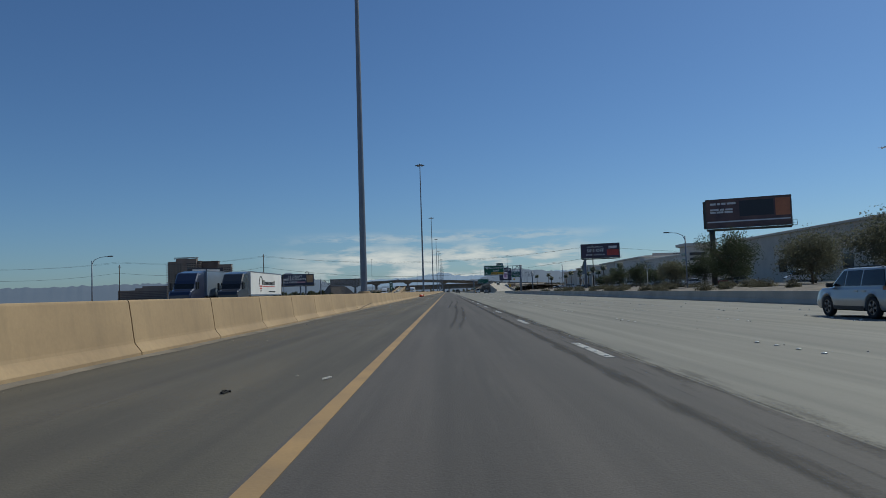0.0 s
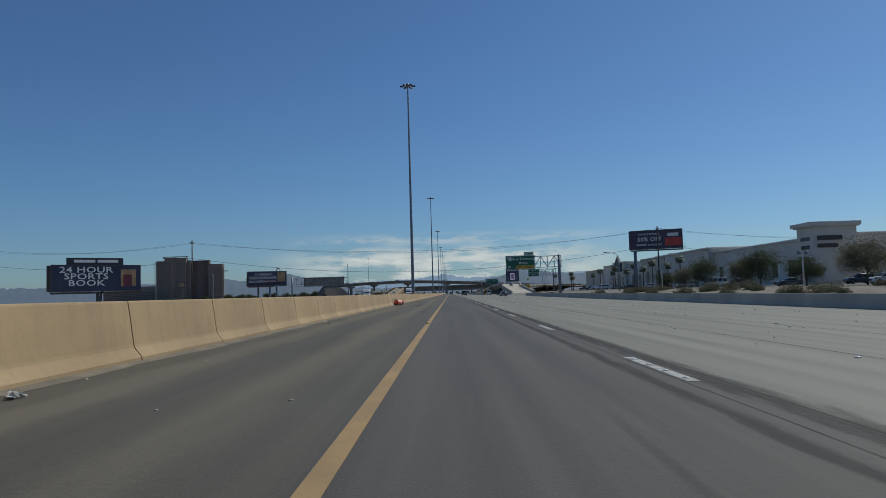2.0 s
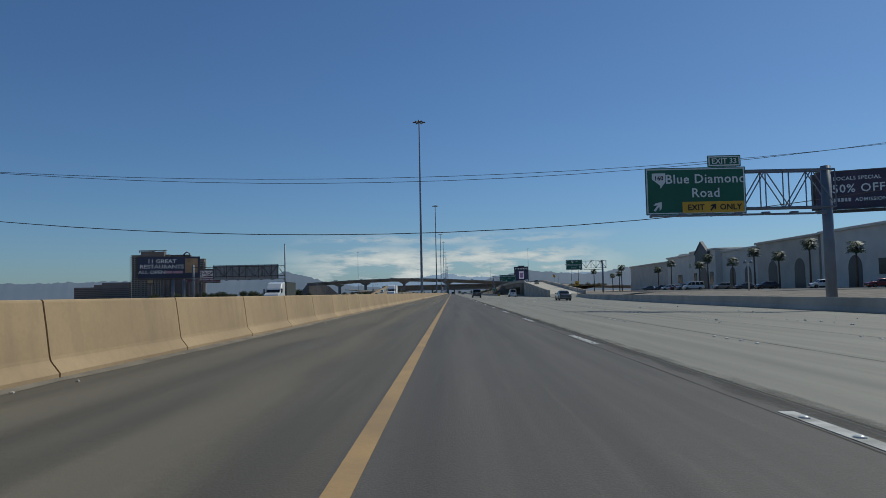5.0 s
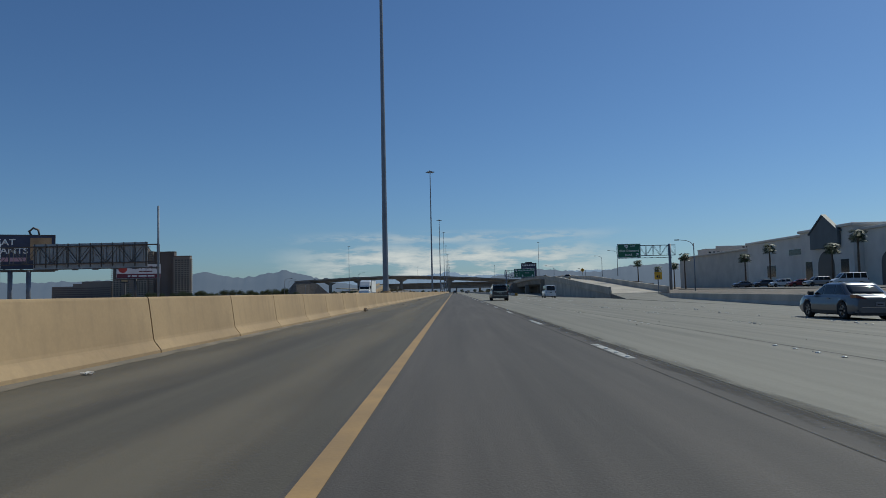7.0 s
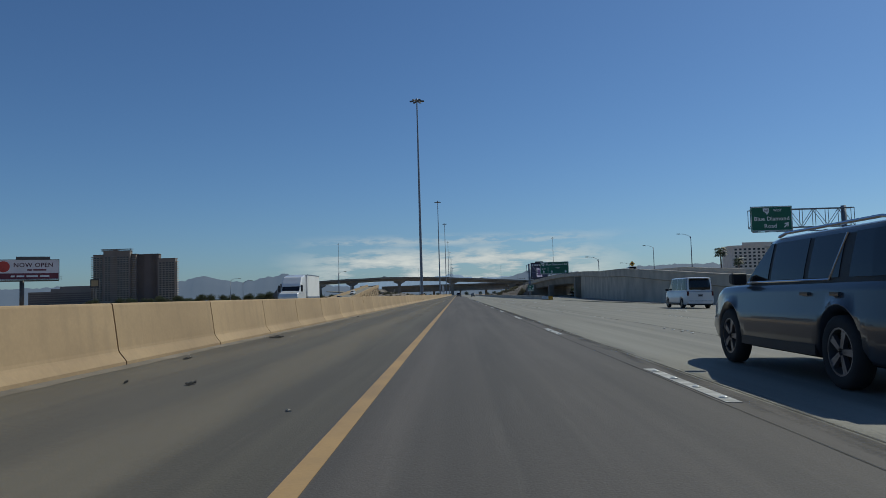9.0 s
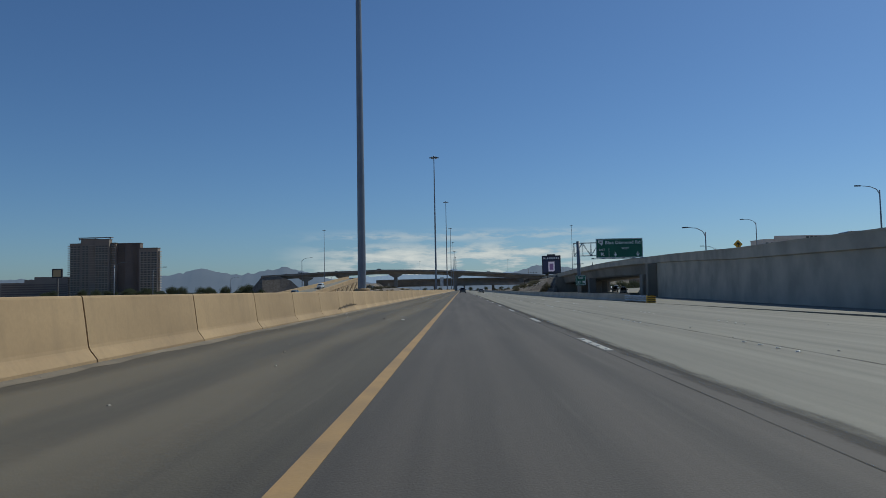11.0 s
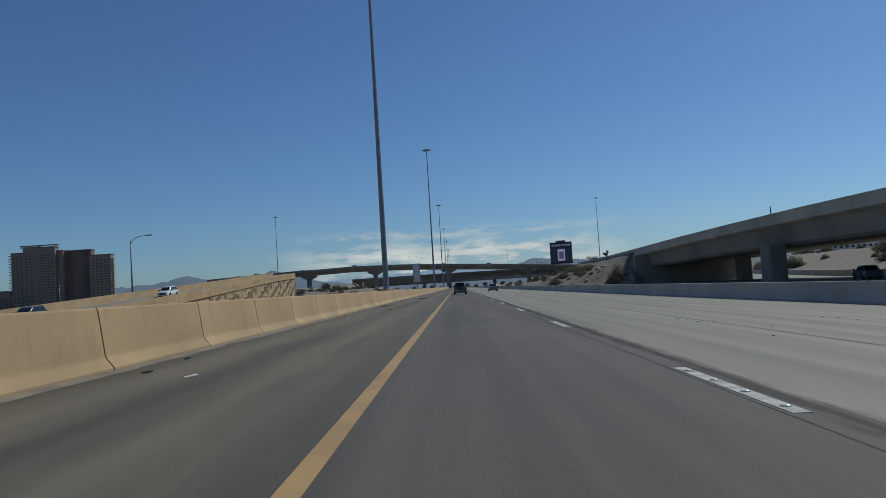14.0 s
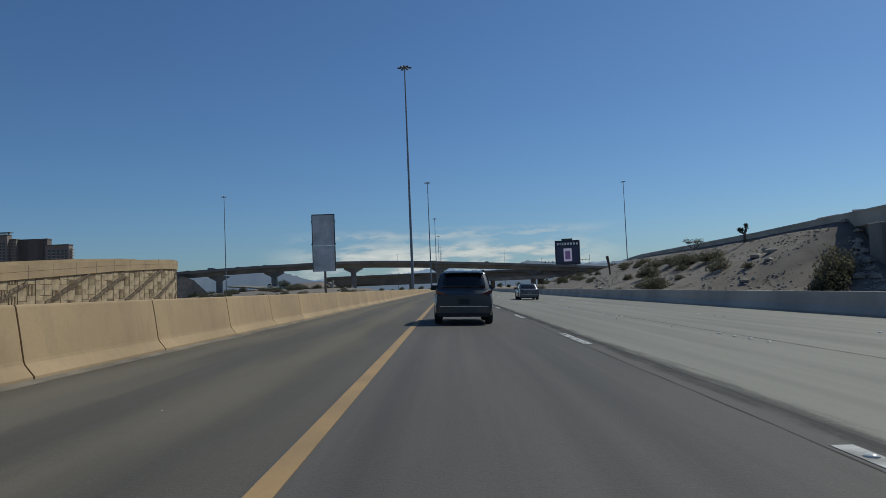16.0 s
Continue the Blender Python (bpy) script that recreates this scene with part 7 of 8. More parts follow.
# broad low thickets on the middle of the bank
for x, y, s, w in ((28.2, 684, 0.85, 1.5), (27.8, 690, 0.9, 1.7), (28.4, 696, 0.85, 1.8), (28.2, 703, 0.8, 1.8), (27.6, 659.8, 1.4, 1.2), (28.9, 661.2, 1.8, 1.3), (31.2, 722, 0.7, 1.2), (31.5, 735, 0.7, 1.4)):
    c = copy_thing(shrubs[2], pose(x, y, bank_z(x, y) - 0.15, 0, 0, rng.uniform(0, 360)))
    c.scale = (w * 0.8, w * 0.8, s * 0.85)
    tagged(c, "broad low dusty thicket on the gravel bank")
for k in range(120):
    x, y = -22 - rng.random() * 46, 730 + rng.random() * 165
    copy_thing(shrubs[k % 4], pose(x, y, -1.6 + 4.2 * min(1, (-22 - x) / 18) * min(1, (y - 716) / 120), 0, 0, rng.uniform(0, 360)))
for k in range(26):
    x, y = rng.uniform(28, 42), rng.uniform(20, 235)
    copy_thing(shrubs[(0, 1, 3)[k % 3]], pose(x, y, np.interp(x, (23.6, 27, 36, 46), (-0.55, -0.35, 0.35, 0.5)) - 0.03, 0, 0, rng.uniform(0, 360)))
for k in range(34):
    y = 590 + rng.random() * 230
    x1 = float(np.interp(y, [r[2] for r in EXIT], [r[1] for r in EXIT]))
    d = 2 + rng.random() * 30
    c = copy_thing(shrubs[(0, 2, 1)[k % 3]], pose(x1 + d, y, exit_z(x1, y) - 0.3 + 4.6 * min(1, d / 22.5) ** 1.2, 0, 0, rng.uniform(0, 360)))
    c.scale = [rng.uniform(0.9, 1.7)] * 3
    tagged(c, "dusty bush on the slope beyond the exit road", group="bushes beyond the exit road")
# a belt of low dusty bushes between the barrier and the lot
for k in range(42):
    x, y = rng.uniform(31, 46), 12 + 5.3 * k + rng.uniform(-3, 3)
    c = copy_thing(shrubs[(0, 2, 0, 1)[k % 4]], pose(x, y, np.interp(x, (23.6, 27, 36, 46), (-0.55, -0.35, 0.35, 0.5)) - 0.05, 0, 0, rng.uniform(0, 360)))
    s = rng.uniform(0.55, 0.95)
    c.scale = (s * 1.5, s * 1.5, s)
    tagged(c, "low dusty grey-green bush before the parking lot", group="bushes before the lot")
# a many-armed yucca on the crest
t = thing("joshua_tree", "small spiky Joshua tree on the bank", "tree", pose(32.1, 685.2, bank_z(32.1, 685.2) - 0.25))
b = bmesh.new()
arms = [(0.32, 0.1, 1.95), (-0.5, 0.0, 1.75), (0.2, -0.1, 2.2), (-0.12, 0.1, 1.7)]
tube(b, [(0, 0, -0.2), (0.03, 0, 0.7), (0.05, 0, 1.35)], 0.17, 0.15, 7)
for x, y, z in arms:
    tube(b, [(0.04, 0, 1.2), (x * 0.9, y, z * 0.8), (x, y, z)], 0.12, 0.1, 6)
part("trunk", b, BARK, t)
b = bmesh.new()
for x, y, z in arms:
    for k in range(150):
        u = Vector((rng.gauss(0, 1), rng.gauss(0, 1), rng.gauss(0.3, 0.8))).normalized()
        c = Vector((x, y, z - 0.1))
        s = u.cross(Vector((0.3, 0.5, 1))).normalized() * 0.03
        b.faces.new([b.verts.new(c - s), b.verts.new(c + s), b.verts.new(c + u * 0.32)])
part("spikes", b, PALM_GREEN, t)
# tall thin shrub with sparse branches behind the crest
t = thing("tall_shrub", "thin open desert shrub against the sky", "shrub", pose(32.1, 701.5, bank_z(32.1, 701.5) - 0.1))
t.scale = (0.85, 0.85, 0.58)
b = bmesh.new()
for k in range(12):
    a = rng.uniform(-1.1, 1.1)
    tube(b, [(0, 0, 0), (math.sin(a) * 1.0, rng.uniform(-0.4, 0.4), 1.3), (math.sin(a) * 1.9, rng.uniform(-0.6, 0.6), rng.uniform(2.0, 3.2))], 0.03, 0.012, 4)
part("stems", b, BARK, t)
b = bmesh.new()
for k in range(260):
    a = rng.uniform(-1.1, 1.1)
    f = rng.uniform(0.5, 1)
    leaf(b, Vector((math.sin(a) * 1.9 * f + rng.gauss(0, 0.12), rng.uniform(-0.5, 0.5), 1.2 + 1.8 * f * rng.uniform(0.5, 1))), 0.15, rng)
part("leaves", b, BUSH, t)
# a stout leaning stake on the bank
b = bmesh.new()
tube(b, [(0, 0, -0.3), (-0.1, 0, 1.2), (-0.22, 0, 2.2), (-0.4, 0, 3.2)], 0.13, 0.26, 8)
ob = solid("wooden_stake", b, BARK, "dark weathered stake leaning on the gravel bank", "post")
ob.matrix_basis = pose(27.7, 731, bank_z(27.7, 731))
# rubble on the bank
b = bmesh.new()


def stone(b, c, r, rng):
    """A rough lump: two uneven rings and a blunt top, half sunk in the ground."""
    turn, sx, sy, hh = rng.uniform(0, 6.28), rng.uniform(0.7, 1.25), rng.uniform(0.7, 1.25), rng.uniform(0.45, 0.85)
    rings = []
    for q, z in ((1.0, -0.15), (0.92, 0.5), (0.45, 1.0)):
        rings.append([b.verts.new(c + Vector((math.cos(turn + k * 1.2566) * r * q * sx * rng.uniform(0.82, 1.15), math.sin(turn + k * 1.2566) * r * q * sy * rng.uniform(0.82, 1.15), r * hh * (z + rng.uniform(-0.12, 0.12))))) for k in range(5)])
    for lo, hi in zip(rings, rings[1:]):
        for k in range(5):
            b.faces.new((lo[k], lo[(k + 1) % 5], hi[(k + 1) % 5], hi[k]))
    b.faces.new(rings[-1])


for k in range(11000):
    y = 657.5 + rng.random() ** 2.3 * 230
    foot, crest, _ = bank_line(y)
    x = foot + 0.2 + rng.random() * (crest - foot - 0.6)
    stone(b, Vector((x, y, bank_z(x, y) - 0.01)), 0.03 + 0.13 * rng.random() ** 4, rng)
for k in range(40):
    y = 668 + rng.random() * 60
    foot, crest, _ = bank_line(y)
    x = foot + 1 + rng.random() * (crest - foot - 1.5)
    stone(b, Vector((x, y, bank_z(x, y))), 0.14 + 0.3 * rng.random() ** 3, rng)
for k in range(34):
    # broken slabs down the bare edge beside the abutment
    f = rng.random()
    x, y = 30.2 + 3.0 * f + rng.gauss(0, 0.25), 658.0 + 9.0 * f + rng.gauss(0, 0.3)
    stone(b, Vector((x, y, bank_z(x, y))), rng.uniform(0.15, 0.42), rng)
for x, y, r in ((29.9, 660.0, 0.6), (27.0, 658.8, 0.3), (31.5, 661.5, 0.5), (27.4, 671.5, 0.75), (28.4, 670.5, 0.6), (28.9, 672.5, 0.5), (24.2, 666.4, 0.4)):
    stone(b, Vector((x, y, bank_z(x, y))), r, rng)
solid("rubble", b, ROCK, "loose pale stones strewn over the gravel bank", "stones", kind="stuff")

# ---- loose things and marks on the road ----
ORANGE = mat("orange_plastic", (0.75, 0.1, 0.03), 0.45, var=0.15, fine=12, coarse=3, bump=0.05, dark=(0.5, 0.05, 0.02))
REFLECT = mat("white_reflective_band", (0.75, 0.75, 0.72), 0.4, var=0.15, fine=15, coarse=4, bump=0.02)
DEEP_RED = mat("dark_red_plastic", (0.3, 0.02, 0.03), 0.5, var=0.2, fine=12, coarse=3, bump=0.05)
BLACK_RUBBER = mat("torn_black_rubber", (0.02, 0.02, 0.02), 0.9, var=0.3, fine=25, coarse=4, bump=0.4)


def drum_ring(y, r, squash=1.0, dz=0.0):
    return [(r * 1.04 * math.cos(2 * math.pi * k / 20), y, (r * squash * math.sin(2 * math.pi * k / 20)) + dz) for k in range(20)]


drum_dir = math.degrees(math.atan2(0.5, 1.19))
t = thing("traffic_drum", "orange and white traffic drum fallen and dented by the barrier", "traffic drum", pose(-4.92, 139.93, road_z(-5) + 0.245, 0, 0, -drum_dir - 6))


def crushed_ring(y, r):
    """A ring of the drum; towards its base the upper side is folded down."""
    fold = min(1.0, max(0.0, (-0.28 - y) / 0.3))
    out = []
    for k in range(28):
        a = 2 * math.pi * k / 28
        x, z = r * 1.03 * math.cos(a), r * math.sin(a)
        lid = r * (1.0 - 1.15 * fold ** 1.5) + 0.25 * x * fold
        z = min(z, lid + 0.008 * noise.noise((x * 9, y * 9, 4))) if fold > 0 else z
        out.append((x * (1 + 0.06 * fold), y + 0.025 * fold * noise.noise((x * 7, z * 7, 1)), z))
    return out


bands = [(-0.58, -0.24, ORANGE, 0.262, 0.262), (-0.24, -0.12, REFLECT, 0.264, 0.264), (-0.12, 0.03, ORANGE, 0.258, 0.258), (0.03, 0.16, REFLECT, 0.264, 0.264), (0.16, 0.4, ORANGE, 0.258, 0.262)]
for y0, y1, m_, r0, r1 in bands:
    b = bmesh.new()
    sweep(b, [crushed_ring(y0 + (y1 - y0) * f, r0 + (r1 - r0) * f) for f in np.linspace(0, 1, 6)], cap=(m_ is ORANGE))
    for f in b.faces:
        f.smooth = len(f.verts) == 4 and y0 > -0.3
    part("band" if m_ is REFLECT else "shell", b, m_, t, "white reflective band" if m_ is REFLECT else "")
t.scale = (0.9, 0.9, 0.9)
b = bmesh.new()
sweep(b, [drum_ring(0.4, 0.262), drum_ring(0.41, 0.285), drum_ring(0.45, 0.285), drum_ring(0.47, 0.26)])
part("lid", b, DEEP_RED, t, "dark red end flange")
b = bmesh.new()
sweep(b, [[(x, -0.585 - 0.05 * math.cos(x * 5), z) for x, z in ((-0.31, -0.265), (0.3, -0.268), (0.29, -0.19), (0.05, -0.15), (-0.2, -0.11), (-0.29, -0.08))], [(x, -0.63 - 0.05 * math.cos(x * 5), z) for x, z in ((-0.33, -0.268), (0.31, -0.27), (0.3, -0.2), (0.04, -0.16), (-0.22, -0.12), (-0.3, -0.09))]])
part("base_ring", b, BLACK_RUBBER, t, "bent black rubber base")


def tread_strip(x, y, turn):
    """A flat torn length of tyre tread with frayed cords standing up from it."""
    rng = random.Random(77)
    b = bmesh.new()
    row = []
    for k in range(15):
        f = k / 14
        w = 0.12 * (math.sin(math.pi * min(1, f * 1.5 + 0.05)) if f < 0.66 else 0.22) * rng.uniform(0.7, 1.3) + 0.008
        c = Vector((-0.36 + 0.74 * f, 0.05 * math.sin(4 * f), 0.01 + 0.03 * max(0, f - 0.6) * (1 + math.sin(9 * f))))
        row.append([c + Vector((0, -w, 0)), c + Vector((0.01, w, 0.012 * rng.random())), c + Vector((0.01, w, -0.008)), c + Vector((0, -w, -0.008))])
    sweep(b, row)
    for k in range(9):
        p = Vector((rng.uniform(-0.2, 0.0), rng.uniform(-0.04, 0.06), 0.005))
        tube(b, [p, p + Vector((rng.uniform(-0.03, 0.03), 0.02, 0.03)), p + Vector((rng.uniform(-0.07, 0.05), 0.03, rng.uniform(0.03, 0.08)))], 0.005, 0.002, 4)
    tube(b, [(0.05, 0.03, 0.01), (0.16, 0.05, 0.06), (0.27, 0.03, 0.035), (0.4, 0.05, 0.07)], 0.012, 0.005, 5)
    ob = solid("tyre_shred", b, BLACK_RUBBER, "flat torn tread strip with frayed cords", "debris", group="debris on the shoulder")
    ob.matrix_basis = pose(x, y, road_z(x, y) + 0.008, 0, 0, turn)


def shred(x, y, length, seed, wide=0.12, lift=0.12, turn=0.0, material=BLACK_RUBBER, label="torn strip of black tyre rubber", name="tyre_shred"):
    rng = random.Random(seed)
    length, wide, lift = length * 0.75, wide * 0.75, lift * 0.75
    b = bmesh.new()
    for s in range(3):
        n = 7
        a0 = rng.uniform(-0.5, 0.5)
        o = Vector((rng.uniform(-0.15, 0.15) * length, rng.uniform(-0.06, 0.06), 0))
        ln = length * (1.0, 0.6, 0.4)[s]
        row = []
        for k in range(n):
            f = k / (n - 1) - 0.5
            p = o + Vector((math.cos(a0) * f * ln, math.sin(a0) * f * ln + 0.05 * math.sin(5 * f + s), 0.012 + lift * abs(math.sin(3.3 * f + s)) ** 2 * (1 if s else 0.5)))
            w = wide * (0.25 + 0.75 * math.sin(math.pi * (k + 0.7) / (n + 0.4))) * rng.uniform(0.7, 1.2)
            row.append([p + Vector((0, -w / 2, 0)), p + Vector((0, w / 2, 0.01)), p + Vector((0, w / 2, -0.008)), p + Vector((0, -w / 2, -0.012))])
        sweep(b, row)
    ob = solid(name, b, material, label, "debris", group="debris on the shoulder")
    ob.matrix_basis = pose(x, y, road_z(x, y) + 0.008, 0, 0, turn)
    return ob


tread_strip(-3.1, 137.3, 8)
shred(-4.8, 142.9, 0.18, 2, 0.08, 0.03)
shred(-2.43, 9.5, 0.16, 3, 0.018, 0.006, 25)
shred(-4.4, 166.4, 0.22, 4, 0.12, 0.08)
shred(-4.2, 69.2, 0.14, 5, 0.06, 0.03)
shred(-5.0, 300.7, 0.45, 6, 0.2, 0.22, 30, mat("pale_torn_cloth", (0.35, 0.3, 0.24), 0.9, var=0.4), "crumpled pale cloth by the barrier", "rag")
shred(-4.32, 319.9, 0.16, 7, 0.06, 0.02)
shred(-3.6, 600.6, 1.4, 8, 0.34, 0.09, 8)
shred(-3.12, 600.9, 0.45, 16, 0.26, 0.08, 0)
shred(-4.75, 356.7, 0.5, 9, 0.12, 0.06, 20)
shred(-3.43, 347.2, 0.14, 10, 0.06, 0.02)
shred(-4.79, 350.7, 0.12, 11, 0.06, 0.02)
shred(-3.62, 568.2, 0.3, 12, 0.1, 0.04)
shred(-4.6, 575.5, 0.9, 13, 0.15, 0.08, 10)
PALE = mat("dirty_white_plastic", (0.6, 0.58, 0.54), 0.7, var=0.2, fine=20, coarse=5)
shred(-2.19, 440.9, 0.2, 14, 0.09, 0.012, 10, PALE, "dirty white scrap on the shoulder", "litter")
shred(-4.9, 83.0, 0.4, 15, 0.15, 0.06, 70, PALE, "dirty white scrap by the barrier", "litter")
for k, (x, y, size) in enumerate(((-3.79, 155.8, 0.2), (-4.71, 156.4, 0.24), (-4.25, 156.9, 0.1), (-3.07, 153.9, 0.1), (-2.76, 153.7, 0.09), (-1.18, 154.3, 0.12), (-3.97, 167.0, 0.16), (-3.06, 162.4, 0.12), (-3.78, 163.9, 0.1), (-4.04, 159.6, 0.12), (-4.67, 541.4, 0.22), (-4.84, 543.5, 0.14), (-2.66, 562.9, 0.16), (-4.32, 347.4, 0.1), (-5.1, 374.1, 0.2), (-4.42, 506.0, 0.12), (-2.14, 507.4, 0.12), (-1.1, 499.4, 0.14), (-4.9, 588.6, 0.1), (-4.6, 589.9, 0.1), (-2.6, 603.0, 0.08), (-2.93, 441.6, 0.09), (-4.67, 101.2, 0.13), (-4.43, 103.7, 0.12), (-1.15, 100.5, 0.1))):
    shred(x, y, size * 0.55, 40 + k, size * 0.16, size * 0.05, 15 * (k % 5 - 2), label="small dark scrap of rubber on the asphalt", name="rubber_scrap")
for k, (x, y, size) in enumerate(((-3.75, 540.7, 0.2), (-4.4, 559.0, 0.16), (-4.55, 599.8, 0.3), (-3.58, 602.6, 0.14), (-4.64, 611.7, 0.16), (-4.14, 160.3, 0.08), (-5.05, 160.6, 0.16), (-5.0, 271.6, 0.3), (-1.54, 10.7, 0.07), (-4.99, 446.2, 0.14), (-5.03, 102.6, 0.26), (-5.15, 116.0, 0.2), (-3.55, 600.7, 0.3))):
    shred(x, y, size * 0.8, 80 + k, size * 0.25, size * 0.06, 20 * (k % 4 - 1), PALE, "small pale scrap of litter on the shoulder", "litter")
b = quick(box, -0.19, 0.19, -0.13, 0.13, 0.004, 0.06)
ob = solid("foam_pad", b, PALE, "dirty white foam pad on the shoulder", "debris", group="debris on the shoulder", bevel=0.012)
ob.matrix_basis = pose(-4.78, 501.8, road_z(-4.8, 501), 0, 0, 12)
ob = solid("plank", quick(box, -0.42, 0.42, -0.07, 0.07, 0.004, 0.05), mat("weathered_dark_board", (0.06, 0.05, 0.04), 0.85, var=0.3, fine=25, coarse=3, bump=0.3), "dark weathered board lying by the outer barrier", "debris", bevel=0.008)
ob.matrix_basis = pose(14.9, 616.6, road_z(14.9, 616.6), 0, 0, -12)
rng = random.Random(21)
b = bmesh.new()
for k in range(620):
    y = rng.uniform(-5, 700)
    x = rng.choice((-5.2 + abs(rng.gauss(0, 0.35)), rng.uniform(-5.0, -1.6), 15.5 + rng.uniform(-2.5, 6), 6.2 + rng.gauss(0, 0.6)))
    stone(b, Vector((x, y, road_z(x, y))), rng.uniform(0.008, 0.035), rng)
solid("grit", b, mat("pale_grit", (0.36, 0.33, 0.28), 0.9, var=0.3), "small stones and scraps scattered on the road", "grit", kind="stuff")

b = bmesh.new()
for k in range(420):
    x0 = rng.choice((13.5, 13.5, 17.2, 9.8))
    x, y = x0 + rng.gauss(0, 0.22), rng.choice((rng.uniform(-5, 330), 12 * int(rng.uniform(0, 30)) + rng.gauss(0, 1.2)))
    stone(b, Vector((x, y, road_z(x, y) + 0.004)), rng.uniform(0.02, 0.075), rng)
solid("scraps", b, mat("broken_pale_ceramic", (0.5, 0.49, 0.45), 0.7, var=0.25), "broken white scraps of lane markers on the outer lanes", "debris", kind="stuff")

# pale dust along the foot of the median barrier
DUST = mat("pale_road_dust", (0.19, 0.16, 0.122), 0.95, var=0.25, fine=25, coarse=1.2, bump=0.2, dark=(0.13, 0.112, 0.088))
b = bmesh.new()
prev = None
for k in range(1500):
    y = -40 + k * 0.6
    w = 0.16 + 0.13 * noise.noise((y * 0.35, 0, 0)) + 0.1 * noise.noise((y * 1.7, 4, 0)) + 0.12 * max(0, noise.noise((y * 0.06, 9, 0)))
    row = [b.verts.new((BX + 0.002, y, road_z(BX, y) + 0.03)), b.verts.new((BX + max(0.05, w) * 0.6, y, road_z(BX + w, y) + 0.01)), b.verts.new((BX + max(0.07, w), y, road_z(BX + w, y) + 0.004))]
    if prev:
        for i in range(2):
            b.faces.new((prev[i], prev[i + 1], row[i + 1], row[i]))
    prev = row
solid("dust_line", b, DUST, "pale dust and sand gathered at the barrier's foot", "dust", kind="stuff")

# skid marks
SKID = soft_mark_material("tyre_skid_black", (0.034, 0.032, 0.03), 0.3, (5, 0.12, 1), 0.6)


def skid(points, w=0.22):
    xs, ys = [p[0] for p in points], [p[1] for p in points]
    rows = [(np.interp(y, ys, xs), y, w) for y in np.linspace(ys[0], ys[-1], 30)]
    return solid("skid_mark", quick(ribbon, rows), SKID, "dark faded tyre skid mark on the asphalt", "skid mark", group="skid marks")


skid([(0.0, 21), (0.08, 24), (0.22, 28), (0.35, 34), (0.5, 42), (0.55, 54)])
skid([(0.3, 21), (0.36, 24), (0.52, 28), (0.68, 34), (0.85, 42), (0.9, 52)])
skid([(-0.02, 45), (0.12, 52), (0.25, 61), (0.4, 68), (0.45, 80)])
skid([(0.45, 46), (0.55, 54), (0.72, 62), (0.9, 69), (1.0, 82)])
# worn bluish outline diamonds of a former reserved lane
DIAMOND = soft_mark_material("worn_blue_marking", (0.1, 0.14, 0.22), 0.42, (9, 4, 1), 0.8)
for cx, cy in ((0.46, 157.85), (0.48, 554.3)):
    t = thing("lane_diamond", "worn bluish diamond outline on the asphalt", "road marking", group="worn lane diamonds")
    for sx in (-1, 1):
        for sy in (-1, 1):
            part("stroke", quick(ribbon, [(cx + sx * 0.42 * (1 - f), cy + sy * 1.6 * f, 0.3) for f in np.linspace(-0.06, 1.04, 12)], 0.0045), DIAMOND, t)
# rubbed dark band beside the lane line, and patches of dust
BAND = soft_mark_material("rubbed_dark_band", (0.04, 0.038, 0.036), 0.5, (7, 0.7, 1), 0.95)
for seed, x, w, y0, y1 in ((1, X_DASH + 0.3, 0.62, -10, 330), (2, X_DASH - 0.45, 0.32, -10, 180), (3, X_DASH + 0.27, 0.5, 320, 760)):
    rows = [(x + 0.05 * noise.noise((y * 0.08, seed, 0)), y, w * (1 + 0.3 * noise.noise((y * 0.15, seed, 2)))) for y in np.arange(y0, y1, 1.0)]
    solid("road_dark_band", quick(ribbon, rows, 0.0035), BAND, "dark rubbed band along the lane line", "road", kind="structure")
PALE_DUST = soft_mark_material("pale_blown_dust", (0.3, 0.26, 0.195), 0.35, (0.9, 0.16, 1), 1.0, 0.95)
for seed, x, w in ((5, -4.3, 1.7), (6, -2.6, 1.5)):
    rows = [(x + 0.5 * noise.noise((y * 0.02, seed, 0)), y, w * (1 + 0.5 * noise.noise((y * 0.04, seed, 2)))) for y in np.arange(-10, 760, 3.0)]
    solid("dust_film", quick(ribbon, rows, 0.003), PALE_DUST, "thin film of pale blown dust on the shoulder", "dust", kind="stuff")

# scuffs on the barrier face
SCUFF = soft_mark_material("black_rubber_scuff", (0.06, 0.048, 0.036), 0.72, (9, 1.6, 14), 0.65)


def barrier_x(z):
    return BX + np.interp(z, [p[1] for p in PROFILE[:10]], [p[0] for p in PROFILE[:10]]) + 0.006


def scuff(points):
    """A smear along the barrier: rows of y, its middle height and its half height."""
    b = bmesh.new()
    uv = b.loops.layers.uv.verify()
    prev = None
    n = 30
    ys, zs, hs = zip(*points)
    for k in range(n + 1):
        y = ys[0] + (ys[-1] - ys[0]) * k / n
        z = np.interp(y, ys, zs) + 0.02 * noise.noise((y * 3, 1, 0))
        hh = np.interp(y, ys, hs) * (1 + 0.5 * noise.noise((y * 4, 7, 0)))
        row = [b.verts.new((barrier_x(q), y, q)) for q in (z - hh, z, z + hh)]
        if prev:
            for i in range(2):
                f = b.faces.new((prev[i], prev[i + 1], row[i + 1], row[i]))
                for loop, u in zip(f.loops, ((i - 1), i, i, (i - 1))):
                    loop[uv].uv = (u, 0.5)
        prev = row
    return solid("scuff_mark", b, SCUFF, "dark rubber scuff on the tan barrier", "scuff mark", group="scuffs on the barrier")


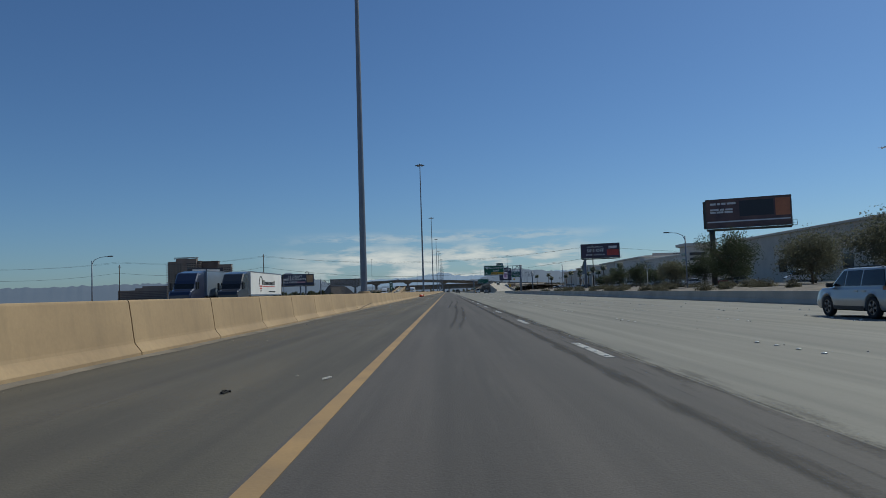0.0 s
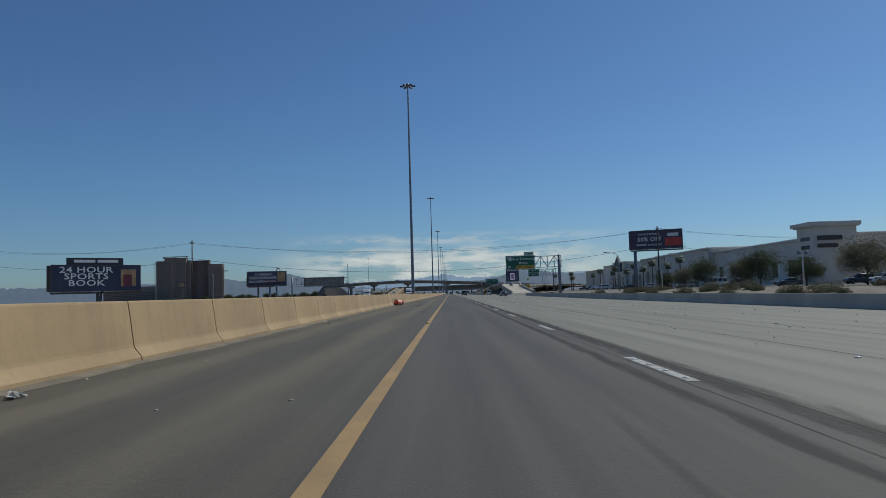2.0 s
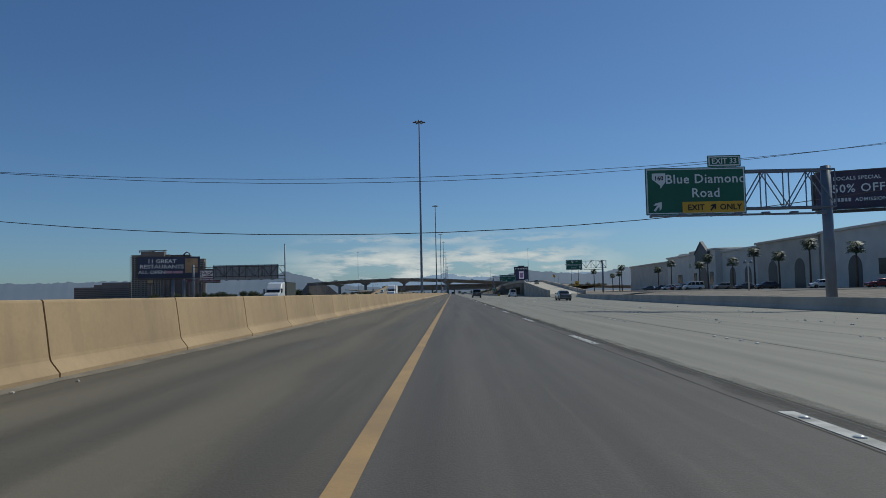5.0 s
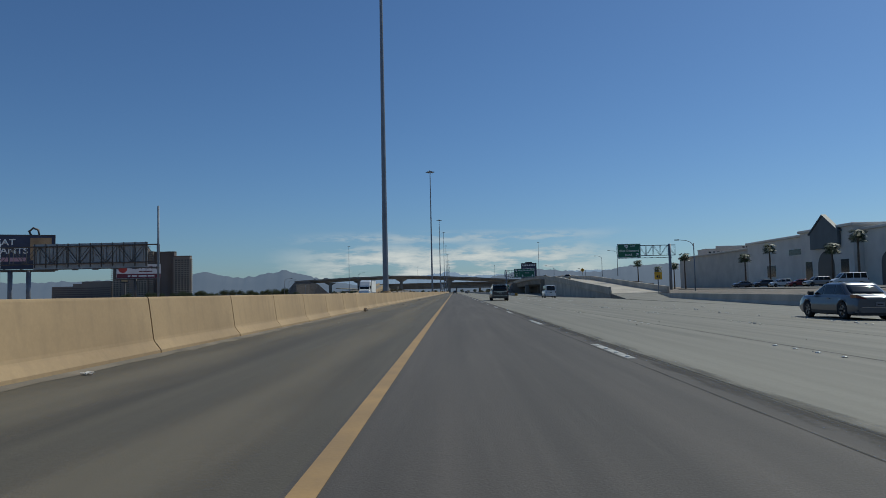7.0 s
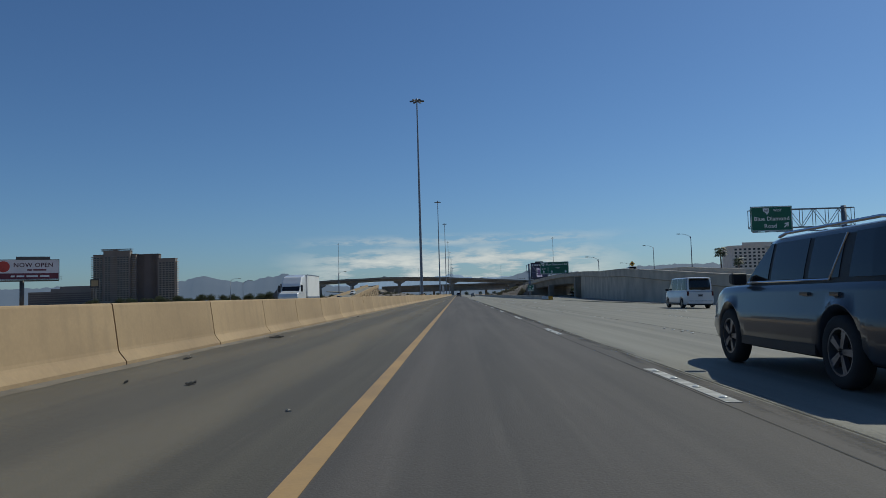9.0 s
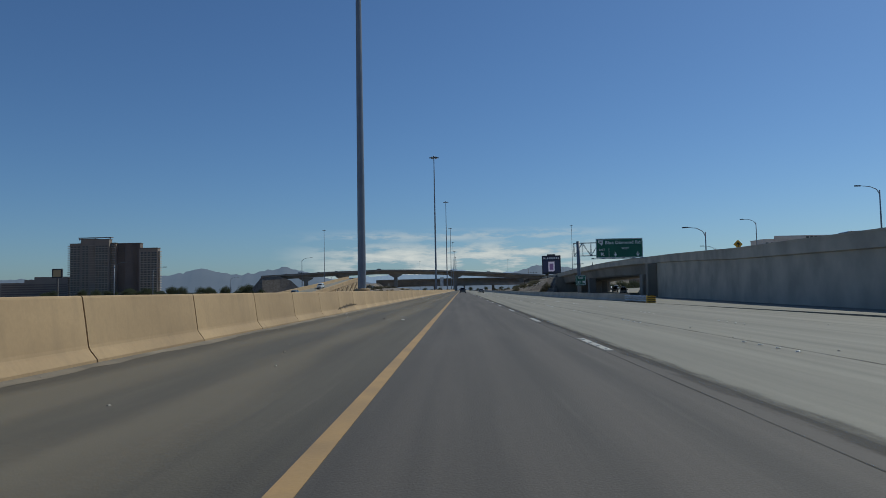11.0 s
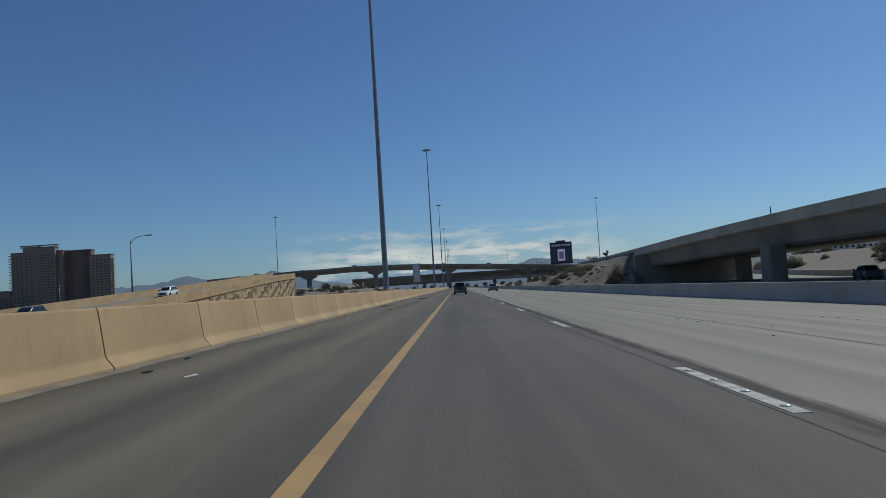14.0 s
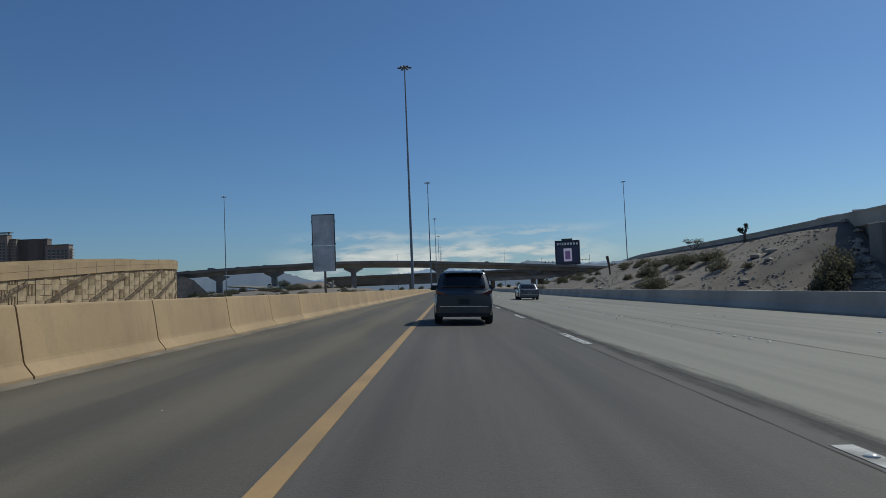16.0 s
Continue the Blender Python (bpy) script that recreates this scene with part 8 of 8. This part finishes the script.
scuff([(140.4, 0.47, 0.02), (141.2, 0.53, 0.11), (142.4, 0.57, 0.13), (143.8, 0.56, 0.13), (145.0, 0.52, 0.1), (145.8, 0.47, 0.05)])
scuff([(139.0, 0.22, 0.05), (139.1, 0.38, 0.12), (139.3, 0.54, 0.1), (139.55, 0.66, 0.07), (139.9, 0.73, 0.03)])
scuff([(446.5, 0.33, 0.02), (447.4, 0.38, 0.08), (449.0, 0.43, 0.1), (450.6, 0.46, 0.08), (452.6, 0.45, 0.02)])
scuff([(43.0, 0.14, 0.005), (45.5, 0.18, 0.02), (48.0, 0.28, 0.03), (50.0, 0.32, 0.025), (52.0, 0.37, 0.03), (54.2, 0.4, 0.005)])

# a small aeroplane low in the sky, far off
t = thing("aeroplane", "small pale airliner far off in the sky", "aeroplane", pose(1380, 2250, 405, 0, 0, 75))
b = bmesh.new()
tube(b, [(-19, 0, 0), (-16, 0, 0.4), (12, 0, 0.4), (19, 0, 1.2)], 1.9, 1.6, 8)
part("fuselage", b, WHITE_AD, t)
b = bmesh.new()
for s in (-1, 1):
    sweep(b, [[(-4, 0, 0), (3, 0, 0), (3, 0, 0.5), (-4, 0, 0.5)], [(4, s * 17, 1.5), (6, s * 17, 1.5), (6, s * 17, 1.7), (4, s * 17, 1.7)]])
part("wing", b, WHITE_AD, t)
b = bmesh.new()
sweep(b, [[(14, y, 1.5), (19, y, 1.5), (20, y, 7), (18, y, 7)] for y in (-0.2, 0.2)])
part("tail_fin", b, WHITE_AD, t)

# two pale leaning concrete posts beside the far ramp
for x, y, top, w in ((-52.4, 931.6, 6.7, 0.75), (-52.5, 996.8, 4.6, 0.6)):
    b = bmesh.new()
    sweep(b, [[(c - h, -0.4, z), (c + h, -0.4, z), (c + h, 0.4, z), (c - h, 0.4, z)] for z, c, h in ((-1.6, -0.3, w), (top * 0.6, 0.35, w * 0.85), (top, 0.8, w * 0.5))])
    c = solid("concrete_post", b, GREY_CONC, "pale leaning concrete post beside the far ramp", "post", group="posts by the far ramp")
    c.matrix_basis = pose(x, y, 0)
